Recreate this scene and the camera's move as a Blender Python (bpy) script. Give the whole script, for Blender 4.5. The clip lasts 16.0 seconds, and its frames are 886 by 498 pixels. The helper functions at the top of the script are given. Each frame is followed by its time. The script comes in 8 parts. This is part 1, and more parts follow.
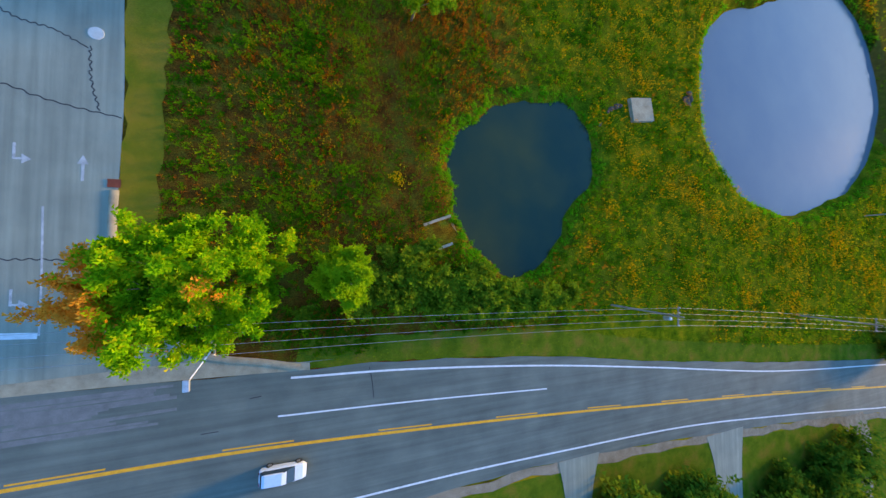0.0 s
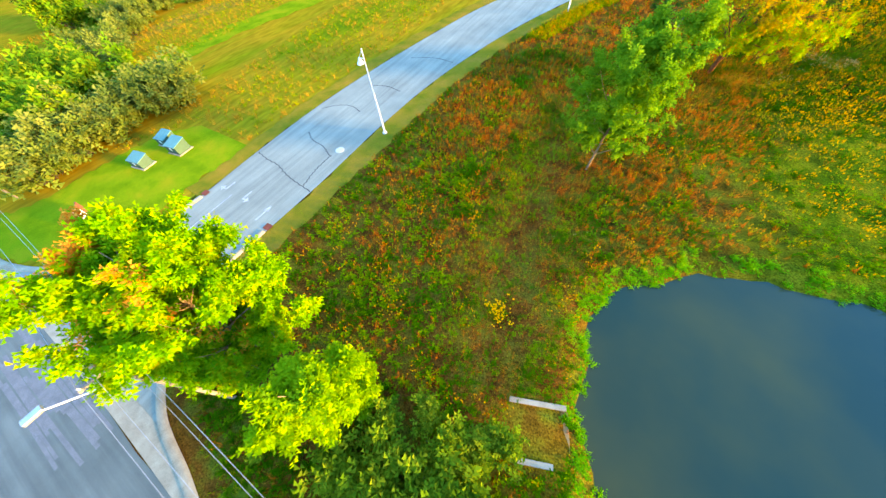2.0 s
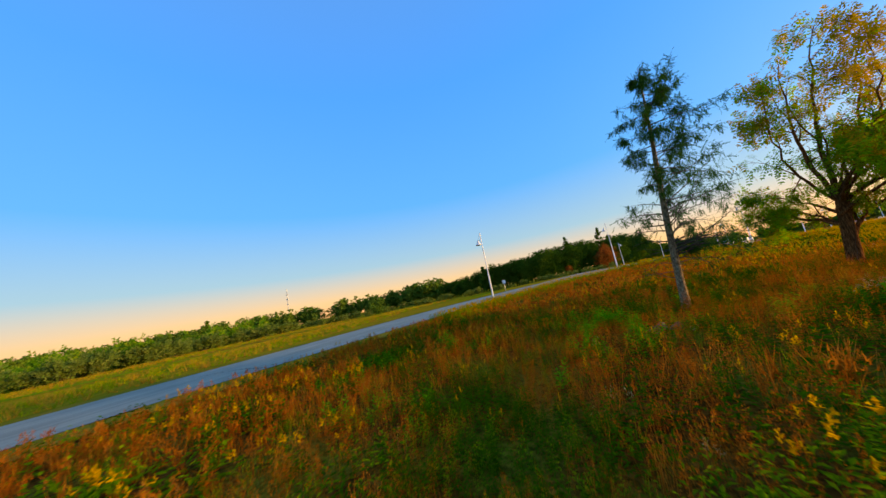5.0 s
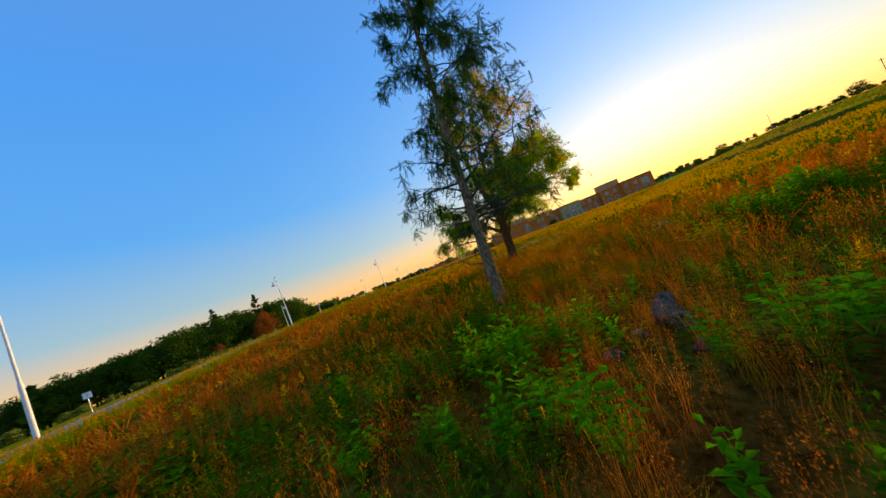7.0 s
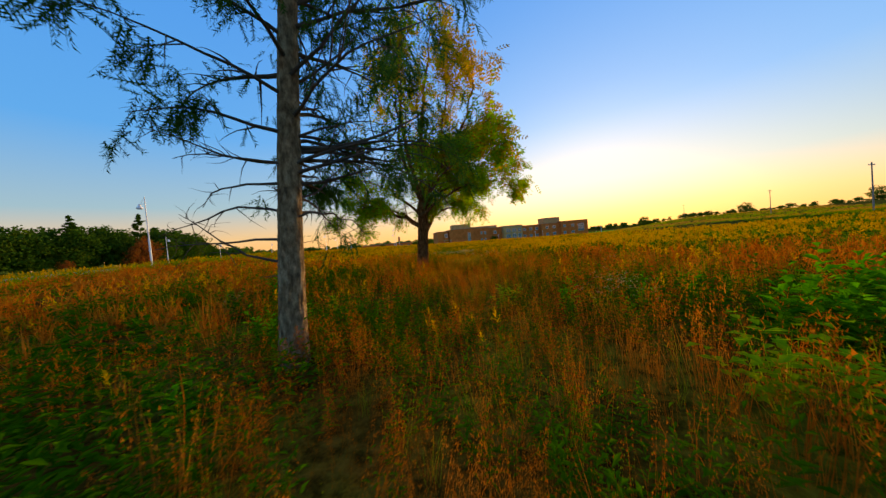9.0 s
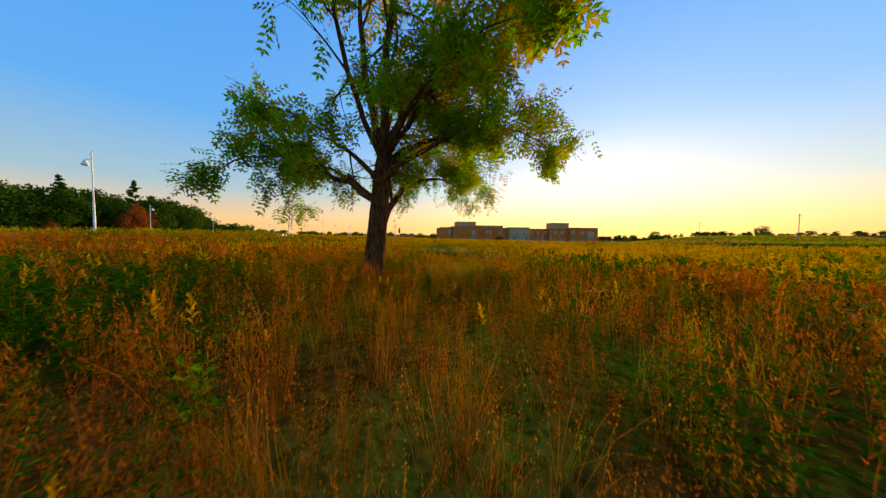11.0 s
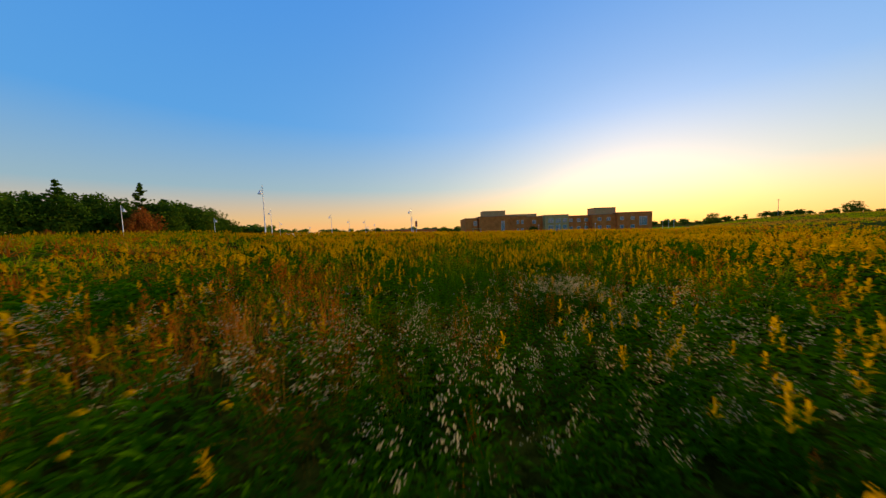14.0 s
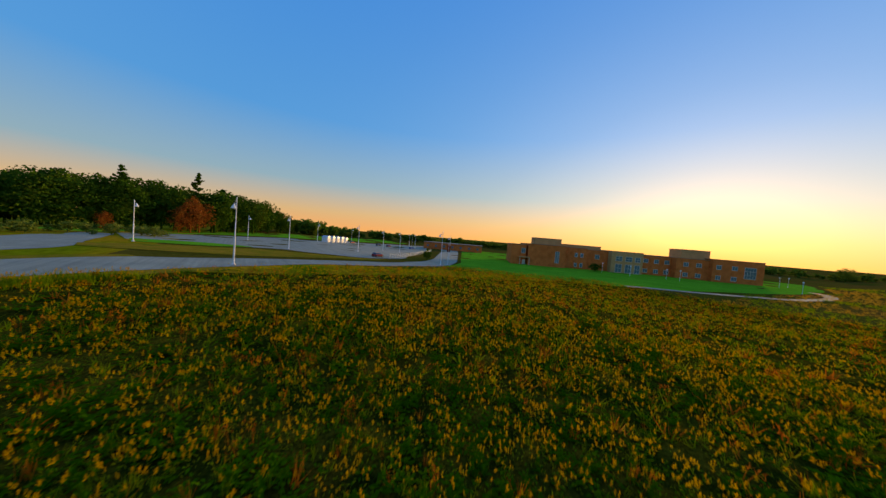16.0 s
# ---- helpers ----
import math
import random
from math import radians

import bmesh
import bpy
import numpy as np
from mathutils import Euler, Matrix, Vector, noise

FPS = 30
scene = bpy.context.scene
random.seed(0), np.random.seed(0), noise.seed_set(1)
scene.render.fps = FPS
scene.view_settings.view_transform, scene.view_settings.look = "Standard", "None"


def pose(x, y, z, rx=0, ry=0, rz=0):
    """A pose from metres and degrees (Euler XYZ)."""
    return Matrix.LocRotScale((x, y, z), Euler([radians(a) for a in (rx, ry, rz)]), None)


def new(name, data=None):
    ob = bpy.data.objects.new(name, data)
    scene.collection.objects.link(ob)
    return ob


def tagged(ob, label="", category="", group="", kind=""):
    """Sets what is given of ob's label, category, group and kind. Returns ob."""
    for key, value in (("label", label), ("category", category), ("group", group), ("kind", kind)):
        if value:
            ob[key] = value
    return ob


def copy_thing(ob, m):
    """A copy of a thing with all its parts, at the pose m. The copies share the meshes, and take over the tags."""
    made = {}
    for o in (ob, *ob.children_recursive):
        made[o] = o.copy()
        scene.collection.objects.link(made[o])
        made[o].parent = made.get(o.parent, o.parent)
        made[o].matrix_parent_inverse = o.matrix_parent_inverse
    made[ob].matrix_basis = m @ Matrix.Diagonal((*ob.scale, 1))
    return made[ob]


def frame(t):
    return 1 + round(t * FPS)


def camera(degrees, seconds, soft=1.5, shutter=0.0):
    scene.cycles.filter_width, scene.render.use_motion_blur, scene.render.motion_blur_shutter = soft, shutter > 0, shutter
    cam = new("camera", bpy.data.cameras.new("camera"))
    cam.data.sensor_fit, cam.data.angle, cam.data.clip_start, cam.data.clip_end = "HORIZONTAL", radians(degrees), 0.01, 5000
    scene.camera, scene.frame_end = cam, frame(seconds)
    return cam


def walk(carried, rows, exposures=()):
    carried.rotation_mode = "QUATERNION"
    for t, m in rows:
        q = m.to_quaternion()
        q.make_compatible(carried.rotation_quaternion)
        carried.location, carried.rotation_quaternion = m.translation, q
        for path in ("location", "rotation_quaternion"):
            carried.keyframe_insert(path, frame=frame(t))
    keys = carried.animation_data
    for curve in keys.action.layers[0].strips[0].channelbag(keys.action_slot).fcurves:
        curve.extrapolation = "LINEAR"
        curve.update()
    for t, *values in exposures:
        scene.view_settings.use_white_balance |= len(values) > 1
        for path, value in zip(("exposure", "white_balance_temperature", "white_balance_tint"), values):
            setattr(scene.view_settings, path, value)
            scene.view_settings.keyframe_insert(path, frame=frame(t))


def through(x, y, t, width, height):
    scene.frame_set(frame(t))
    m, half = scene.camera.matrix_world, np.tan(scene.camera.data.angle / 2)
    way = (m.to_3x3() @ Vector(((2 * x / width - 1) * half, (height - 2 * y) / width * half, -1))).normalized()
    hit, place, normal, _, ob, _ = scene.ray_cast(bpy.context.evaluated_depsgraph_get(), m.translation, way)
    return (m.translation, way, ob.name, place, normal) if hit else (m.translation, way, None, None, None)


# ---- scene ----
# ---- camera and its way: seconds, place in metres, turn in degrees ----
cam = camera(113.7, 16.0, soft=1.4, shutter=0.1)
PATH = [
    (0, 0.00, 0.00, 36.00, 2.13, -18.17, -0.36),
    (0.5, 2.55, -1.34, 35.86, 6.30, -7.02, 5.35),
    (1, 4.64, -1.33, 33.96, 15.14, -0.07, 14.20),
    (1.5, 6.79, -0.65, 29.74, 24.97, 3.59, 23.26),
    (2, 8.34, 0.46, 23.96, 34.64, 5.11, 29.92),
    (2.5, 8.84, 2.03, 16.87, 47.53, 5.41, 34.84),
    (2.8, 8.32, 3.71, 12.18, 57.73, 5.75, 36.82),
    (3, 7.72, 5.54, 9.47, 64.84, 4.57, 37.84),
    (3.2, 6.81, 7.58, 7.28, 71.25, 4.29, 38.04),
    (3.6, 5.44, 13.08, 5.15, 82.20, 3.81, 37.97),
    (4, 4.70, 19.45, 3.83, 89.93, 3.95, 36.65),
    (4.4, 4.25, 25.93, 3.17, 95.13, 5.27, 33.55),
    (4.8, 3.76, 31.74, 2.98, 98.36, 8.28, 28.13),
    (5.3, 2.51, 36.52, 3.26, 100.03, 15.03, 17.02),
    (5.5, 2.26, 38.08, 3.41, 100.18, 17.23, 10.80),
    (6, 0.86, 40.78, 3.44, 99.15, 21.95, -7.25),
    (6.3, 0.46, 42.50, 3.10, 97.60, 23.25, -19.05),
    (6.5, 0.38, 43.61, 2.85, 96.21, 23.54, -26.73),
    (7, 1.12, 45.68, 2.18, 93.03, 21.98, -39.32),
    (7.5, 1.92, 46.63, 2.05, 90.93, 18.43, -45.83),
    (8, 3.12, 47.06, 2.08, 89.84, 14.20, -48.99),
    (8.5, 4.57, 47.27, 1.98, 89.08, 9.32, -50.63),
    (9, 6.08, 47.55, 1.81, 88.41, 5.02, -51.44),
    (9.5, 7.75, 48.17, 1.90, 88.07, 2.31, -52.16),
    (10, 9.17, 49.30, 1.83, 88.02, 1.20, -52.23),
    (10.2, 9.95, 49.68, 1.72, 88.41, 0.92, -51.40),
    (10.9, 12.10, 51.00, 1.60, 87.89, -0.12, -50.59),
    (11.6, 14.17, 52.72, 1.64, 86.57, -0.31, -50.06),
    (12.3, 16.96, 55.27, 1.78, 86.82, 0.58, -49.20),
    (12.5, 17.86, 56.13, 1.56, 87.35, 0.99, -48.86),
    (13, 21.61, 59.36, 1.97, 86.85, 1.23, -47.99),
    (13.5, 25.26, 62.29, 1.59, 86.71, 1.89, -46.86),
    (14, 28.81, 64.88, 1.52, 86.41, 2.09, -45.66),
    (14.5, 32.27, 67.09, 1.47, 86.27, 2.16, -43.95),
    (15, 36.40, 69.46, 1.80, 86.12, 1.82, -41.99),
    (15.5, 40.16, 71.91, 3.52, 86.34, 0.48, -39.59),
    (16, 45.82, 75.38, 8.50, 87.59, -4.74, -35.48),
]
EXPOSURES = [  # seconds, stops, kelvin, tint
    (0.0, 1.25, 6800, 5), (0.5, 2.25, 7300, 3), (1.0, 2.55, 7500, 4), (1.5, 2.65, 7700, 5), (2.0, 2.65, 7800, 5), (2.5, 2.57, 7900, 5), (3.2, 2.1, 7900, 5), (4.2, 0.9, 7600, 10), (5.3, 0.62, 7500, 10), (6.2, 0.48, 7750, 10), (7.2, 0.42, 7850, 10),
    (9.0, 0.38, 8000, 10), (10.2, 0.44, 8000, 10), (12.3, 0.5, 7850, 10), (12.6, 0.4, 7850, 10), (13.0, 0.22, 7850, 10), (13.5, 0.22, 7800, 10), (14.5, 0.12, 7700, 10), (16.0, 0.05, 7650, 10),
]
walk(cam, [(t, pose(x, y, z, rx, ry, rz)) for t, x, y, z, rx, ry, rz in PATH], EXPOSURES)

# ---- sky and light: a clear evening just at sunset ----
SUN_AZIMUTH = radians(79)      # clockwise from +y
SUN_HEIGHT = radians(1.6)
world = bpy.data.worlds.new("evening_sky")
scene.world = world
world.use_nodes = True
wn = world.node_tree


glow_sky = wn.nodes.new("ShaderNodeTexSky")
glow_sky.sky_type, glow_sky.sun_disc = "NISHITA", False
glow_sky.sun_elevation, glow_sky.sun_rotation = SUN_HEIGHT, SUN_AZIMUTH
glow_sky.air_density, glow_sky.dust_density, glow_sky.ozone_density = 1.0, 3.2, 1.0
# the clear dome: blue above, paling to peach at the skyline
where = wn.nodes.new("ShaderNodeTexCoord")
split = wn.nodes.new("ShaderNodeSeparateXYZ")
wn.links.new(where.outputs["Generated"], split.inputs[0])
warmth = wn.nodes.new("ShaderNodeValToRGB")
for stop, (at, col) in zip(warmth.color_ramp.elements, ((0.02, (0.84, 0.84, 0.42)), (0.30, (0.66, 0.90, 0.98)))):
    stop.position, stop.color = at, (*col, 1)
wn.links.new(split.outputs["Z"], warmth.inputs[0])
tint = wn.nodes.new("ShaderNodeMix")
tint.data_type, tint.blend_type = "RGBA", "MULTIPLY"
tint.inputs[0].default_value = 1.0
wn.links.new(glow_sky.outputs[0], tint.inputs[6])
wn.links.new(warmth.outputs[0], tint.inputs[7])
glow = wn.nodes.new("ShaderNodeBackground")
glow.inputs[1].default_value = 0.05
wn.links.new(tint.outputs[2], glow.inputs[0])
shade = wn.nodes.new("ShaderNodeValToRGB")
DOME = [(0.0, (0.82, 0.40, 0.15)), (0.05, (0.62, 0.43, 0.24)), (0.14, (0.22, 0.38, 0.54)), (0.32, (0.052, 0.288, 0.74)), (0.62, (0.032, 0.236, 0.74)), (0.82, (0.05, 0.215, 0.64)), (1.0, (0.24, 0.27, 0.34))]
while len(shade.color_ramp.elements) < len(DOME):
    shade.color_ramp.elements.new(0.5)
for stop, (at, col) in zip(shade.color_ramp.elements, DOME):
    stop.position, stop.color = at, (*col, 1)
wn.links.new(split.outputs["Z"], shade.inputs[0])
dome = wn.nodes.new("ShaderNodeBackground")
wn.links.new(shade.outputs[0], dome.inputs[0])
# the wide soft brightness round the sunset, warmer towards the skyline
to_glow = wn.nodes.new("ShaderNodeVectorMath")
to_glow.operation = "DOT_PRODUCT"
to_glow.inputs[1].default_value = (math.sin(SUN_AZIMUTH), math.cos(SUN_AZIMUTH), -0.42)
wn.links.new(where.outputs["Generated"], to_glow.inputs[0])
reach = wn.nodes.new("ShaderNodeValToRGB")
reach.color_ramp.interpolation = "B_SPLINE"
HALO = [(0.0, 0.0), (0.30, 0.008), (0.55, 0.04), (0.75, 0.12), (0.88, 0.26), (0.96, 0.46), (1.0, 0.64)]
while len(reach.color_ramp.elements) < len(HALO):
    reach.color_ramp.elements.new(0.5)
for stop, (at, v) in zip(reach.color_ramp.elements, HALO):
    stop.position, stop.color = at, (v, v, v, 1)
wn.links.new(to_glow.outputs["Value"], reach.inputs[0])
hue = wn.nodes.new("ShaderNodeValToRGB")
HUES = [(0.0, (1.0, 0.60, 0.10)), (0.10, (1.0, 0.80, 0.52)), (0.26, (1.0, 0.90, 0.84)), (0.6, (0.92, 0.94, 1.0))]
while len(hue.color_ramp.elements) < len(HUES):
    hue.color_ramp.elements.new(0.5)
for stop, (at, col) in zip(hue.color_ramp.elements, HUES):
    stop.position, stop.color = at, (*col, 1)
wn.links.new(split.outputs["Z"], hue.inputs[0])
halo_col = wn.nodes.new("ShaderNodeMix")
halo_col.data_type, halo_col.blend_type = "RGBA", "MULTIPLY"
halo_col.inputs[0].default_value = 1.0
wn.links.new(reach.outputs[0], halo_col.inputs[6])
wn.links.new(hue.outputs[0], halo_col.inputs[7])
halo = wn.nodes.new("ShaderNodeBackground")
wn.links.new(halo_col.outputs[2], halo.inputs[0])
clear = wn.nodes.new("ShaderNodeAddShader")
wn.links.new(dome.outputs[0], clear.inputs[0])
wn.links.new(halo.outputs[0], clear.inputs[1])
both = wn.nodes.new("ShaderNodeAddShader")
wn.links.new(clear.outputs[0], both.inputs[0])
wn.links.new(glow.outputs[0], both.inputs[1])
wn.links.new(both.outputs[0], wn.nodes["World Output"].inputs["Surface"])
sun_data = bpy.data.lights.new("low_sun", "SUN")
sun_data.energy, sun_data.angle, sun_data.color = 4.2, radians(9), (1.0, 0.64, 0.25)
sun = new("low_sun", sun_data)
to_sun = Vector((math.sin(SUN_AZIMUTH) * math.cos(radians(7)), math.cos(SUN_AZIMUTH) * math.cos(radians(7)), math.sin(radians(7))))
sun.matrix_world = Matrix.Translation((0, 0, 60)) @ (-to_sun).to_track_quat("-Z", "Y").to_matrix().to_4x4()

# ---- materials ----
def nodes_of(name):
    mat = bpy.data.materials.new(name)
    mat.use_nodes = True
    nt = mat.node_tree
    return mat, nt, nt.nodes["Principled BSDF"]


def ramp(nt, stops):
    r = nt.nodes.new("ShaderNodeValToRGB")
    while len(r.color_ramp.elements) < len(stops):
        r.color_ramp.elements.new(0.5)
    for e, (at, col) in zip(r.color_ramp.elements, stops):
        e.position, e.color = at, (*col, 1)
    return r


def noise_node(nt, scale, detail=4, rough=0.55, stretch=None):
    n = nt.nodes.new("ShaderNodeTexNoise")
    n.inputs["Scale"].default_value, n.inputs["Detail"].default_value, n.inputs["Roughness"].default_value = scale, detail, rough
    geo = nt.nodes.new("ShaderNodeNewGeometry")
    src = geo.outputs["Position"]
    if stretch:
        m = nt.nodes.new("ShaderNodeMapping")
        m.inputs["Scale"].default_value = stretch
        nt.links.new(src, m.inputs["Vector"])
        src = m.outputs[0]
    nt.links.new(src, n.inputs["Vector"])
    return n


def mix_rgb(nt, a, b, fac, mode="MIX"):
    m = nt.nodes.new("ShaderNodeMix")
    m.data_type, m.blend_type = "RGBA", mode
    for sock, v in ((m.inputs[0], fac), (m.inputs[6], a), (m.inputs[7], b)):
        if hasattr(v, "links"):
            nt.links.new(v, sock)
        else:
            sock.default_value = v if isinstance(v, float) else (*v, 1)
    return m.outputs[2]


def bump(nt, bsdf, height, strength, dist):
    b = nt.nodes.new("ShaderNodeBump")
    b.inputs["Strength"].default_value, b.inputs["Distance"].default_value = strength, dist
    nt.links.new(height, b.inputs["Height"])
    nt.links.new(b.outputs[0], bsdf.inputs["Normal"])


def surface(name, cols, scale, rough=0.8, fine=None, metal=0.0, bump_by=0.0, bump_dist=0.01, stretch=None, detail=5):
    """A two-scale surface: a broad noise through the colours, a fine one over it, and relief."""
    mat, nt, bs = nodes_of(name)
    big = noise_node(nt, scale, detail, stretch=stretch)
    r = ramp(nt, [(0.3 + 0.4 * i / max(1, len(cols) - 1), c) for i, c in enumerate(cols)])
    nt.links.new(big.outputs["Fac"], r.inputs[0])
    out = r.outputs[0]
    small = noise_node(nt, fine or scale * 14, 3, stretch=stretch)
    g = ramp(nt, [(0.3, (0.72, 0.72, 0.72)), (0.7, (1.25, 1.25, 1.25))])
    nt.links.new(small.outputs["Fac"], g.inputs[0])
    out = mix_rgb(nt, out, g.outputs[0], 1.0, "MULTIPLY")
    nt.links.new(out, bs.inputs["Base Color"])
    bs.inputs["Roughness"].default_value, bs.inputs["Metallic"].default_value = rough, metal
    bs.inputs["Specular IOR Level"].default_value = 0.0 if rough >= 0.9 else 0.05 if rough > 0.75 else 0.4
    if bump_by:
        bump(nt, bs, small.outputs["Fac"], bump_by, bump_dist)
    return mat


def leafy(name, cols, zone=0.12, through=0.35, rough=0.55, vary=0.62):
    """Leaves and blades: every island takes its own tone, broad patches shift it, light passes through."""
    mat, nt, bs = nodes_of(name)
    geo = nt.nodes.new("ShaderNodeNewGeometry")
    r = ramp(nt, [(i / max(1, len(cols) - 1), c) for i, c in enumerate(cols)])
    patch = noise_node(nt, zone, 2)
    add = nt.nodes.new("ShaderNodeMath")
    add.operation = "MULTIPLY_ADD"
    nt.links.new(geo.outputs["Random Per Island"], add.inputs[0])
    add.inputs[1].default_value = vary
    sub = nt.nodes.new("ShaderNodeMath")
    sub.operation = "MULTIPLY_ADD"
    nt.links.new(patch.outputs["Fac"], sub.inputs[0])
    sub.inputs[1].default_value, sub.inputs[2].default_value = 1.3, -0.15 - vary / 2
    nt.links.new(sub.outputs[0], add.inputs[2])
    nt.links.new(add.outputs[0], r.inputs[0])
    col = r.outputs[0]
    nt.links.new(col, bs.inputs["Base Color"])
    bs.inputs["Roughness"].default_value = rough
    bs.inputs["Specular IOR Level"].default_value = 0.0
    tr = nt.nodes.new("ShaderNodeBsdfTranslucent")
    nt.links.new(col, tr.inputs["Color"])
    mx = nt.nodes.new("ShaderNodeMixShader")
    mx.inputs[0].default_value = through
    nt.links.new(bs.outputs[0], mx.inputs[1])
    nt.links.new(tr.outputs[0], mx.inputs[2])
    nt.links.new(mx.outputs[0], nt.nodes["Material Output"].inputs["Surface"])
    return mat


def plain(name, col, rough=0.5, metal=0.0, wear=0.12, scale=3.0):
    a = tuple(c * (1 - wear) for c in col)
    b = tuple(min(1, c * (1 + wear)) for c in col)
    return surface(name, [a, col, b], scale, rough, metal=metal, bump_by=0.05, bump_dist=0.004)


def asphalt(name, cols, along):
    mat, nt, bs = nodes_of(name)
    big = noise_node(nt, 0.22, 4)
    r = ramp(nt, [(0.2, cols[0]), (0.5, cols[1]), (0.8, cols[2])])
    nt.links.new(big.outputs["Fac"], r.inputs[0])
    tracks = noise_node(nt, 1.0, 3, stretch=along)
    t = ramp(nt, [(0.32, (0.84, 0.84, 0.84)), (0.65, (1.12, 1.12, 1.12))])
    nt.links.new(tracks.outputs["Fac"], t.inputs[0])
    grain = noise_node(nt, 45, 3)
    g = ramp(nt, [(0.3, (0.75, 0.75, 0.75)), (0.7, (1.2, 1.2, 1.2))])
    nt.links.new(grain.outputs["Fac"], g.inputs[0])
    out = mix_rgb(nt, r.outputs[0], t.outputs[0], 1.0, "MULTIPLY")
    out = mix_rgb(nt, out, g.outputs[0], 0.8, "MULTIPLY")
    nt.links.new(out, bs.inputs["Base Color"])
    bs.inputs["Roughness"].default_value = 0.85
    bs.inputs["Specular IOR Level"].default_value = 0.2
    bump(nt, bs, grain.outputs["Fac"], 0.3, 0.01)
    return mat


def glass_mat(name, tint, rough=0.05):
    mat, nt, bs = nodes_of(name)
    bs.inputs["Base Color"].default_value = (*tint, 1)
    bs.inputs["Roughness"].default_value, bs.inputs["Specular IOR Level"].default_value = rough, 0.8
    return mat


def water_mat(name, deep, shallow, gloss=0.5):
    mat, nt, bs = nodes_of(name)
    n = noise_node(nt, 0.09, 4)
    r = ramp(nt, [(0.4, deep), (0.75, shallow)])
    nt.links.new(n.outputs["Fac"], r.inputs[0])
    nt.links.new(r.outputs[0], bs.inputs["Base Color"])
    bs.inputs["Roughness"].default_value, bs.inputs["IOR"].default_value, bs.inputs["Specular IOR Level"].default_value = 0.06, 1.33, gloss
    w = noise_node(nt, 1.6, 3)
    bump(nt, bs, w.outputs["Fac"], 0.03, 0.05)
    return mat


def meadow_floor(name):
    """Low growth under the tall plants: russet thatch to the west, green to the east, in patches; plant shade painted
    darker in its north.
    """
    mat, nt, bs = nodes_of(name)
    a = ramp(nt, [(0.3, (0.045, 0.020, 0.004)), (0.45, (0.135, 0.055, 0.008)), (0.6, (0.12, 0.11, 0.010)), (0.72, (0.05, 0.10, 0.008))])
    b = ramp(nt, [(0.3, (0.03, 0.06, 0.003)), (0.45, (0.07, 0.115, 0.004)), (0.58, (0.15, 0.16, 0.006)), (0.7, (0.26, 0.19, 0.008))])
    # the green again, with the shade of the gaps between plants put in
    deep = ramp(nt, [(0.3, (0.010, 0.018, 0.002)), (0.45, (0.026, 0.036, 0.003)), (0.58, (0.08, 0.065, 0.005)), (0.7, (0.17, 0.11, 0.007))])
    n1, n2 = noise_node(nt, 0.35, 6, 0.65), noise_node(nt, 0.12, 3)
    nt.links.new(n1.outputs["Fac"], deep.inputs[0])
    nt.links.new(n1.outputs["Fac"], a.inputs[0])
    nt.links.new(n1.outputs["Fac"], b.inputs[0])
    geo = nt.nodes.new("ShaderNodeNewGeometry")
    sep = nt.nodes.new("ShaderNodeSeparateXYZ")
    nt.links.new(geo.outputs["Position"], sep.inputs[0])
    span = nt.nodes.new("ShaderNodeMapRange")
    span.inputs[1].default_value, span.inputs[2].default_value = 6.0, 34.0
    nt.links.new(sep.outputs["X"], span.inputs[0])
    wob = nt.nodes.new("ShaderNodeMath")
    wob.operation = "MULTIPLY_ADD"
    nt.links.new(n2.outputs["Fac"], wob.inputs[0])
    wob.inputs[1].default_value = 1.6
    off = nt.nodes.new("ShaderNodeMath")
    off.operation = "SUBTRACT"
    nt.links.new(span.outputs[0], off.inputs[0])
    off.inputs[1].default_value = 0.8
    nt.links.new(off.outputs[0], wob.inputs[2])
    wob.use_clamp = True
    # northwards the floor goes over to the colours with painted gap shade
    north = nt.nodes.new("ShaderNodeMapRange")
    north.inputs[1].default_value, north.inputs[2].default_value = 47.0, 59.0
    nt.links.new(sep.outputs["Y"], north.inputs[0])
    undergrowth = mix_rgb(nt, b.outputs[0], deep.outputs[0], north.outputs[0])
    col = mix_rgb(nt, a.outputs[0], undergrowth, wob.outputs[0])
    fine = noise_node(nt, 7, 5, 0.7)
    g = ramp(nt, [(0.35, (0.35, 0.35, 0.35)), (0.65, (1.5, 1.5, 1.5))])
    nt.links.new(fine.outputs["Fac"], g.inputs[0])
    nt.links.new(mix_rgb(nt, col, g.outputs[0], 1.0, "MULTIPLY"), bs.inputs["Base Color"])
    bs.inputs["Roughness"].default_value, bs.inputs["Specular IOR Level"].default_value = 1.0, 0.0
    bump(nt, bs, fine.outputs["Fac"], 0.5, 0.12)
    return mat


M_SOIL = meadow_floor("meadow_floor")
M_FAR_FIELD = surface("far_field", [(0.079, 0.144, 0.005), (0.174, 0.194, 0.006), (0.317, 0.194, 0.010), (0.238, 0.194, 0.008), (0.364, 0.180, 0.012)], 0.05, 1.0, fine=1.2, bump_by=0.12, bump_dist=0.05, stretch=(1.0, 0.22, 1.0))
M_LAWN = surface("mown_grass", [(0.11, 0.19, 0.005), (0.18, 0.25, 0.007), (0.28, 0.26, 0.010)], 0.25, 0.9, fine=16, bump_by=0.6, bump_dist=0.03)
M_VERGE = surface("verge_grass", [(0.12, 0.14, 0.010), (0.23, 0.17, 0.015), (0.31, 0.18, 0.022)], 0.3, 0.9, fine=16, bump_by=0.6, bump_dist=0.03)
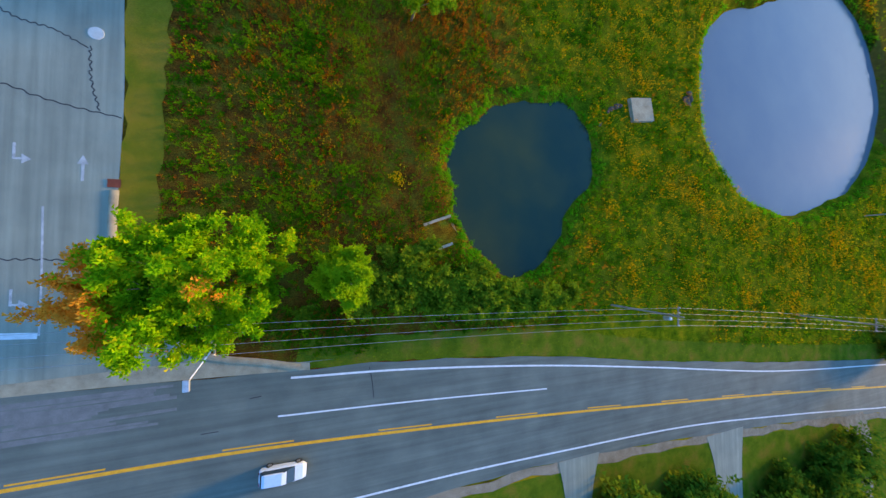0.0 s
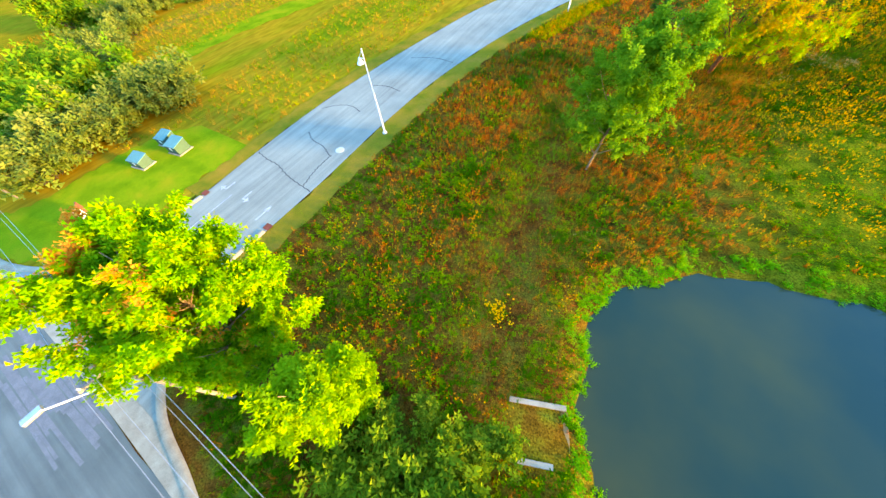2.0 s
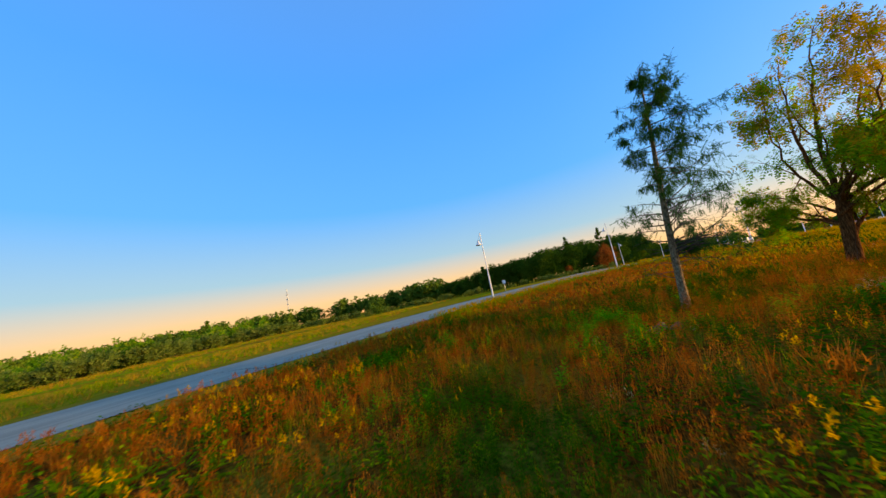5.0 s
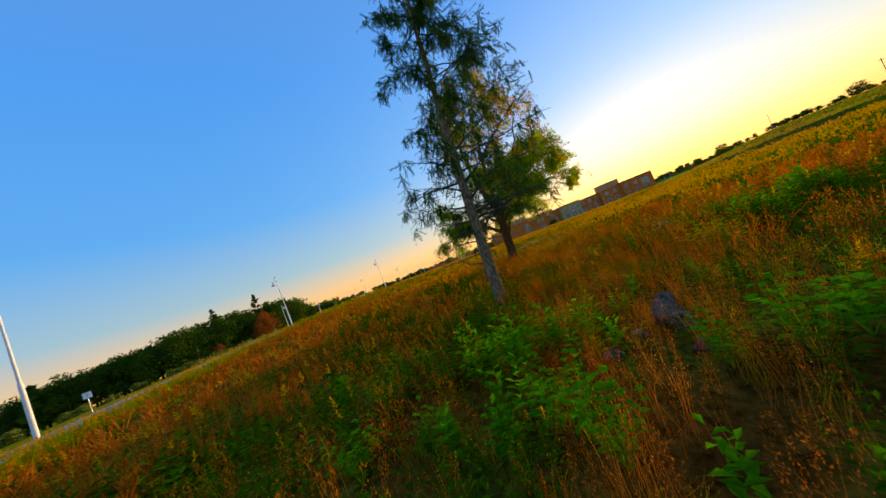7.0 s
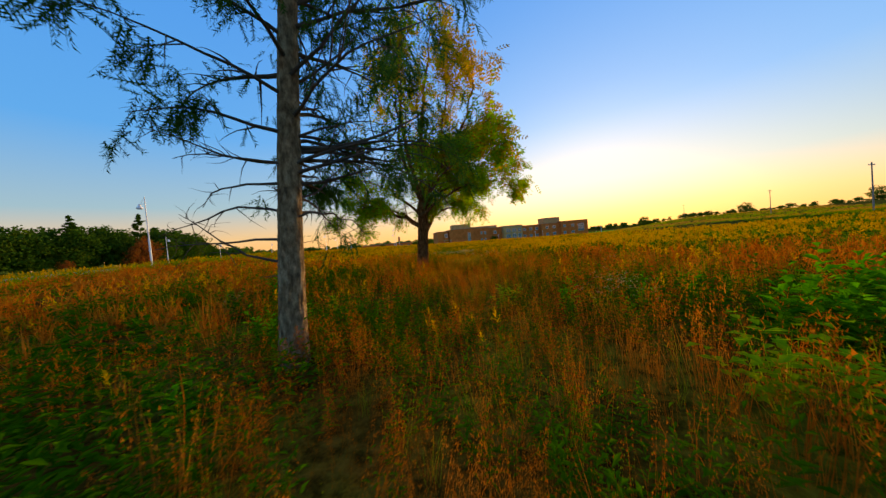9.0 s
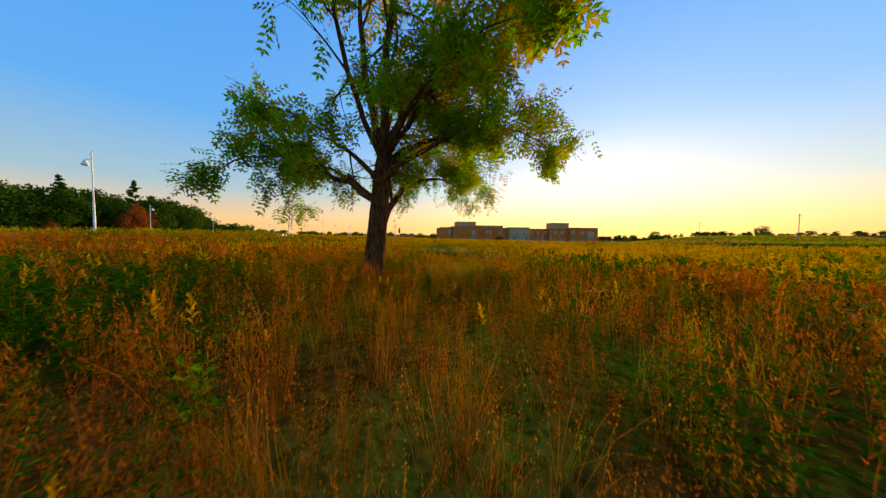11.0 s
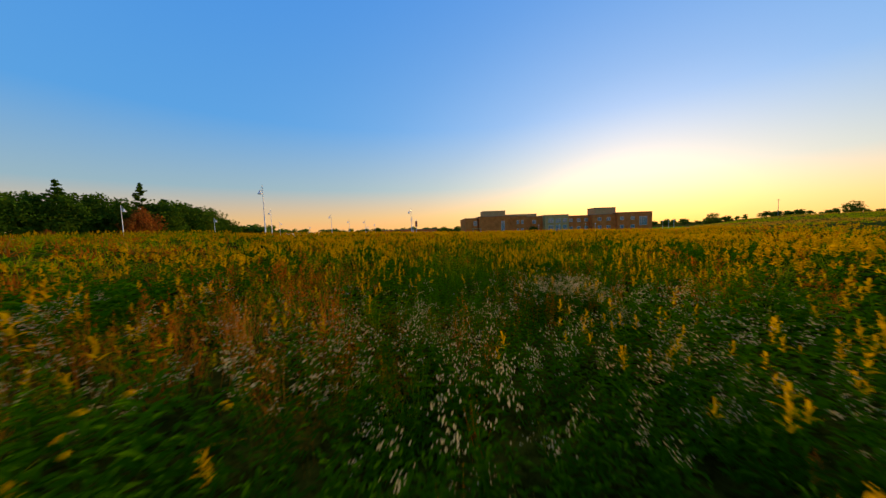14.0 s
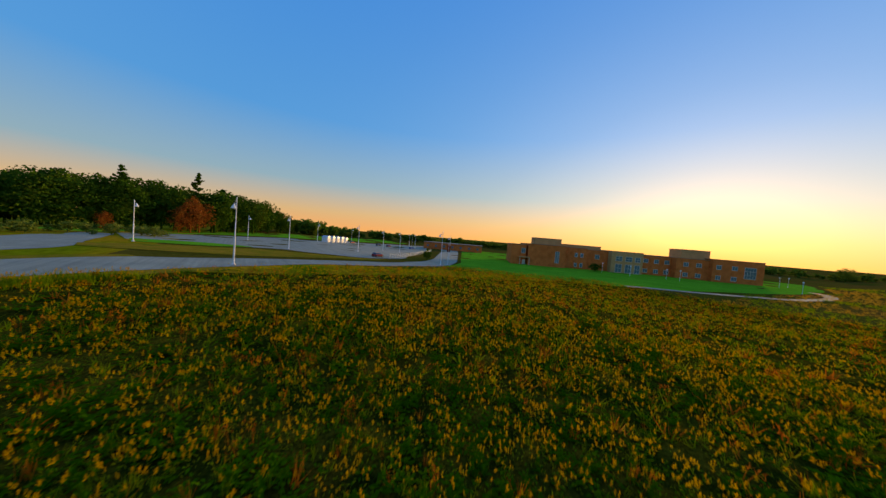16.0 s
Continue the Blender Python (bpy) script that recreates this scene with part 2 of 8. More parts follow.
M_ROUGH = surface("rough_roadside_grass", [(0.053, 0.096, 0.007), (0.098, 0.136, 0.010), (0.180, 0.136, 0.021)], 0.35, 0.95, fine=14, bump_by=0.8, bump_dist=0.06)
M_EAST_FIELD = surface("east_field", [(0.049, 0.060, 0.007), (0.091, 0.078, 0.011), (0.119, 0.060, 0.015)], 0.04, 0.95, fine=1.2, bump_by=0.12, bump_dist=0.05)
M_SCHOOL_LAWN = surface("school_lawn", [(0.094, 0.292, 0.016), (0.125, 0.383, 0.020)], 0.12, 0.9, fine=6, bump_by=0.15, bump_dist=0.02)
M_ROAD = asphalt("road_asphalt", [(0.094, 0.111, 0.095), (0.125, 0.146, 0.126), (0.166, 0.189, 0.158)], (0.05, 1.6, 1.0))
M_DRIVE = asphalt("drive_asphalt", [(0.196, 0.210, 0.168), (0.245, 0.262, 0.207), (0.300, 0.316, 0.244)], (1.6, 0.06, 1.0))
M_SHOULDER = surface("gravel_shoulder", [(0.22, 0.17, 0.11), (0.33, 0.27, 0.19)], 0.7, 0.95, fine=25, bump_by=0.5, bump_dist=0.02)
M_CONCRETE = surface("concrete", [(0.27, 0.225, 0.15), (0.35, 0.30, 0.205), (0.41, 0.36, 0.25)], 0.8, 0.85, fine=30, bump_by=0.25, bump_dist=0.01)
M_PALE_CONCRETE = surface("pale_concrete", [(0.5, 0.48, 0.44), (0.62, 0.6, 0.55)], 0.8, 0.85, fine=30, bump_by=0.25, bump_dist=0.01)
M_SILT = surface("spillway_silt", [(0.20, 0.13, 0.05), (0.28, 0.19, 0.08)], 0.8, 0.9, fine=20, bump_by=0.3, bump_dist=0.02)
M_WHITE_LINE = surface("white_road_paint", [(0.55, 0.56, 0.57), (0.74, 0.75, 0.76)], 2.0, 0.7, fine=30)
M_YELLOW_LINE = surface("yellow_road_paint", [(0.713, 0.314, 0.012), (0.850, 0.399, 0.016)], 2.0, 0.7, fine=30)
M_WORN = surface("worn_pale_asphalt", [(0.15, 0.155, 0.15), (0.20, 0.205, 0.20)], 1.2, 0.9, fine=30, bump_by=0.3)
M_FADED_LINE = surface("faded_road_paint", [(0.30, 0.305, 0.30), (0.52, 0.525, 0.52)], 2.0, 0.8, fine=24)
M_TAR = plain("tar_crack", (0.05, 0.05, 0.055), 0.8)
M_WATER_DARK = water_mat("pond_water", (0.012, 0.034, 0.020), (0.040, 0.052, 0.016))
# low gloss; the pale sky's reflection is painted into this base colour
M_WATER_SKY_TONE = water_mat("pond_water_sky_toned", (0.115, 0.145, 0.185), (0.135, 0.165, 0.195), 0.25)
M_POLE_WHITE = plain("white_pole_paint", (0.78, 0.78, 0.78), 0.4)
M_WOOD_POLE = surface("weathered_pole_wood", [(0.22, 0.18, 0.14), (0.34, 0.29, 0.23)], 2.0, 0.9, fine=40, stretch=(6, 6, 0.5), bump_by=0.3)
M_STEEL = plain("galvanised_steel", (0.5, 0.52, 0.54), 0.4, 0.7)
M_WIRE = plain("wire_metal", (0.33, 0.34, 0.34), 0.5, 0.3)
M_LAMP_GLASS = plain("lamp_lens", (0.85, 0.85, 0.82), 0.25)
M_GREEN_BOX = plain("utility_green_paint", (0.032, 0.085, 0.06), 0.5)
M_GREEN_TOP = plain("utility_green_lid", (0.10, 0.25, 0.21), 0.5)
M_SIGN_BROWN = plain("sign_brown_paint", (0.17, 0.06, 0.03), 0.6)
M_SIGN_WHITE = plain("sign_white_paint", (0.8, 0.8, 0.78), 0.6)
M_RUST = plain("rusty_iron", (0.22, 0.06, 0.035), 0.8)
M_BRICK = surface("red_brick", [(0.580, 0.126, 0.027), (0.690, 0.163, 0.038), (0.759, 0.199, 0.049)], 0.5, 0.85, fine=14, bump_by=0.2)
M_BRICK_DARK = surface("brown_brick", [(0.414, 0.090, 0.022), (0.497, 0.118, 0.030)], 0.5, 0.85, fine=14, bump_by=0.2)
M_STUCCO = surface("tan_panel", [(0.522, 0.274, 0.105), (0.608, 0.331, 0.136)], 0.4, 0.8, fine=8)
M_ROOF_EDGE = plain("parapet_metal", (0.30, 0.18, 0.10), 0.5)
M_GLASS = glass_mat("window_glass", (0.10, 0.17, 0.18))
M_FRAME = plain("window_frame_paint", (0.55, 0.52, 0.46), 0.5)
M_BARK = surface("ridged_bark", [(0.049, 0.019, 0.006), (0.162, 0.063, 0.020), (0.390, 0.164, 0.055)], 7, 0.95, fine=26, stretch=(3.4, 3.4, 0.5), bump_by=1.0, bump_dist=0.03)
M_BARK_GREY = surface("grey_spruce_bark", [(0.09, 0.057, 0.030), (0.27, 0.18, 0.092), (0.50, 0.345, 0.19)], 8, 0.95, fine=38, stretch=(1.8, 1.8, 0.8), bump_by=1.0, bump_dist=0.03)
M_TWIG = surface("thin_twig", [(0.07, 0.055, 0.04), (0.12, 0.10, 0.08)], 4, 0.95)
M_VINE = surface("vine_bark", [(0.10, 0.055, 0.03), (0.20, 0.11, 0.06)], 9, 0.95)
M_STONE = surface("field_stone", [(0.05, 0.040, 0.034), (0.15, 0.11, 0.085), (0.30, 0.18, 0.12)], 9, 0.9, fine=30, bump_by=1.0, bump_dist=0.05)
M_LEAF_WALNUT = leafy("walnut_leaf", [(0.07, 0.22, 0.004), (0.16, 0.38, 0.005), (0.28, 0.47, 0.007), (0.42, 0.46, 0.010)], 0.35, 0.65)
M_LEAF_GOLDEN = leafy("golden_walnut_leaf", [(0.20, 0.18, 0.006), (0.42, 0.28, 0.008), (0.64, 0.36, 0.010)], 0.4, 0.5)
M_LEAF_GREEN = leafy("fresh_green_leaf", [(0.085, 0.22, 0.008), (0.15, 0.33, 0.012), (0.27, 0.42, 0.018)], 0.5, 0.45)
M_LEAF_LIME = leafy("lime_leaf", [(0.13, 0.29, 0.005), (0.22, 0.40, 0.008), (0.34, 0.46, 0.010)], 0.5, 0.45)
M_LEAF_MAPLE = leafy("maple_leaf", [(0.08, 0.25, 0.005), (0.15, 0.37, 0.006), (0.27, 0.46, 0.008), (0.50, 0.42, 0.010)], 0.55, 0.45)
M_LEAF_ORANGE = leafy("orange_leaf", [(0.70, 0.22, 0.015), (0.82, 0.33, 0.03), (0.78, 0.44, 0.06)], 0.8, 0.5)
M_NEEDLE = leafy("spruce_needle", [(0.018, 0.066, 0.010), (0.034, 0.110, 0.016), (0.064, 0.155, 0.020)], 0.5, 0.25)
M_SHRUB = leafy("thicket_leaf", [(0.05, 0.125, 0.006), (0.12, 0.22, 0.010), (0.27, 0.30, 0.016)], 0.4, 0.35)
M_HEDGE = leafy("hedge_leaf", [(0.03, 0.09, 0.008), (0.08, 0.17, 0.012), (0.20, 0.22, 0.016)], 0.4, 0.3)
M_FIELD_SHRUB = leafy("field_shrub_leaf", [(0.06, 0.17, 0.008), (0.12, 0.27, 0.012), (0.30, 0.33, 0.016)], 0.25, 0.4)
M_WILLOW = leafy("grey_willow_leaf", [(0.07, 0.12, 0.014), (0.14, 0.20, 0.03), (0.24, 0.26, 0.05)], 0.3, 0.35)
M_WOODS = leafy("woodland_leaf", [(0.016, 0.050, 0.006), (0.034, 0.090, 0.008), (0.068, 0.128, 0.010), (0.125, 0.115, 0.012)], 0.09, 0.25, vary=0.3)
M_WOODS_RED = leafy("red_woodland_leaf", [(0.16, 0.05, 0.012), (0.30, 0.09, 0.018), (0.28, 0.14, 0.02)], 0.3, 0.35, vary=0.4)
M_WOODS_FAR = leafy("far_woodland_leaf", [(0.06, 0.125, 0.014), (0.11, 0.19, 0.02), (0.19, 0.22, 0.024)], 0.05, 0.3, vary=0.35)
M_GRASS_RED = leafy("russet_grass", [(0.17, 0.040, 0.002), (0.34, 0.088, 0.005), (0.47, 0.155, 0.012), (0.54, 0.27, 0.04)], 0.8, 0.48, vary=0.34)
M_GRASS_GREEN = leafy("green_grass", [(0.09, 0.175, 0.003), (0.21, 0.30, 0.005), (0.40, 0.36, 0.008)], 0.22, 0.45)
M_FORB = leafy("green_forb", [(0.018, 0.080, 0.001), (0.045, 0.145, 0.002), (0.085, 0.205, 0.003)], 0.3, 0.4)
M_RIM = leafy("pond_rim_reed", [(0.062, 0.237, 0.004), (0.113, 0.368, 0.007), (0.252, 0.446, 0.011)], 0.3, 0.4)
# lighter copy of the green forb: light from above put into the colour
M_FORB_BRIGHTENED = leafy("brightened_forb", [(0.06, 0.17, 0.003), (0.14, 0.28, 0.004), (0.28, 0.36, 0.006)], 0.3, 0.45)
M_GOLD = leafy("goldenrod_flower", [(0.36, 0.19, 0.003), (0.54, 0.31, 0.004), (0.66, 0.42, 0.006)], 0.5, 0.5)
M_DISC = leafy("yellow_petal", [(0.62, 0.33, 0.004), (0.74, 0.43, 0.006)], 0.3, 0.4)
M_ASTER = leafy("white_aster", [(0.42, 0.33, 0.13), (0.60, 0.49, 0.23)], 0.4, 0.3)
M_PINK = plain("pink_clover", (0.55, 0.12, 0.28), 0.7)
M_CAR_WHITE = plain("silver_white_car_paint", (0.60, 0.68, 0.78), 0.25, 0.1, wear=0.04)
M_CAR_RED = plain("dark_red_car_paint", (0.25, 0.02, 0.02), 0.25, 0.1, wear=0.04)
M_CAR_BLUE = plain("blue_car_paint", (0.05, 0.14, 0.35), 0.25, 0.1, wear=0.04)
M_CAR_DARK = plain("black_car_paint", (0.03, 0.03, 0.035), 0.25, 0.1, wear=0.04)
M_CAR_GLASS = glass_mat("car_glass", (0.03, 0.05, 0.07), 0.03)
M_TYRE = plain("tyre_rubber", (0.025, 0.025, 0.025), 0.8)
M_RIMS = plain("wheel_alloy", (0.5, 0.5, 0.52), 0.35, 0.8)
M_BOX_WHITE = plain("white_trailer_panel", (0.75, 0.75, 0.74), 0.5)

# ---- mesh helpers ----
def mesh_np(name, verts, faces, mats, slot=None, smooth=False):
    """A mesh from arrays: faces all of one size."""
    verts, faces = np.asarray(verts, np.float32), np.asarray(faces, np.int32)
    me = bpy.data.meshes.new(name)
    n, k = faces.shape
    me.vertices.add(len(verts))
    me.vertices.foreach_set("co", verts.ravel())
    me.loops.add(n * k)
    me.loops.foreach_set("vertex_index", faces.ravel())
    me.polygons.add(n)
    me.polygons.foreach_set("loop_start", np.arange(n, dtype=np.int32) * k)
    if smooth:
        me.polygons.foreach_set("use_smooth", np.ones(n, bool))
    for m in mats if isinstance(mats, (list, tuple)) else [mats]:
        me.materials.append(m)
    if slot is not None:
        me.polygons.foreach_set("material_index", np.asarray(slot, np.int32))
    me.update(calc_edges=True)
    me.validate()
    return me


def put(name, me, parent=None, label="", category="", group="", kind=""):
    ob = new(name, me)
    if parent:
        ob.parent = parent
    return tagged(ob, label, category, group, kind)


def part(name, bm, material, parent, label=""):
    me = bpy.data.meshes.new(name)
    bm.to_mesh(me)
    bm.free()
    me.materials.append(material)
    ob = new(name, me)
    ob.parent = parent
    return tagged(ob, label)


def empty(name, at, label, category, group="", turn=0.0, kind=""):
    ob = new(name)
    ob.matrix_basis = Matrix.Translation(at) @ Matrix.Rotation(turn, 4, "Z")
    return tagged(ob, label, category, group, kind)


def box_bm(bm, lo, hi, bevel=0.0):
    lo, hi = Vector(lo), Vector(hi)
    got = bmesh.ops.create_cube(bm, size=1.0, matrix=Matrix.LocRotScale((lo + hi) / 2, None, hi - lo))
    if bevel:
        edges = list({e for v in got["verts"] for e in v.link_edges})
        bmesh.ops.bevel(bm, geom=edges, offset=bevel, segments=2, affect="EDGES", profile=0.6)
    return bm


def box(lo, hi, bevel=0.0):
    return box_bm(bmesh.new(), lo, hi, bevel)


def rod_bm(bm, a, b, r0, r1=None, sides=10):
    a, b = Vector(a), Vector(b)
    turn = (b - a).to_track_quat("Z", "Y").to_matrix().to_4x4()
    bmesh.ops.create_cone(bm, cap_ends=True, segments=sides, radius1=r0, radius2=r0 if r1 is None else r1, depth=(b - a).length,
                          matrix=Matrix.Translation((a + b) / 2) @ turn)
    return bm


def rod(a, b, r0, r1=None, sides=10):
    return rod_bm(bmesh.new(), a, b, r0, r1, sides)


def lathe_bm(bm, profile, at=(0, 0, 0), sides=20):
    rings = []
    for r, z in profile:
        rings.append([bm.verts.new((at[0] + r * math.cos(2 * math.pi * i / sides), at[1] + r * math.sin(2 * math.pi * i / sides), at[2] + z)) for i in range(sides)])
    for a, b in zip(rings, rings[1:]):
        for i in range(sides):
            bm.faces.new((a[i], a[(i + 1) % sides], b[(i + 1) % sides], b[i]))
    bm.faces.new(list(reversed(rings[0])))
    bm.faces.new(rings[-1])
    return bm


# ---- the lie of the land ----
POND_1 = ((24.9, 10.9), (12.53, -0.23, 1.16, -0.74, 1.67, -0.18, 1.19), -0.75)
POND_2 = ((101.7, 38.6), (33.27, 2.95, -1.02, 5.67, 4.87, -0.58, 0.56), -2.2)


def pond_radius(pond, angle):
    c = pond[1]
    r = c[0]
    for k in (1, 2, 3):
        r = r + c[2 * k - 1] * np.cos(k * angle) + c[2 * k] * np.sin(k * angle)
    return r + 0.35 * np.sin(7 * angle + 1) + 0.25 * np.sin(13 * angle) + 0.12 * np.sin(29 * angle)


def outside_pond(pond, x, y):
    """Metres from the waterline, below nought inside."""
    dx, dy = x - pond[0][0], y - pond[0][1]
    return np.hypot(dx, dy) - pond_radius(pond, np.arctan2(dy, dx))


def step(a, b, v):
    u = np.clip((v - a) / (b - a), 0, 1)
    return u * u * (3 - 2 * u)


def land(x, y):
    x, y = np.asarray(x, float), np.asarray(y, float)
    z = 1.9 * np.exp(-0.5 * (((x - 10) / 45) ** 2 + ((y - 130) / 40) ** 2))
    z = z - 0.75 * np.exp(-0.5 * (((x - 44) / 20) ** 2 + ((y - 74) / 16) ** 2))
    z = z - 1.7 * step(70, 130, x) * step(30, 90, y)
    z = z + 0.10 * np.sin(x * 0.21 + 1.3 * np.sin(y * 0.13)) * np.sin(y * 0.17 + 0.6) * step(-5, 12, y) * step(-16, -6, x)
    z = z + 3.6 * step(150, 330, x) * (1 - step(35, 85, y))
    for pond in (POND_1, POND_2):
        d = outside_pond(pond, x, y)
        z = z + (pond[2] - 0.9) * (1 - step(-3.0, 2.2, d))
    return z


def land_at(x, y):
    return float(land(x, y))


def spread(lo, hi, fine, far, grow=1.16):
    inner = list(np.arange(lo, hi + 1e-6, fine))
    out, s = [], fine
    v = hi
    while v < far:
        s *= grow
        v += s
        out.append(v)
    low, s, v = [], fine, lo
    while v > -far:
        s *= grow
        v -= s
        low.append(v)
    return np.array(low[::-1] + inner + out)


gx, gy = spread(-60, 140, 1.25, 2600), spread(-45, 110, 1.25, 2600)
GX, GY = np.meshgrid(gx, gy)
GZ = land(GX, GY)
idx = np.arange(GX.size).reshape(GX.shape)
quads = np.stack([idx[:-1, :-1], idx[:-1, 1:], idx[1:, 1:], idx[1:, :-1]], -1).reshape(-1, 4)
cx, cy = GX.ravel()[quads].mean(1), GY.ravel()[quads].mean(1)
far_slot = np.where((cx > 140) | ((cy > 135) & (cx > 30)), 2, np.where((cx < np.interp(cy, [-12, 42, 57, 77, 93, 108, 122], [-36, -34, -32, -27, -19, -6, 13])) | (cy > 122) | (cy < -30), 1, 0))
ground = put("ground", mesh_np("ground", np.stack([GX, GY, GZ], -1).reshape(-1, 3), quads, [M_SOIL, M_FAR_FIELD, M_EAST_FIELD], far_slot, True),
             label="uneven meadow ground of dark soil and thatch", category="ground", kind="structure")


# ---- sheets laid over the land ----
def resample(line, n):
    p = np.array(line, float)
    seg = np.r_[0, np.cumsum(np.hypot(*np.diff(p, axis=0).T))]
    # a smooth curve through the points
    t = np.linspace(0, seg[-1], n)
    m = np.gradient(p, seg, axis=0)
    k = np.clip(np.searchsorted(seg, t, side="right") - 1, 0, len(seg) - 2)
    h = (seg[k + 1] - seg[k])[:, None]
    u = ((t - seg[k])[:, None]) / h
    return ((2 * u**3 - 3 * u**2 + 1) * p[k] + (u**3 - 2 * u**2 + u) * h * m[k] + (-2 * u**3 + 3 * u**2) * p[k + 1] + (u**3 - u**2) * h * m[k + 1])


def sheet(a, b, lift, n=80, across=8, ragged=0.0):
    """Vertices and quads of a strip between two lines, on the land."""
    A, B = resample(a, n), resample(b, n)
    u = np.linspace(0, 1, across + 1)[:, None, None]
    P = A[None] * (1 - u) + B[None] * u
    if ragged:
        w = np.sin(np.arange(n) * 1.7) * 0.5 + np.sin(np.arange(n) * 0.61 + 2) * 0.7 + np.sin(np.arange(n) * 4.3)
        side = (B - A) / np.linalg.norm(B - A, axis=1)[:, None]
        P[0] += side * (ragged * w)[:, None]
        P[-1] += side * (ragged * np.roll(w, 7))[:, None]
    z = land(P[..., 0], P[..., 1]) + lift
    V = np.concatenate([P, z[..., None]], -1).reshape(-1, 3)
    i = np.arange((across + 1) * n).reshape(across + 1, n)
    F = np.stack([i[:-1, :-1], i[:-1, 1:], i[1:, 1:], i[1:, :-1]], -1).reshape(-1, 4)
    # faces look up
    v = V[F[0]]
    if np.cross(v[1] - v[0], v[2] - v[0])[2] < 0:
        F = F[:, ::-1]
    return V, F


def lay(name, a, b, lift, mat, label, category, n=80, across=8, ragged=0.0, parent=None):
    return put(name, mesh_np(name, *sheet(a, b, lift, n, across, ragged), mat, smooth=True), parent, label, category, kind="" if parent else "structure")


def ribbon(name, line, width, lift, mat, parent, label="", n=60):
    c = resample(line, n)
    d = np.gradient(c, axis=0)
    d /= np.linalg.norm(d, axis=1)[:, None]
    side = np.stack([-d[:, 1], d[:, 0]], 1) * width / 2
    V = np.concatenate([c + side, c - side])
    V = np.c_[V, land(V[:, 0], V[:, 1]) + lift]
    i = np.arange(n - 1)
    F = np.stack([i, i + n, i + n + 1, i + 1], -1)
    return put(name, mesh_np(name, V, F, mat), parent, label)


ROAD_N = [(-240, -12.4), (-90, -11.8), (-46, -11.6), (-28, -11.7), (-12, -12.0), (-5.6, -12.2), (5.6, -12.5), (26, -14.1), (48, -17.2), (79, -21.0), (131, -26.2), (260, -39)]
ROAD_S = [(-240, -27.8), (-90, -28.4), (-46, -28.8), (-28, -29.2), (-12, -29.4), (-5.6, -29.5), (8.4, -29.5), (30.6, -29.7), (61.7, -32.0), (84, -34.0), (131, -39.4), (260, -54)]
road = lay("road", ROAD_N, ROAD_S, 0.05, M_ROAD, "worn grey asphalt two-lane road with turning lane", "road", n=160, across=14, ragged=0.08)
lay("shoulder", [(x, y - 0.0) for x, y in ROAD_S], [(x, y - 1.5) for x, y in ROAD_S], 0.03, M_SHOULDER, "sandy gravel shoulder along the road", "shoulder", n=160, across=3, ragged=0.25)
for name, x0, x1, w in (("gravel_drive", 33.2, 33.0, 5.2), ("gravel_drive", 67.0, 67.5, 8.0), ("gravel_drive", 112.0, 116.0, 9.0)):
    y0 = np.interp(x0, [p[0] for p in ROAD_S], [p[1] for p in ROAD_S]) + 0.1
    lay(name, [(x0 - w / 2 - 1.2, y0), (x1 - w / 2, y0 - 5), (x1 - w / 2, y0 - 22), (x1 - w / 2, y0 - 40)],
        [(x0 + w / 2 + 1.2, y0), (x1 + w / 2, y0 - 5), (x1 + w / 2, y0 - 22), (x1 + w / 2, y0 - 40)], 0.06, M_DRIVE if w < 9 else M_SHOULDER, "pale driveway leading off the road between hedges", "driveway", n=24, across=6)

ribbon("edge_line", [(-5.9, -12.95), (5.6, -13.5), (13, -14.1), (26, -15.4), (48, -18.3), (79, -22.8), (131, -27.6), (255, -40)], 0.24, 0.056, M_WHITE_LINE, road, "solid white edge line", 120)
ribbon("lane_line", [(-7.1, -16.9), (5.6, -17.5), (27.6, -18.9)], 0.18, 0.056, M_WHITE_LINE, road, "solid white lane line")
ribbon("lane_line", [(-43, -22.8), (-36, -22.95), (-29.5, -23.1)], 0.16, 0.056, M_WHITE_LINE, road, "white lane line")
ribbon("edge_line", [(-240, -26.4), (-60, -27.2), (-10, -27.6), (1, -27.6), (12.9, -27.7), (30.6, -28.3), (54.5, -29.4), (88, -32.9), (129.5, -38.1), (255, -52.5)], 0.24, 0.056, M_WHITE_LINE, road, "solid white edge line", 160)
YELLOW = [(-240, -19.0), (-90, -19.3), (-28, -19.6), (-11.8, -19.9), (10.6, -21.3), (30.7, -22.9), (48, -24.5), (79, -27.5), (130, -33), (255, -46)]
ribbon("centre_line", YELLOW, 0.34, 0.056, M_YELLOW_LINE, road, "solid yellow centre line", 160)
for k in range(14):
    a = resample(YELLOW, 600)
    i0 = 180 + k * 19
    ribbon("centre_dash", [(x, y + 0.42) for x, y in a[i0:i0 + 9:4]], 0.16, 0.056, M_YELLOW_LINE, road, n=6)
worn = random.Random(17)
for k in range(13):
    y, x0, x1 = -15.9 + 0.29 * k, -33 + worn.uniform(-3, 6), -17.5 + worn.uniform(-6, 1.5)
    ribbon("worn_patch", [(x0, y - 0.05), ((x0 + x1) / 2, y + worn.uniform(-0.1, 0.1)), (x1, y + 0.1)], worn.uniform(0.22, 0.34), 0.053 + 0.0004 * k, M_WORN, road, "pale worn asphalt", 14)
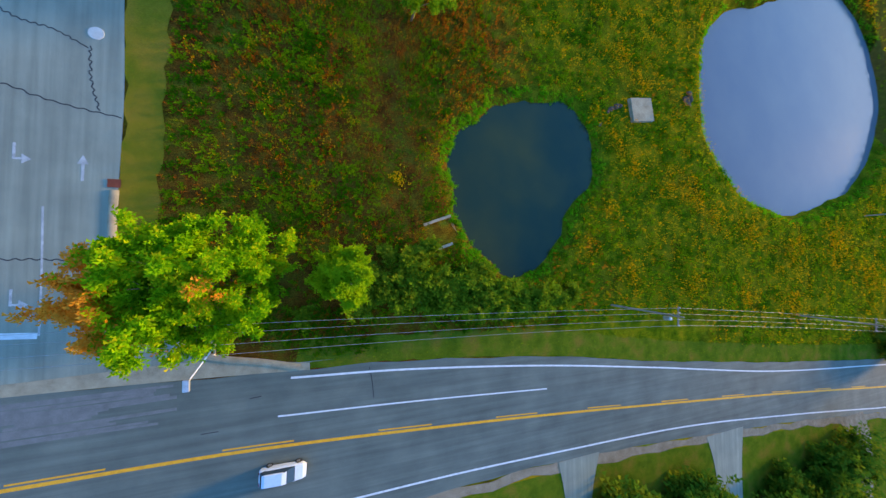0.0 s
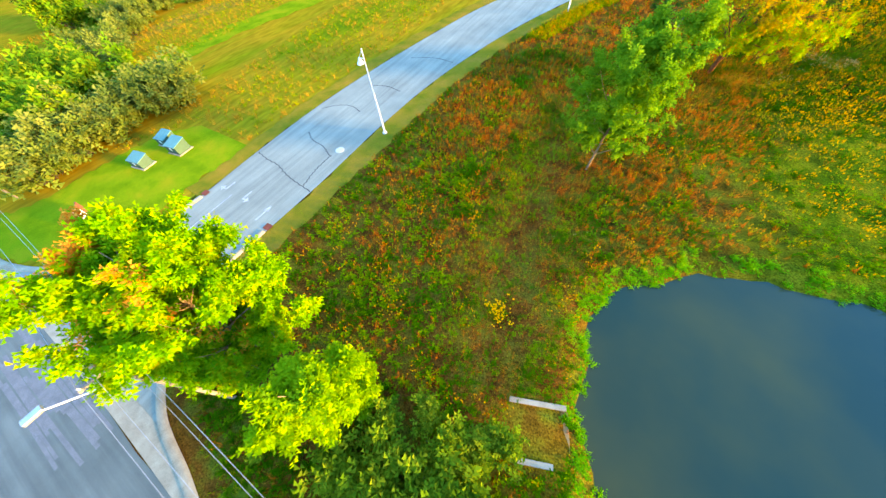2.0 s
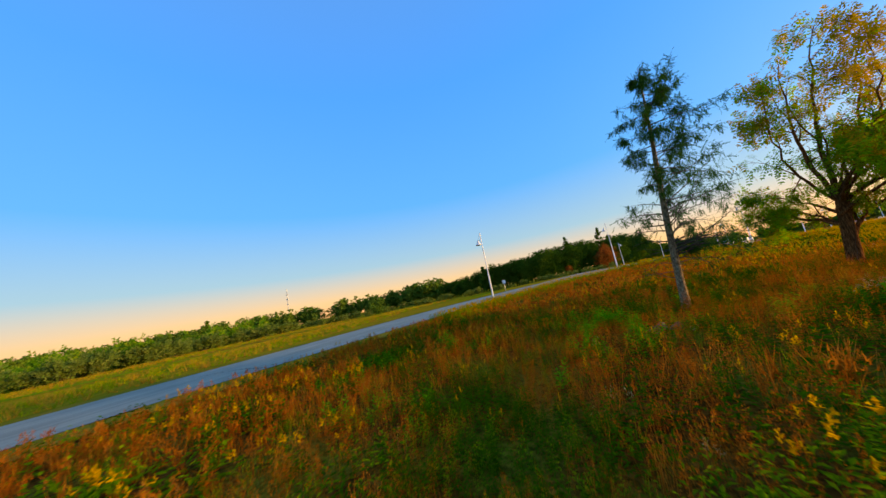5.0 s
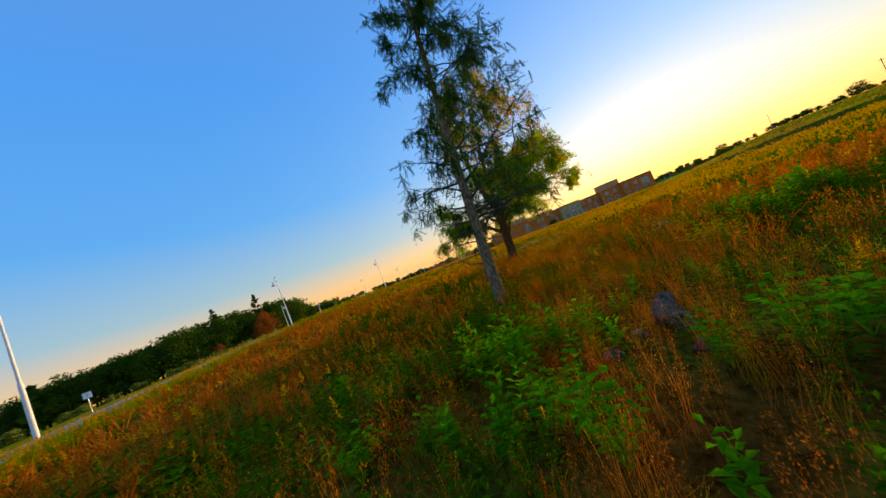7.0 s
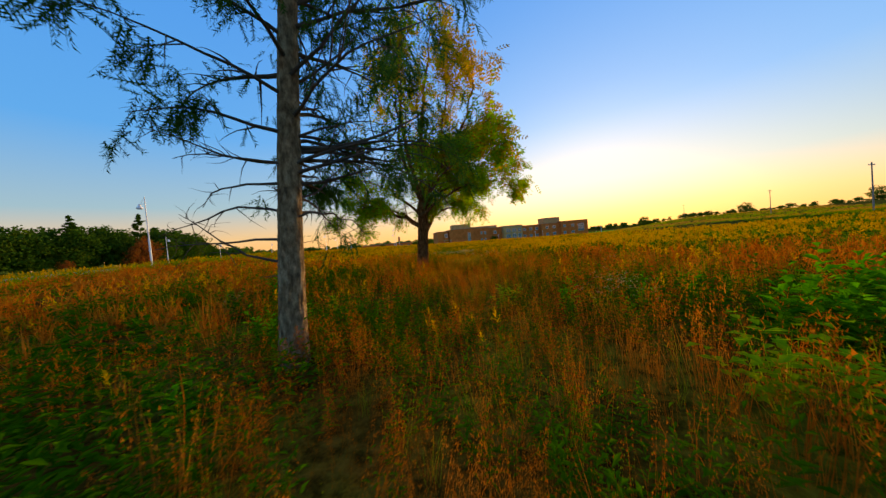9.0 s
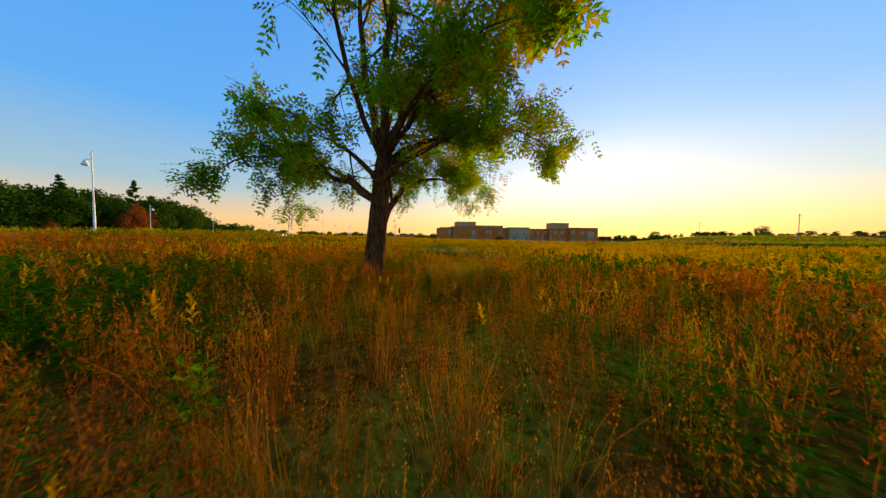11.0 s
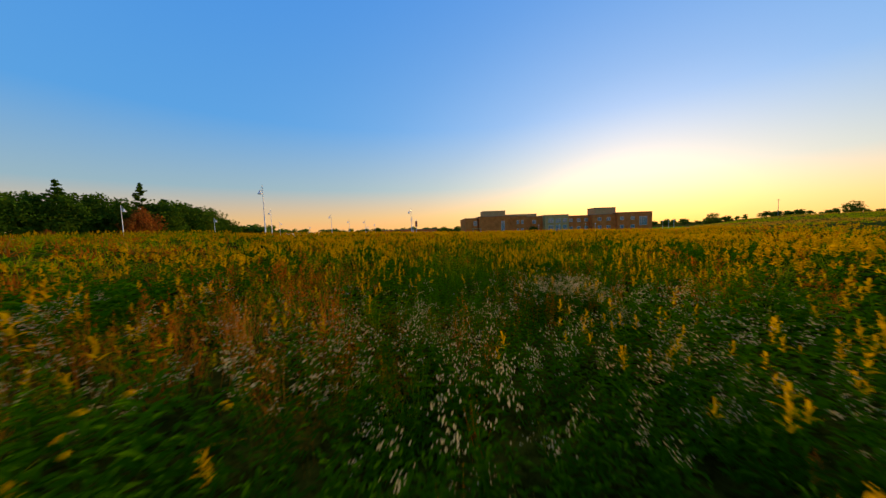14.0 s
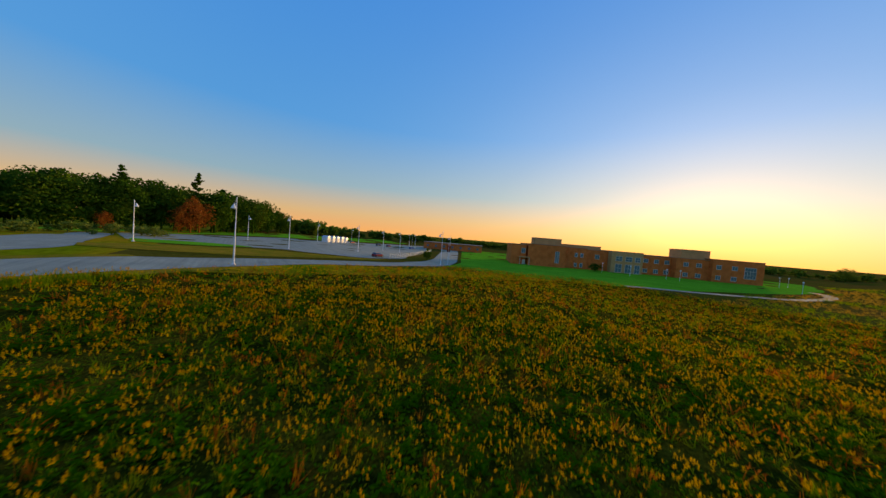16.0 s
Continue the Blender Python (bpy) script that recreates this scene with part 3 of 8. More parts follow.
for x, y, dx, dy in ((2.5, -12.8, 0.5, -3.6), (-1.0, -29.0, 0.0, 1.6), (-14, -17.5, 1.5, 0.0), (-9.8, -14.6, 1.1, 0.1), (-20.5, -26.5, 1.6, -0.2)):
    ribbon("tar_seam", [(x, y), (x + dx / 2 + 0.08, y + dy / 2), (x + dx, y + dy)], 0.09, 0.055, M_TAR, road, n=8)

DRIVE_W = [(-60, -10.8), (-45.6, -10.6), (-39.9, -8.2), (-36.7, -5), (-35.2, -1.9), (-34.3, 1.9), (-34.0, 6.7), (-34.4, 15), (-34.5, 30), (-33.4, 42), (-31.0, 57), (-26.0, 77), (-18.0, 93), (-5, 108), (14, 122), (34, 138)]
DRIVE_E = [(0, -11.4), (-8, -11.2), (-14, -9.6), (-18, -6.6), (-20.3, -2.5), (-21.1, 1.8), (-21.0, 7.2), (-20.8, 15), (-21.0, 28), (-20.5, 40), (-17.6, 57), (-11.6, 76), (-4.0, 91), (7, 103), (24, 115), (44, 128.5)]
drive = lay("side_drive", DRIVE_W, DRIVE_E, 0.056, M_DRIVE, "pale grey asphalt access drive with cracks and arrows", "driveway", n=150, across=12)
lay("gutter", [(-62, -10.9), (-46, -10.7), (-28.4, -10.6), (-12, -10.4), (-4, -11.5)], [(-62, -11.9), (-46, -11.8), (-28.4, -11.7), (-12, -12.0), (-4, -12.3)], 0.075, M_CONCRETE, "tan concrete gutter across the drive mouth", "gutter", n=60, across=2)


def kerb(line, width, height):
    c = resample(line, 50)
    d = np.gradient(c, axis=0)
    d /= np.linalg.norm(d, axis=1)[:, None]
    s = np.stack([-d[:, 1], d[:, 0]], 1)
    rows = []
    for off, up in ((-0.5, 0.0), (-0.42, height * 0.85), (-0.34, height), (0.34, height), (0.5, 0.02)):
        q = c + s * off * width
        rows.append(np.c_[q, land(q[:, 0], q[:, 1]) + 0.05 + up])
    V = np.concatenate(rows)
    n, F = len(c), []
    for r in range(len(rows) - 1):
        i = np.arange(n - 1)
        F.append(np.stack([i + r * n, i + 1 + r * n, i + 1 + (r + 1) * n, i + (r + 1) * n], -1))
    return put("kerb", mesh_np("kerb", V, np.concatenate(F), M_CONCRETE, smooth=True), None, "tan concrete kerb round the corner of the drive", "kerb", kind="structure")


kerb([(-33.8, 7.0), (-34.2, 1.9), (-35.1, -1.9), (-36.6, -5), (-39.8, -8.1), (-45.6, -10.6), (-60, -10.7)], 0.75, 0.13)
kerb([(-21.3, 6.8), (-21.3, 1.8), (-20.5, -2.5), (-18.2, -6.6), (-14.2, -9.5), (-8, -11.1), (-5.0, -11.9)], 0.75, 0.13)
for x, y in ((-33.9, 7.6), (-21.3, 7.4)):
    put("drain", mesh_np("drain", *sheet([(x - 0.5, y - 0.35), (x, y - 0.35), (x + 0.5, y - 0.35)], [(x - 0.5, y + 0.45), (x, y + 0.45), (x + 0.5, y + 0.45)], 0.11, 6, 2), M_RUST), drive, "rusty iron drain inlet")
ribbon("stop_bar", [(-33.0, -6.2), (-29.5, -6.4), (-26.2, -6.6)], 0.55, 0.062, M_WHITE_LINE, drive, "wide white stop bar", 8)
ribbon("lane_line", [(-26.1, -6.6), (-26.1, -1), (-26.2, 5)], 0.16, 0.062, M_FADED_LINE, drive, "faded white lane line", 12)
ribbon("lane_line", [(-30.0, -6.0), (-30.1, 2), (-30.2, 9)], 0.12, 0.062, M_FADED_LINE, drive, "faded white lane line", 12)


def arrow(x, y, turn, flip, hook):
    """A painted arrow: shaft, head, and a bent arm where it turns."""
    bm = bmesh.new()
    if hook:
        shapes = [[(-0.1, -1.2), (0.1, -1.2), (0.1, 0.1), (-0.1, 0.3)], [(-0.1, 0.3), (0.1, 0.1), (0.55, 0.1), (0.55, 0.3)], [(0.5, -0.25), (1.15, 0.2), (0.5, 0.65)]]
    else:
        shapes = [[(-0.11, -1.2), (0.11, -1.2), (0.11, 0.45), (-0.11, 0.45)], [(-0.42, 0.4), (0.42, 0.4), (0, 1.25)]]
    c, s = math.cos(turn), math.sin(turn)
    for k, sh in enumerate(shapes):
        pts = [((-px if flip else px), py) for px, py in sh]
        pts = [(x + c * px - s * py, y + s * px + c * py) for px, py in pts]
        f = bm.faces.new([bm.verts.new((px, py, land_at(px, py) + 0.064 + 0.001 * k)) for px, py in pts])
        if f.normal.z < 0:
            f.normal_flip()
    bmesh.ops.recalc_face_normals(bm, faces=bm.faces)
    part("lane_arrow", bm, M_FADED_LINE, drive, "white painted lane arrow")


arrow(-31.9, 9.6, math.pi, False, True)
arrow(-28.2, 9.4, math.pi, True, True)
arrow(-23.6, 8.7, 0, False, False)
arrow(-31.8, -3.3, math.pi, False, True)
arrow(-28.0, -3.6, math.pi, True, True)
arrow(-23.6, -2.8, 0, False, False)
CRACKS = (
    [(-34.2, 16.6), (-31.5, 16.0), (-29.2, 15.8), (-26.5, 14.9), (-24.2, 14.4), (-21.0, 13.9)],
    [(-30.5, 23.2), (-28.5, 22.0), (-26, 21.5), (-23.6, 20.3)], [(-23.4, 20.4), (-23.2, 17.0), (-22.6, 14.4)],
    [(-33.5, 29.0), (-31, 31.0), (-28.8, 31.4), (-26.6, 30.6)], [(-30, 38), (-27, 38.6), (-24, 38.0)], [(-29, 49), (-24, 50.2), (-20.4, 49.6)],
    [(-33.2, -0.2), (-28, 0.2), (-22, 0.0)],
)
for line in CRACKS:
    fine = resample(line, 26)
    fine = fine + 0.10 * np.stack([np.sin(np.arange(26) * 2.3), np.cos(np.arange(26) * 3.1)], 1)
    ribbon("crack", [tuple(q) for q in fine], 0.11, 0.06, M_TAR, drive, "dark tarred crack", 60)
bm = bmesh.new()
lathe_bm(bm, [(0.0, 0.0), (0.62, 0.0), (0.6, 0.03), (0.05, 0.035)], (-23.0, 21.8, land_at(-23, 21.8) + 0.056), 22)
part("manhole_cover", bm, M_PALE_CONCRETE, drive, "pale round manhole cover")

# mown verges, the lawn round the utility boxes, and the school's lawn
lay("verge", [(x + 0.02, y) for x, y in DRIVE_E[5:]], [(-17.9, 2), (-17.8, 7.2), (-17.6, 15), (-17.4, 28), (-16.8, 40), (-14.2, 56), (-8.4, 74.5), (-1.2, 88.8), (9.2, 100.2), (25.6, 112), (45.5, 125.5)], 0.04, M_VERGE, "yellowing mown verge beside the access drive", "verge", n=120, across=4, ragged=0.2)
lay("verge", DRIVE_W[6:], [(-37.2, 7), (-37.4, 15), (-37.6, 30), (-36.6, 42.6), (-34.2, 58), (-29, 78.6), (-20.6, 95.6), (-7, 111), (12, 125), (32, 141)], 0.04, M_VERGE, "yellowing mown verge beside the access drive", "verge", n=120, across=4, ragged=0.2)
lay("lawn", [(-37.3, 17), (-37.2, 8), (-37, 2), (-38, -3.5), (-41, -7.2), (-47, -10.3), (-62, -10.5), (-90, -11)], [(-50, 17.4), (-54, 13), (-55.2, 8), (-55.6, 3), (-55.5, -2), (-56.5, -6.5), (-64, -8.5), (-90, -9.6)], 0.042, M_LAWN, "short green mown lawn round utility boxes", "lawn", n=90, across=14, ragged=0.3)
lay("verge", [(x, y + 0.05) for x, y in ROAD_N[5:]], [(-5.0, -9.0), (5.6, -9.2), (26, -10.2), (48, -13.6), (79, -17.4), (131, -22.4), (260, -34)], 0.04, M_ROUGH, "rough green grass verge along the road", "verge", n=240, across=6, ragged=0.12)
lay("verge", [(x, y - 1.4) for x, y in ROAD_S], [(x, y - 60) for x, y in ROAD_S], 0.02, M_ROUGH, "green roadside grass behind the shoulder", "verge", n=120, across=24)
for off, w, m in ((46, 9, M_LAWN), (72, 8, M_VERGE), (98, 16, M_LAWN)):
    lay("mown_strip", [(-33.5 - off, 26), (-33.4 - off, 42), (-31.5 - off * 0.97, 60), (-27 - off * 0.9, 82), (-19 - off * 0.78, 104), (-4 - off * 0.64, 126), (10 - off * 0.5, 150)],
        [(-33.5 - off - w, 28), (-33.4 - off - w, 44), (-31.5 - off * 0.97 - w, 62), (-27 - off * 0.9 - w * 0.9, 85), (-19 - off * 0.78 - w * 0.8, 108), (-4 - off * 0.64 - w * 0.7, 131), (10 - off * 0.5 - w * 0.5, 156)], 0.05, m, "mown green strip across the far field", "verge", n=60, across=5, ragged=0.5)

# ---- car park, lawn and drives at the far side ----
lay("campus_drive", [(34, 138), (50, 142), (64, 144.5), (78, 146.5), (90, 153), (106, 168), (128, 195), (152, 226), (200, 290)], [(44, 128.5), (58, 134.5), (70, 137), (82, 139.5), (96, 146), (113, 161), (136, 188), (161, 219), (210, 282)], 0.055, M_DRIVE, "pale asphalt drive curving to the school", "driveway", n=90, across=6)
lay("branch_drive", [(-5, 108), (2, 124), (6, 150), (4, 182), (4, 226)], [(14, 122), (18, 134), (22, 152), (18, 178), (12, 222)], 0.052, M_DRIVE, "pale asphalt branch drive to the car park", "driveway", n=60, across=6)
lay("car_park", [(20, 196), (34, 186), (56, 176), (78, 158), (90, 163), (106, 184), (150, 240)], [(10, 232), (34, 250), (60, 262), (86, 268), (110, 286), (150, 300), (190, 300)], 0.06, M_DRIVE, "broad grey asphalt car park", "car park", n=60, across=24)
lay("parking_island", [(22, 157), (30, 151), (44, 148.5), (60, 149), (74, 151), (84, 155)], [(20, 165), (32, 172), (46, 172), (58, 166), (70, 158), (83, 156)], 0.07, M_VERGE, "grassy island between the drives", "verge", n=40, across=6)
lay("parking_island", [(24, 182), (32, 178), (42, 177.5), (50, 181)], [(20, 200), (30, 196), (40, 190), (50, 183)], 0.075, M_SCHOOL_LAWN, "green grassy island by the car park", "verge", n=40, across=6)
lay("lawn", [(2, 232), (20, 246), (48, 270), (88, 282), (130, 312), (190, 330)], [(-30, 236), (-8, 262), (20, 290), (60, 330), (110, 380), (190, 420)], 0.04, M_SCHOOL_LAWN, "green grass below the wood", "lawn", n=40, across=8)
lay("lawn", [(98, 148), (116, 162), (139, 189), (164, 219), (214, 280)], [(118, 128), (150, 106), (186, 92), (240, 80), (300, 86)], 0.045, M_SCHOOL_LAWN, "striped green lawn before the school", "lawn", n=60, across=22)
lay("footpath", [(140, 112), (155, 100), (168, 90), (186, 80), (212, 76), (240, 82)], [(142, 114), (157, 102), (170, 92), (187, 83), (212, 79), (239, 85)], 0.07, M_CONCRETE, "pale concrete footpath beside the lawn", "footpath", n=50, across=2)

# ---- lamp posts: a tapering white post, a stub arm and a bell shade ----
def lamp_post(x, y, aim, label="tall white lamp post with a bell shade beside the drive", tall=10.7, group="lamp posts along the drive", lift=0.0):
    z = land_at(x, y) + lift
    ob = empty("lamp_post", (x, y, z), label, "lamp post", group, aim)
    part("footing", lathe_bm(bmesh.new(), [(0.34, -0.25), (0.34, 0.14), (0.30, 0.18), (0.1, 0.185)], sides=18), M_PALE_CONCRETE, ob, "round concrete footing")
    part("base_plate", lathe_bm(bmesh.new(), [(0.2, 0.17), (0.2, 0.27), (0.15, 0.33), (0.1, 0.335)], sides=16), M_POLE_WHITE, ob)
    part("post", lathe_bm(bmesh.new(), [(0.13, 0.2), (0.12, tall * 0.4), (0.085, tall * 0.42), (0.06, tall), (0.02, tall + 0.02)], sides=14), M_POLE_WHITE, ob)
    part("arm", rod((0, 0, tall - 1.05), (0.92, 0, tall - 1.05), 0.045), M_POLE_WHITE, ob)
    part("stay", rod((0, 0, tall - 0.1), (0.8, 0, tall - 1.05), 0.02), M_POLE_WHITE, ob)
    shade = part("shade", lathe_bm(bmesh.new(), [(0.40, -0.62), (0.42, -0.58), (0.30, -0.36), (0.19, -0.24), (0.15, -0.02), (0.07, 0.06), (0.02, 0.065)], (0.82, 0, tall - 1.1), 22), M_POLE_WHITE, ob, "white bell-shaped lamp shade")
    part("lens", lathe_bm(bmesh.new(), [(0.34, -0.68), (0.36, -0.63), (0.2, -0.61)], (0.82, 0, tall - 1.1), 20), M_LAMP_GLASS, shade)
    return ob


first_lamp = lamp_post(-19.4, 27.6, math.pi * 0.98)
for x, y, aim in ((-7.9, 76.0, 2.5), (12.7, 109.2, 2.3), (45.7, 131.6, 2.0), (98.2, 149.0, 2.3)):
    m = Matrix.Translation((x, y, land_at(x, y))) @ Matrix.Rotation(aim, 4, "Z")
    copy_thing(first_lamp, m)
for x, y, aim in ((24.5, 181.5, -0.8), (50.0, 226.0, -0.8), (59.6, 178.5, 2.0), (84.0, 253.0, -0.6), (121, 306, -0.6), (85.0, 187.0, 2.2), (107.0, 213.0, 2.2), (115, 210, 2.2), (150, 255, 2.2), (123.5, 178.5, 2.2), (170, 300, 2.2), (190, 330, 2.2)):
    m = Matrix.Translation((x, y, land_at(x, y))) @ Matrix.Rotation(aim, 4, "Z")
    tagged(copy_thing(first_lamp, m), label="tall white lamp post with a bell shade by the car park", group="lamp posts at the car park")

# ---- the school: long brick blocks, two storeys ----
SCHOOL_Z = -1.75
school = empty("school_building", (157, 172, SCHOOL_Z), "long two-storey red brick school with flat roofs", "school", turn=math.atan2(96.6 - 172, 238 - 157))


def block(name, u0, u1, front, back, top, mat, label=""):
    """A brick block with a parapet; front and back are metres behind the face line."""
    bm = box((u0, front, 0), (u1, back, top))
    b = part(name, bm, mat, school, label)
    bm = bmesh.new()
    for lo, hi in (((u0 - 0.12, front - 0.12, top), (u1 + 0.12, front + 0.3, top + 0.22)), ((u0 - 0.12, back - 0.3, top), (u1 + 0.12, back + 0.12, top + 0.22)),
                   ((u0 - 0.12, front + 0.302, top), (u0 + 0.3, back - 0.302, top + 0.22)), ((u1 - 0.3, front + 0.302, top), (u1 + 0.12, back - 0.302, top + 0.22))):
        box_bm(bm, lo, hi)
    part("parapet", bm, M_ROOF_EDGE, b)
    return b


def window(host, u0, u1, z0, z1, front, cols=1, rows=1):
    """A window set into the face: reveal frame, bars and panes."""
    w = part("window", box((u0 - 0.08, front - 0.05, z0 - 0.08), (u1 + 0.08, front - 0.003, z1 + 0.08)), M_FRAME, host)
    bm = bmesh.new()
    du, dz = (u1 - u0) / cols, (z1 - z0) / rows
    for i in range(cols):
        for j in range(rows):
            box_bm(bm, (u0 + i * du + 0.06, front - 0.075, z0 + j * dz + 0.06), (u0 + (i + 1) * du - 0.06, front - 0.052, z0 + (j + 1) * dz - 0.06))
    part("panes", bm, M_GLASS, w)
    part("sill", box((u0 - 0.2, front - 0.16, z0 - 0.22), (u1 + 0.2, front - 0.002, z0 - 0.085)), M_STUCCO, w)
    return w


b_left = block("left_block", 0, 7.0, 0.0, 26, 9.7, M_BRICK)
b_hall = block("hall_block", 7.8, 25.5, -1.2, 28, 10.4, M_BRICK)
block("entry_recess", 7.0, 7.8, 2.5, 20, 9.6, M_BRICK_DARK)
b_step = block("step_block", 25.5, 36.0, 1.5, 30, 10.2, M_BRICK)
b_wall = block("link_block", 36.0, 47.0, 5.0, 30, 9.8, M_BRICK)
b_mid = block("entrance_block", 47.0, 61.0, 1.0, 30, 10.1, M_STUCCO, "tan entrance block with tall windows")
b_long = block("long_wing", 61.0, 76.0, 5.5, 24, 9.4, M_BRICK)
b_wing = block("classroom_wing", 76.0, 90.0, 2.0, 26, 9.5, M_BRICK)
b_end = block("end_wing", 90.0, 111.0, 0.0, 28, 10.2, M_BRICK)
block("penthouse", 11.0, 24.0, 3, 12, 13.6, M_STUCCO, "tan plant room on the roof")
block("penthouse", 79.5, 92.0, 5, 14, 13.6, M_STUCCO, "tan plant room on the roof")
block("upper_roof", 26.5, 46.0, 12, 26, 11.6, M_STUCCO, "long raised roof behind the parapet")
for host, front, spans in (
    (b_end, 0.0, [(91.6, 93.6), (98.0, 100.2)]), (b_wing, 2.0, [(79.2, 81.2), (84.6, 86.8)]), (b_long, 5.5, [(63.6, 65.6), (68.4, 70.4), (73.0, 75.0)]), (b_step, 1.5, [(30.4, 31.6), (33.0, 34.2)])):
    for u0, u1 in spans:
        window(host, u0, u1, 5.9, 7.7, front, 2)
        window(host, u0, u1, 1.1, 2.9, front, 2)
window(b_end, 103.2, 107.8, 2.6, 7.6, 0.0, 4, 3)
window(b_hall, 20.6, 22.4, 2.2, 7.6, -1.2, 2, 6)
window(b_left, 4.8, 6.6, 5.6, 8.0, 0.0, 2)
window(b_wall, 41.0, 43.0, 5.6, 7.6, 5.0, 2)
for u0, u1 in ((49.0, 51.8), (53.4, 56.2), (57.6, 59.8)):
    window(b_mid, u0, u1, 5.7, 7.9, 1.0, 2, 2)
    window(b_mid, u0, u1, 0.3, 4.2, 1.0, 2, 2)
part("canopy", box((3.6, -3.2, 3.6), (8.6, -0.02, 4.0)), M_STUCCO, school, "flat pale door canopy")
part("door", box((5.4, -0.07, 0.02), (6.8, -0.005, 2.4)), M_FRAME, school, "pale door below the canopy")
for u in (3.9, 8.3):
    part("canopy_post", rod((u, -3.0, 0), (u, -3.0, 3.6), 0.1), M_FRAME, school)


def annex(x, y, turn, w, d, h, mat, label, kind="house"):
    ob = empty("far_building", (x, y, land_at(x, y)), label, kind, turn=turn)
    body = part("wall", box((-w / 2, -d / 2, -0.5), (w / 2, d / 2, h)), mat, ob)
    part("roof", box((-w / 2 - 0.3, -d / 2 - 0.3, h), (w / 2 + 0.3, d / 2 + 0.3, h + 0.5)), M_ROOF_EDGE, ob)
    n = max(2, int(w / 6))
    for i in range(n):
        u = -w / 2 + (i + 0.5) * w / n
        part("window", box((u - 0.9, -d / 2 - 0.06, h * 0.35), (u + 0.9, -d / 2 - 0.003, h * 0.7)), M_GLASS, body)
    return ob


annex(190, 262, math.atan2(-75.4, 81), 46, 16, 5.0, M_BRICK, "low brick annex with a flat roof")
annex(-330, -10, 0.4, 26, 14, 5.0, M_STEEL, "pale far house with blue-grey roof")
annex(-300, 165, 0.9, 12, 9, 5.0, M_STEEL, "small white far house among trees")

# school-side bollard lamps
def path_lamp(x, y):
    ob = empty("path_lamp", (x, y, land_at(x, y)), "short white path lamp before the school", "lamp post", "path lamps by the school")
    part("post", rod((0, 0, 0), (0, 0, 4.2), 0.07, 0.05), M_POLE_WHITE, ob)
    part("head", lathe_bm(bmesh.new(), [(0.1, 4.0), (0.28, 4.15), (0.3, 4.3), (0.12, 4.5), (0.03, 4.52)], sides=14), M_POLE_WHITE, ob)
    return ob


pl = path_lamp(179.4, 138.5)
for x, y in ((184, 129), (193.9, 119), (198.1, 115.5), (249.7, 90), (243, 92), (216, 84)):
    copy_thing(pl, Matrix.Translation((x, y, land_at(x, y))))

ob = empty("sign_board", (103.5, 152.5, land_at(103.5, 152.5)), "dark red banner board on a white post by the drive", "sign")
part("post", rod((0, 0, 0), (0, 0, 7.4), 0.07), M_POLE_WHITE, ob)
part("panel", box((-0.55, -0.05, 4.4), (0.55, 0.05, 6.6), 0.02), M_CAR_RED, ob)
ob = empty("road_sign", (-12.5, 106.5, land_at(-12.5, 106.5)), "small white sign on a post beside the drive", "sign")
part("post", rod((0, 0, 0), (0, 0, 2.6), 0.04), M_STEEL, ob)
part("panel", box((-0.4, -0.02, 1.9), (0.4, 0.02, 2.7), 0.01), M_SIGN_WHITE, ob)

# fence beside the car park
fence = empty("fence", (86, 160, 0), "long low grey fence beside the car park", "fence")
fa, fb = np.array([0.0, 0.0]), np.array([66.0, 76.0])
for k in range(29):
    q = fa + (fb - fa) * k / 28
    z = land_at(86 + q[0], 160 + q[1])
    part("post", rod((q[0], q[1], z), (q[0], q[1], z + 1.5), 0.06, sides=6), M_STEEL, fence)
for h in (0.35, 0.9, 1.4):
    bm = bmesh.new()
    for k in range(28):
        a, b = fa + (fb - fa) * k / 28, fa + (fb - fa) * (k + 1) / 28
        rod_bm(bm, (*a, land_at(86 + a[0], 160 + a[1]) + h), (*b, land_at(86 + b[0], 160 + b[1]) + h), 0.035, sides=6)
    part("rail", bm, M_STEEL, fence)

# white storage sheds in a row
for k in range(5):
    x, y = 90 + k * 3.7, 258 + k * 3.4
    ob = empty("storage_shed", (x, y, land_at(x, y) + 0.06), "white box shed with a grey gable roof", "shed", "sheds in a row", 0.75)
    part("wall", box((-1.3, -2, 0), (1.3, 2, 2.9)), M_BOX_WHITE, ob)
    bm = bmesh.new()
    v = [bm.verts.new(p) for p in ((-1.45, -2.1, 2.9), (1.45, -2.1, 2.9), (0, -2.1, 3.8), (-1.45, 2.1, 2.9), (1.45, 2.1, 2.9), (0, 2.1, 3.8))]
    for f in ((0, 1, 2), (5, 4, 3), (0, 2, 5, 3), (2, 1, 4, 5), (1, 0, 3, 4)):
        bm.faces.new([v[i] for i in f])
    part("roof", bm, M_STEEL, ob)
    part("door", box((-0.6, -2.05, 0.05), (0.6, -2.003, 2.2)), M_FRAME, ob)


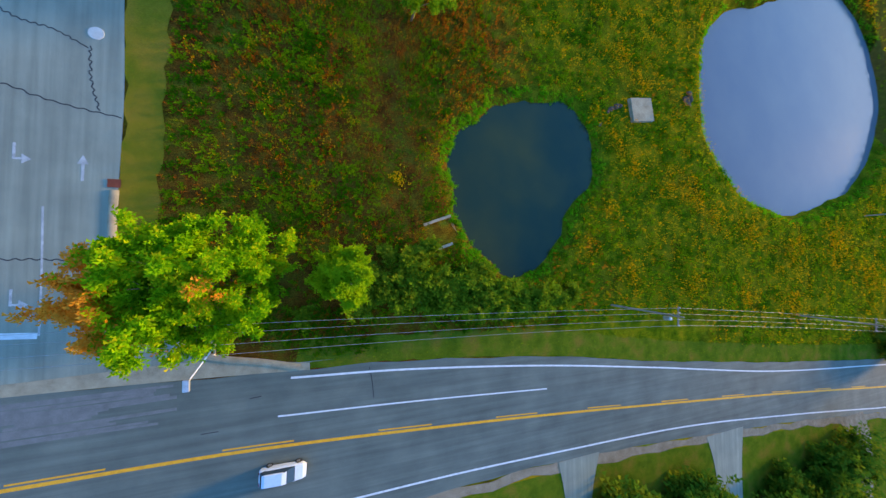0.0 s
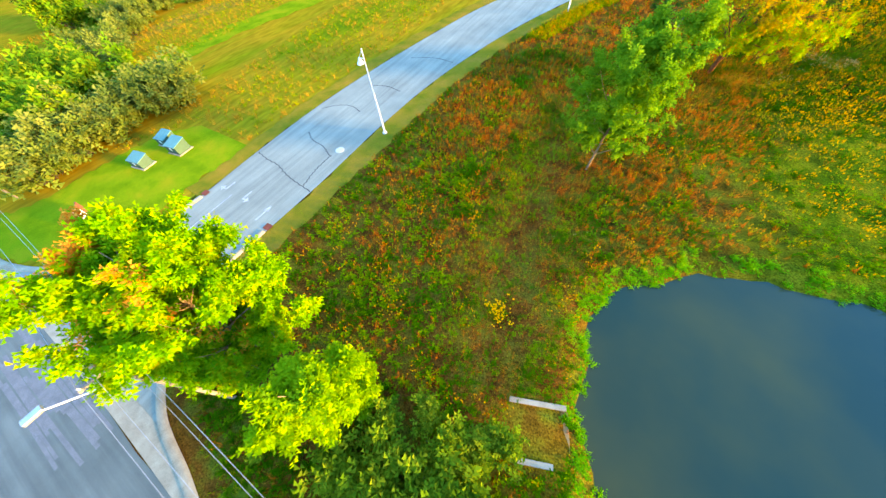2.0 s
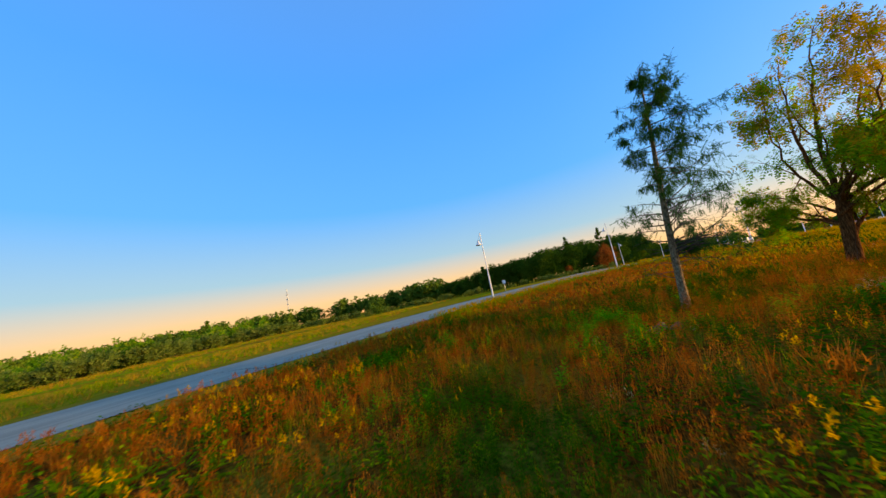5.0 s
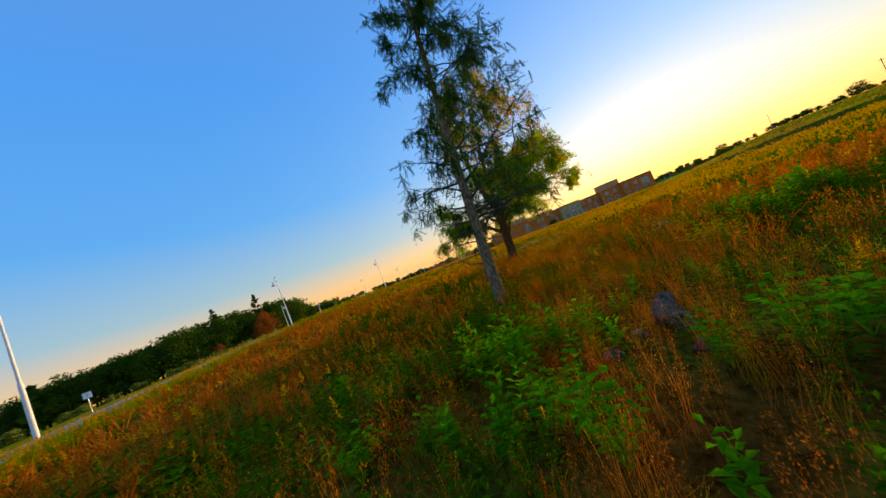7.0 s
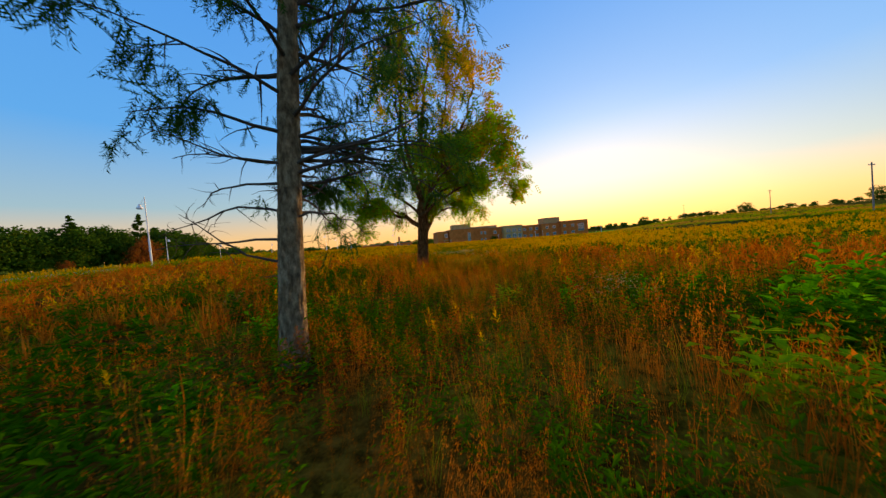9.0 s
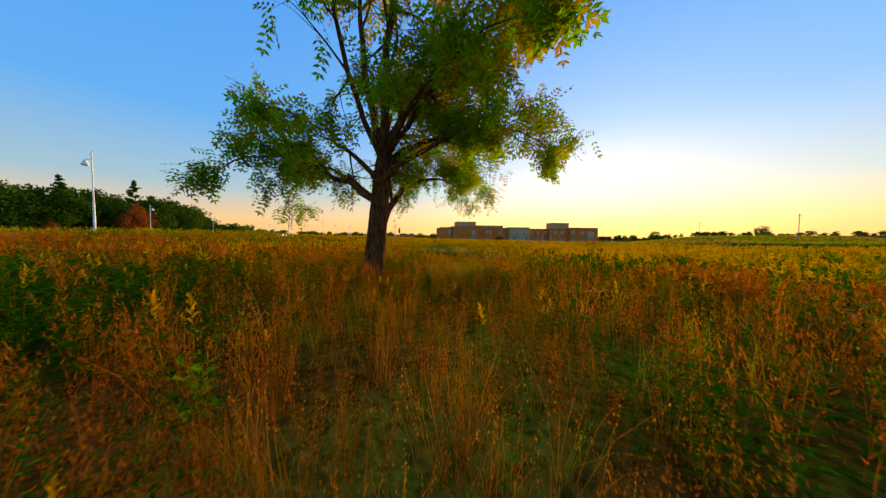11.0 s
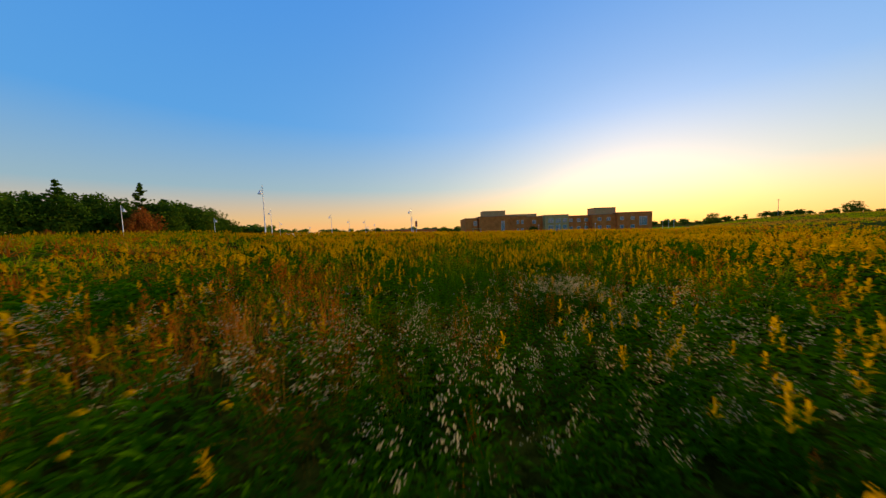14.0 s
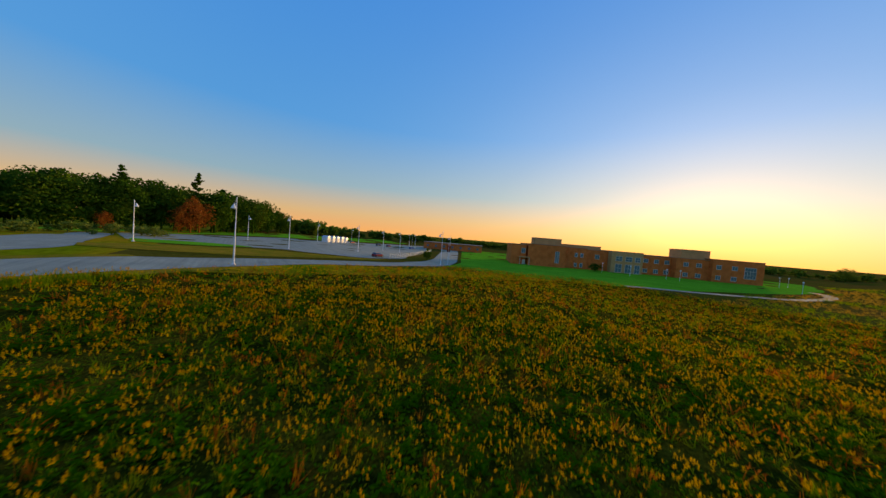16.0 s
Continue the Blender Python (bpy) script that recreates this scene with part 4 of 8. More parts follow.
# ---- cars ----
def car(x, y, turn, paint, label, z=None, group="", name="car"):
    ob = empty(name, (x, y, land_at(x, y) + 0.06 if z is None else z), label, "car", group, turn)
    bm = bmesh.new()
    # body sections along the length: x, half width, sill, shoulder
    secs = [(-2.25, 0.74, 0.42, 0.82), (-2.1, 0.86, 0.30, 0.98), (-1.3, 0.90, 0.24, 1.0), (0, 0.91, 0.22, 0.98), (1.1, 0.90, 0.24, 0.94), (1.9, 0.84, 0.28, 0.82), (2.22, 0.66, 0.40, 0.66)]
    rings = []
    for sx, hw, lo, hi in secs:
        prof = [(-hw * 0.9, lo), (-hw, lo + 0.18), (-hw * 0.98, hi - 0.12), (-hw * 0.88, hi), (hw * 0.88, hi), (hw * 0.98, hi - 0.12), (hw, lo + 0.18), (hw * 0.9, lo)]
        rings.append([bm.verts.new((sx, py, pz)) for py, pz in prof])
    for a, b in zip(rings, rings[1:]):
        for i in range(8):
            bm.faces.new((a[i], b[i], b[(i + 1) % 8], a[(i + 1) % 8]))
    bm.faces.new(rings[0]), bm.faces.new(rings[-1][::-1])
    bmesh.ops.recalc_face_normals(bm, faces=bm.faces)
    body = part("body", bm, paint, ob)

    def cabin(secs, mat, name, parent):
        bm = bmesh.new()
        rings = [[bm.verts.new(p) for p in ((sx, -w, z0), (sx, -w2, z1), (sx, w2, z1), (sx, w, z0))] for sx, w, w2, z0, z1 in secs]
        for a, b in zip(rings, rings[1:]):
            for i in range(4):
                bm.faces.new((a[i], b[i], b[(i + 1) % 4], a[(i + 1) % 4]))
        bm.faces.new(rings[0]), bm.faces.new(rings[-1][::-1])
        bmesh.ops.recalc_face_normals(bm, faces=bm.faces)
        return part(name, bm, mat, parent)

    cabin([(-2.1, 0.76, 0.70, 0.96, 1.0), (-1.72, 0.79, 0.64, 0.97, 1.42), (0.25, 0.80, 0.64, 0.96, 1.46), (1.15, 0.78, 0.72, 0.92, 0.97)], M_CAR_GLASS, "windows", body)
    cabin([(-1.85, 0.62, 0.60, 1.36, 1.44), (-1.6, 0.655, 0.60, 1.40, 1.50), (0.0, 0.66, 0.60, 1.42, 1.53), (0.42, 0.655, 0.60, 1.36, 1.42)], paint, "roof", body)
    for wx in (-1.38, 1.38):
        for wy in (-0.8, 0.8):
            bm = bmesh.new()
            bmesh.ops.create_cone(bm, cap_ends=True, segments=20, radius1=0.33, radius2=0.33, depth=0.22, matrix=Matrix.Translation((wx, wy, 0.33)) @ Matrix.Rotation(math.pi / 2, 4, "X"))
            wheel = part("wheel", bm, M_TYRE, ob)
            bm = bmesh.new()
            bmesh.ops.create_cone(bm, cap_ends=True, segments=14, radius1=0.2, radius2=0.2, depth=0.235, matrix=Matrix.Translation((wx, wy, 0.33)) @ Matrix.Rotation(math.pi / 2, 4, "X"))
            part("rim", bm, M_RIMS, wheel)
    for wy in (-0.55, 0.55):
        part("headlight", box((2.06, wy - 0.16, 0.58), (2.2, wy + 0.16, 0.72), 0.02), M_LAMP_GLASS, body)
        part("tail_light", box((-2.26, wy - 0.14, 0.74), (-2.12, wy + 0.14, 0.92), 0.02), M_CAR_RED, body)
    return ob


car(-6.4, -22.65, -0.03, M_CAR_WHITE, "silver-white hatchback on the asphalt road")
car(83.6, 164.0, 0.5, M_CAR_RED, "dark red hatchback parked at the lot edge", group="parked cars")
for x, y, a, m, lab in ((112, 276, 0.6, M_CAR_RED, "red car parked far across the lot"), (128, 268, 0.5, M_CAR_DARK, "dark car parked far across the lot"), (133, 262, 0.5, M_CAR_RED, "red car parked far across the lot"), (143, 247, 0.4, M_CAR_BLUE, "blue car parked far across the lot"), (107, 271.5, 0.6, M_CAR_BLUE, "blue car beside the white sheds")):
    car(x, y, a, m, lab, group="parked cars")

# ---- utility boxes, brown board, service poles and wires ----
def utility_box(x, y, turn, w, d, h, sloped):
    ob = empty("utility_box", (x, y, land_at(x, y) + 0.04), "green steel utility box on a concrete pad", "utility box", "utility boxes on the lawn", turn)
    part("pad", box((-w / 2 - 0.2, -d / 2 - 0.2, -0.1), (w / 2 + 0.2, d / 2 + 0.2, 0.1), 0.02), M_CONCRETE, ob, "low concrete pad")
    bm = bmesh.new()
    f = 0.72 if sloped else 0.95
    v = [bm.verts.new(p) for p in ((-w / 2, -d / 2, 0.1), (w / 2, -d / 2, 0.1), (w / 2, d / 2, 0.1), (-w / 2, d / 2, 0.1), (-w / 2, -d / 2, h * f), (w / 2, -d / 2, h * f), (w / 2, d / 2, h), (-w / 2, d / 2, h))]
    for q in ((3, 2, 1, 0), (4, 5, 6, 7), (0, 1, 5, 4), (1, 2, 6, 5), (2, 3, 7, 6), (3, 0, 4, 7)):
        bm.faces.new([v[i] for i in q])
    bmesh.ops.bevel(bm, geom=bm.edges[:], offset=0.02, segments=1, affect="EDGES")
    cab = part("cabinet", bm, M_GREEN_BOX, ob)
    bm = bmesh.new()
    a = 0.06
    v = [bm.verts.new(p) for p in ((-w / 2 - a, -d / 2 - a, h * f + 0.01), (w / 2 + a, -d / 2 - a, h * f + 0.01), (w / 2 + a, d / 2 + a, h + 0.03), (-w / 2 - a, d / 2 + a, h + 0.03))]
    g = bmesh.ops.extrude_face_region(bm, geom=[bm.faces.new(v)])
    for q in g["geom"]:
        if isinstance(q, bmesh.types.BMVert):
            q.co.z += 0.06
    bmesh.ops.recalc_face_normals(bm, faces=bm.faces)
    part("lid", bm, M_GREEN_TOP, ob, "pale green lid")
    part("notice", box((-0.22, -d / 2 - 0.025, h * 0.35), (0.22, -d / 2 - 0.004, h * 0.62)), M_SIGN_WHITE, cab, "white notice plate")
    return ob


utility_box(-50.4, 12.2, 0.12, 2.2, 1.9, 1.6, True)
utility_box(-46.6, 11.8, 0.12, 2.4, 2.0, 1.7, True)
utility_box(-48.9, 7.2, 0.15, 2.6, 1.7, 1.5, True)
ob = empty("entrance_board", (-44.0, -2.6, land_at(-44, -2.6) + 0.03), "brown wooden entrance board with white lettering bars", "sign", turn=2.4)
for u in (-1.5, 1.5):
    part("post", box((u - 0.08, -0.08, -0.2), (u + 0.08, 0.08, 2.1), 0.015), M_SIGN_BROWN, ob)
panel = part("panel", box((-1.42, -0.09, 0.55), (1.42, 0.03, 2.0), 0.02), M_SIGN_BROWN, ob)
for z, n in ((1.72, 4), (1.35, 1), (1.12, 1), (0.89, 1), (0.68, 1)):
    for k in range(n):
        w = 0.16 if n > 1 else 0.95
        c = (k - (n - 1) / 2) * 0.42
        part("lettering_bar", box((c - w, -0.1, z - 0.07), (c + w, -0.093, z + 0.07)), M_SIGN_WHITE, panel)


def service_pole(x, y, turn, tall=11.0, transformer=True, lamp=False):
    ob = empty("utility_pole", (x, y, land_at(x, y)), "weathered wooden utility pole with a crossarm", "utility pole", "poles along the road", turn)
    part("pole", rod((0, 0, -0.4), (0, 0, tall), 0.16, 0.11, 14), M_WOOD_POLE, ob)
    arm = part("crossarm", box((-0.06, -1.25, tall - 0.75), (0.06, 1.25, tall - 0.6), 0.01), M_WOOD_POLE, ob)
    for v in (-1.1, -0.35, 0.5, 1.1):
        part("insulator", lathe_bm(bmesh.new(), [(0.05, 0), (0.07, 0.06), (0.05, 0.1), (0.06, 0.16), (0.02, 0.2)], (0, v, tall - 0.6), 10), M_PALE_CONCRETE, arm)
    if transformer:
        part("transformer", lathe_bm(bmesh.new(), [(0.24, 0), (0.26, 0.05), (0.26, 0.8), (0.2, 0.88), (0.05, 0.9)], (0.0, -0.45, tall - 2.4), 16), M_STEEL, ob, "grey drum transformer")
    if lamp:
        la = part("lamp_arm", rod((0, 0, tall - 2.2), (-1.9, -3.1, tall - 1.5), 0.06, 0.05), M_POLE_WHITE, ob, "long white street lamp arm")
        part("lamp_head", box((-2.25, -3.9, tall - 1.56), (-1.8, -3.0, tall - 1.36), 0.06), M_STEEL, la, "grey street lamp head")
    return ob


POLES = [(-60.0, -5.4), (-9.4, -5.9), (40.2, -7.5), (92, -12.5), (150, -19)]
for k, (x, y) in enumerate(POLES):
    service_pole(x, y, 0.0 if k < 2 else -0.07, 10.6, k == 2, k == 1)
for v, up in ((-1.1, 10.2), (-0.35, 10.2), (1.1, 10.2), (0.1, 8.4)):
    for k, ((x0, y0), (x1, y1)) in enumerate(zip(POLES, POLES[1:])):
        n = 18
        pts = []
        for i in range(n + 1):
            u = i / n
            sag = 1.0 * 4 * u * (1 - u)
            pts.append((x0 + (x1 - x0) * u, y0 + (y1 - y0) * u + v, land_at(x0, y0) * (1 - u) + land_at(x1, y1) * u + up - sag))
        ring = np.array([(0, 0.013 * math.cos(a), 0.013 * math.sin(a)) for a in np.linspace(0, 2 * math.pi, 5, endpoint=False)])
        i = np.arange(5 * (n + 1)).reshape(n + 1, 5)
        j = np.roll(i, -1, axis=1)
        me = mesh_np("overhead_wire", (np.array(pts)[:, None] + ring[None]).reshape(-1, 3), np.stack([i[:-1], j[:-1], j[1:], i[1:]], -1).reshape(-1, 4), M_WIRE)
        put("overhead_wire", me, None, "thin grey overhead wire strung between poles", "wire", "wires along the road")
# far poles at the skyline
for x, y in ((124, 10.3), (209.7, 11.5), (330, 40)):
    service_pole(x, y, 0.9, 11.5, False)
tower = empty("radio_mast", (-330, 295, 0), "thin lattice radio mast on the skyline", "mast")
part("mast", rod((0, 0, 0), (0, 0, 50), 0.6, 0.45, 6), M_STEEL, tower)
for z in (30, 36, 42):
    part("antenna", box((-1.8, -0.4, z), (1.8, 0.4, z + 1.0)), M_STEEL, tower)

# ---- ponds, spillway and stones ----
def pond_sheet(pond, name, mat, label):
    a = np.linspace(0, 2 * math.pi, 120, endpoint=False)
    r = pond_radius(pond, a) + 0.9
    rings = [np.stack([pond[0][0] + r * f * np.cos(a), pond[0][1] + r * f * np.sin(a), np.full_like(a, pond[2])], 1) for f in (0.0, 0.4, 0.75, 1.0)]
    V, F, n = np.concatenate(rings), [], len(a)
    i = np.arange(n)
    for k in range(3):
        F.append(np.stack([i + k * n, i + (k + 1) * n, (i + 1) % n + (k + 1) * n, (i + 1) % n + k * n], -1))
    return put(name, mesh_np(name, V, np.concatenate(F), mat, smooth=True), None, label, "pond", kind="structure")


pond_sheet(POND_1, "pond_water", M_WATER_DARK, "dark green still pond water")
pond_sheet(POND_2, "pond_water", M_WATER_SKY_TONE, "still pond water with the pale sky's reflection put into its colour")
spill = empty("spillway", (11.6, 3.4, -0.75), "pale concrete spillway box beside the pond", "spillway", turn=0.35)
part("floor", box((-1.6, -1.6, -0.3), (2.2, 1.6, 0.5), 0.02), M_SILT, spill, "silted brown floor")
part("side_wall", box((-1.9, 1.6, -0.3), (2.0, 1.95, 0.95), 0.03), M_CONCRETE, spill)
part("side_wall", box((-1.9, -1.95, -0.3), (1.0, -1.6, 0.95), 0.03), M_CONCRETE, spill)
slab = empty("concrete_slab", (47.6, 25.3, land_at(47.6, 25.3)), "pale square concrete slab in the weeds", "slab", turn=0.16)
part("top", box((-2.4, -2.0, -0.5), (2.4, 2.0, 0.55), 0.04), M_CONCRETE, slab)


def boulder(x, y, s, seed, label="rough grey field stone in the grass", flat=0.75):
    """A broken stone: the hull of scattered points, chipped edges, a rough skin."""
    rng = random.Random(seed)
    bm = bmesh.new()
    for _ in range(15):
        d = Vector((rng.gauss(0, 1), rng.gauss(0, 1), rng.gauss(0, 1))).normalized()
        bm.verts.new((d.x * s * 1.25, d.y * s * 0.85, d.z * s * flat))
    bmesh.ops.convex_hull(bm, input=bm.verts[:])
    bmesh.ops.delete(bm, geom=[v for v in bm.verts if not v.link_faces], context="VERTS")
    bmesh.ops.dissolve_limit(bm, angle_limit=0.25, verts=bm.verts[:], edges=bm.edges[:])
    bmesh.ops.bevel(bm, geom=bm.edges[:], offset=s * 0.025, segments=1, affect="EDGES")
    bmesh.ops.triangulate(bm, faces=bm.faces[:])
    bmesh.ops.subdivide_edges(bm, edges=[e for e in bm.edges if e.calc_length() > s * 0.25], cuts=2, use_grid_fill=True)
    for v in bm.verts:
        q = v.co / s * 3 + Vector((seed, 0, 0))
        v.co *= 1 + 0.16 * noise.noise(q) + 0.10 * noise.noise(q * 2.9) + 0.05 * math.sin(9 * (q.x * 0.5 + q.z * 0.8))
    me = bpy.data.meshes.new("field_stone")
    bm.to_mesh(me)
    bm.free()
    me.materials.append(M_STONE)
    ob = put("field_stone", me, None, label, "stone", "field stones")
    ob.matrix_basis = Matrix.Translation((x, y, land_at(x, y) + s * flat * 0.45)) @ Matrix.Rotation(rng.uniform(0, 6), 4, "Z")
    return ob


STONES = ((5.72, 47.12, 0.27), (6.2, 47.28, 0.22), (5.5, 46.95, 0.2), (5.35, 47.45, 0.13), (4.75, 47.62, 0.16), (4.95, 48.15, 0.12), (5.0, 46.7, 0.15))
for k, (x, y, s) in enumerate(STONES):
    boulder(x, y, s * 0.85, 40 + k, flat=1.05 if s > 0.18 else 0.6)
for k, (x, y, s) in enumerate(((41.2, 24.6, 0.5), (42.2, 25.2, 0.6), (40.4, 24.0, 0.4), (43.2, 25.4, 0.4), (59.0, 29.0, 0.8), (60.2, 29.4, 0.7), (59.6, 28.2, 0.6), (60.0, 30.4, 0.6), (38.8, 21.8, 0.35))):
    boulder(x, y, s, 80 + k, "pale rip-rap stone at the pond edge")

# ---- trees ----
def frames_along(d):
    d = d / np.maximum(np.linalg.norm(d, axis=-1, keepdims=True), 1e-9)
    ref = np.where(np.abs(d[..., 2:3]) > 0.9, np.array([1.0, 0, 0]), np.array([0, 0, 1.0]))
    s = np.cross(d, ref)
    s /= np.linalg.norm(s, axis=-1, keepdims=True)
    return s, np.cross(s, d), d


def tubes(paths, sides=7):
    """Tapered limbs: paths of (points, radii)."""
    VV, FF, base = [], [], 0
    ang = np.linspace(0, 2 * math.pi, sides, endpoint=False)
    for pts, rad in paths:
        pts, rad = np.array(pts, float), np.array(rad, float)
        s, u, _ = frames_along(np.gradient(pts, axis=0))
        ring = pts[:, None] + rad[:, None, None] * (s[:, None] * np.cos(ang)[None, :, None] + u[:, None] * np.sin(ang)[None, :, None])
        n = len(pts)
        VV.append(ring.reshape(-1, 3))
        i = np.arange(n * sides).reshape(n, sides)
        j = np.roll(i, -1, axis=1)
        FF.append(np.stack([i[:-1], j[:-1], j[1:], i[1:]], -1).reshape(-1, 4) + base)
        base += n * sides
    return np.concatenate(VV), np.concatenate(FF)


def limb(rng, start, direction, length, r0, steps=9, sag=0.0, curl=0.12, rise=0.0):
    """A crooked limb as points and radii."""
    p, d = np.array(start, float), np.array(direction, float)
    d /= np.linalg.norm(d)
    pts, step_len = [p.copy()], length / steps
    for k in range(steps):
        d = d + rng.normal(0, curl, 3)
        d[2] += rise / steps - sag * (k / steps) ** 1.5 / steps * 3
        d /= np.linalg.norm(d)
        p = p + d * step_len
        pts.append(p.copy())
    rad = r0 * (1 - 0.86 * np.linspace(0, 1, steps + 1) ** 0.85)
    return np.array(pts), rad


def place(tv, tf, pos, turn, scale):
    """Copies of a small template: pos (n,3), turn (n,3,3), scale (n,)."""
    n, k = len(pos), len(tv)
    V = np.einsum("nij,kj->nki", turn, tv) * np.reshape(scale, (n, 1, -1)) + pos[:, None]
    F = tf[None] + (np.arange(n) * k)[:, None, None]
    return V.reshape(-1, 3), F.reshape(-1, tf.shape[1])


def turns(rng, n, tilt=0.5):
    """Random turns about z with a lean."""
    a = rng.uniform(0, 2 * math.pi, n)
    b, c = rng.normal(0, tilt, n), rng.normal(0, tilt, n)
    ca, sa, cb, sb, cc, sc = np.cos(a), np.sin(a), np.cos(b), np.sin(b), np.cos(c), np.sin(c)
    o, z = np.ones(n), np.zeros(n)
    rz = np.stack([ca, -sa, z, sa, ca, z, z, z, o], -1).reshape(n, 3, 3)
    rx = np.stack([o, z, z, z, cb, -sb, z, sb, cb], -1).reshape(n, 3, 3)
    ry = np.stack([cc, z, sc, z, o, z, -sc, z, cc], -1).reshape(n, 3, 3)
    return rz @ rx @ ry


def aim(d, rng, roll=0.6):
    """Turns whose x axis points along d, rolled at random about it."""
    s, u, f = frames_along(np.asarray(d, float))
    a = rng.normal(0, roll, len(f))[:, None]
    s2, u2 = s * np.cos(a) + u * np.sin(a), -s * np.sin(a) + u * np.cos(a)
    return np.stack([f, -s2, u2], -1)


def leaf_blade(x0, y0, ang, ln, wd, z=0.0, droop=0.0):
    c, s = math.cos(ang), math.sin(ang)
    pts = [(0, 0, 0), (ln * 0.45, wd / 2, -droop * 0.3), (ln, 0, -droop), (ln * 0.45, -wd / 2, -droop * 0.3)]
    return [(x0 + c * px - s * py, y0 + s * px + c * py, z + pz) for px, py, pz in pts]


def pinnate(pairs=4, ln=0.45):
    """A feathered leaf of narrow leaflets along a drooping stalk."""
    V, F = [], []
    for k in range(pairs):
        u = 0.22 + 0.78 * k / (pairs - 1)
        for sgn in (-1, 1):
            F.append([len(V) + q for q in range(4)])
            V += leaf_blade(u * ln, 0, sgn * 1.05, ln * 0.31 * (1.1 - 0.35 * abs(u - 0.5)), ln * 0.13, -0.18 * ln * u * u, 0.05 * ln)
    F.append([len(V) + q for q in range(4)])
    V += leaf_blade(ln, 0, 0, ln * 0.3, ln * 0.12, -0.18 * ln, 0.06 * ln)
    return np.array(V), np.array(F)


def needle_spray(seed, ln=0.40, n=15):
    rng = np.random.default_rng(seed)
    V, F = [], []
    for k in range(n):
        u = (k + 0.5) / n
        a = (-1) ** k * rng.uniform(0.5, 1.0)
        x0, z0 = u * ln, -0.15 * ln * u * u
        l2, w = ln * 0.19, 0.017
        c, s = math.cos(a), math.sin(a)
        up = rng.uniform(-0.12, 0.10) * ln
        F.append([len(V), len(V) + 1, len(V) + 2])
        V += [(x0 - w, 0, z0), (x0 + w, 0, z0), (x0 + c * l2, s * l2, z0 + up)]
    F.append([len(V), len(V) + 1, len(V) + 2])
    V += [(0, -0.012, 0), (0, 0.012, 0), (ln * 1.1, 0, -0.27 * ln)]
    return np.array(V), np.array(F)


def sprig_small(n=4, ln=0.2, seed=4):
    """Leaves at a twig's end, one facet each."""
    rng = np.random.default_rng(seed)
    V, F = [], []
    for k in range(n):
        a, u, s = (-1) ** k * (0.4 + 0.8 * rng.random()), k / n, ln * (0.8 + 0.4 * rng.random())
        c, d, z = math.cos(a), math.sin(a), 0.04 * rng.random()
        F.append([len(V), len(V) + 1, len(V) + 2])
        for px, py, pz in ((0, -0.12 * s, 0), (0.55 * s, 0.34 * s, -0.05 * s), (s, -0.22 * s, -0.25 * s * rng.random())):
            V.append((u * ln * 1.2 + c * px - d * py, d * px + c * py, z + pz))
    return np.array(V), np.array(F)


PINNATE, SPRIG_FEW, SPRAYS = pinnate(), sprig_small(), [needle_spray(s) for s in range(3)]


def tree_from(name, at, paths, leaf_pos, leaf_dir, template, leaf_size, bark, leaf_mats, label, seed, sides=8, group="", trunk=None, crown_split=None):
    """Joins limbs and leaves into one tree thing: trunk, limbs and crown."""
    rng = np.random.default_rng(seed)
    ob = empty(name, at, label, "tree", group)
    if trunk is not None:
        put("trunk", mesh_np("trunk", *trunk, bark, smooth=True), ob)
    main = [] if trunk is None else paths[:18]
    for one in main:
        put("limb", mesh_np("limb", *tubes([one], 10), bark, smooth=True), ob)
    name2 = "trunk" if trunk is None else "branching"
    put(name2, mesh_np(name2, *tubes(paths[len(main):], sides if trunk is None else 5), bark, smooth=True), ob)
    n = len(leaf_pos)
    T = aim(leaf_dir, rng)
    V, F = place(*template, leaf_pos, T, rng.uniform(0.7, 1.25, n) * leaf_size)
    slot = None
    if crown_split is not None:
        slot = np.repeat(crown_split(leaf_pos, rng), len(template[1]))
    put("crown", mesh_np("crown", V, F, leaf_mats, slot), ob)
    return ob


def branching(rng, paths, n_sub, ratio, spread_by, sag, curl=0.13, start=0.25, rise=0.0):
    """Side branches off each path; returns the new ones."""
    out = []
    for pts, rad in paths:
        length = np.linalg.norm(np.diff(pts, axis=0), axis=1).sum()
        for _ in range(n_sub):
            k = rng.uniform(start, 0.98) * (len(pts) - 1)
            i = int(k)
            p = pts[i] + (pts[min(i + 1, len(pts) - 1)] - pts[i]) * (k - i)
            d = pts[min(i + 1, len(pts) - 1)] - pts[max(i - 1, 0)]
            d = d / np.linalg.norm(d)
            d = d * 0.7 + rng.normal(0, spread_by, 3)
            r = max(0.006, rad[i] * 0.55)
            out.append(limb(rng, p, d, length * ratio * rng.uniform(0.6, 1.2) * (1.15 - 0.5 * k / len(pts)), r, 6, sag, curl, rise))
    return out


def leaf_points(rng, paths, per, scatter, start=0.2, hang=0.3):
    P, D = [], []
    for pts, _ in paths:
        for _ in range(per):
            k = rng.uniform(start, 0.999) * (len(pts) - 1)
            i = int(k)
            p = pts[i] + (pts[i + 1] - pts[i]) * (k - i)
            d = pts[i + 1] - pts[i]
            d = d / np.linalg.norm(d) * 0.6 + rng.normal(0, 0.8, 3)
            d[2] -= hang
            P.append(p + rng.normal(0, scatter, 3))
            D.append(d)
    return np.array(P), np.array(D)


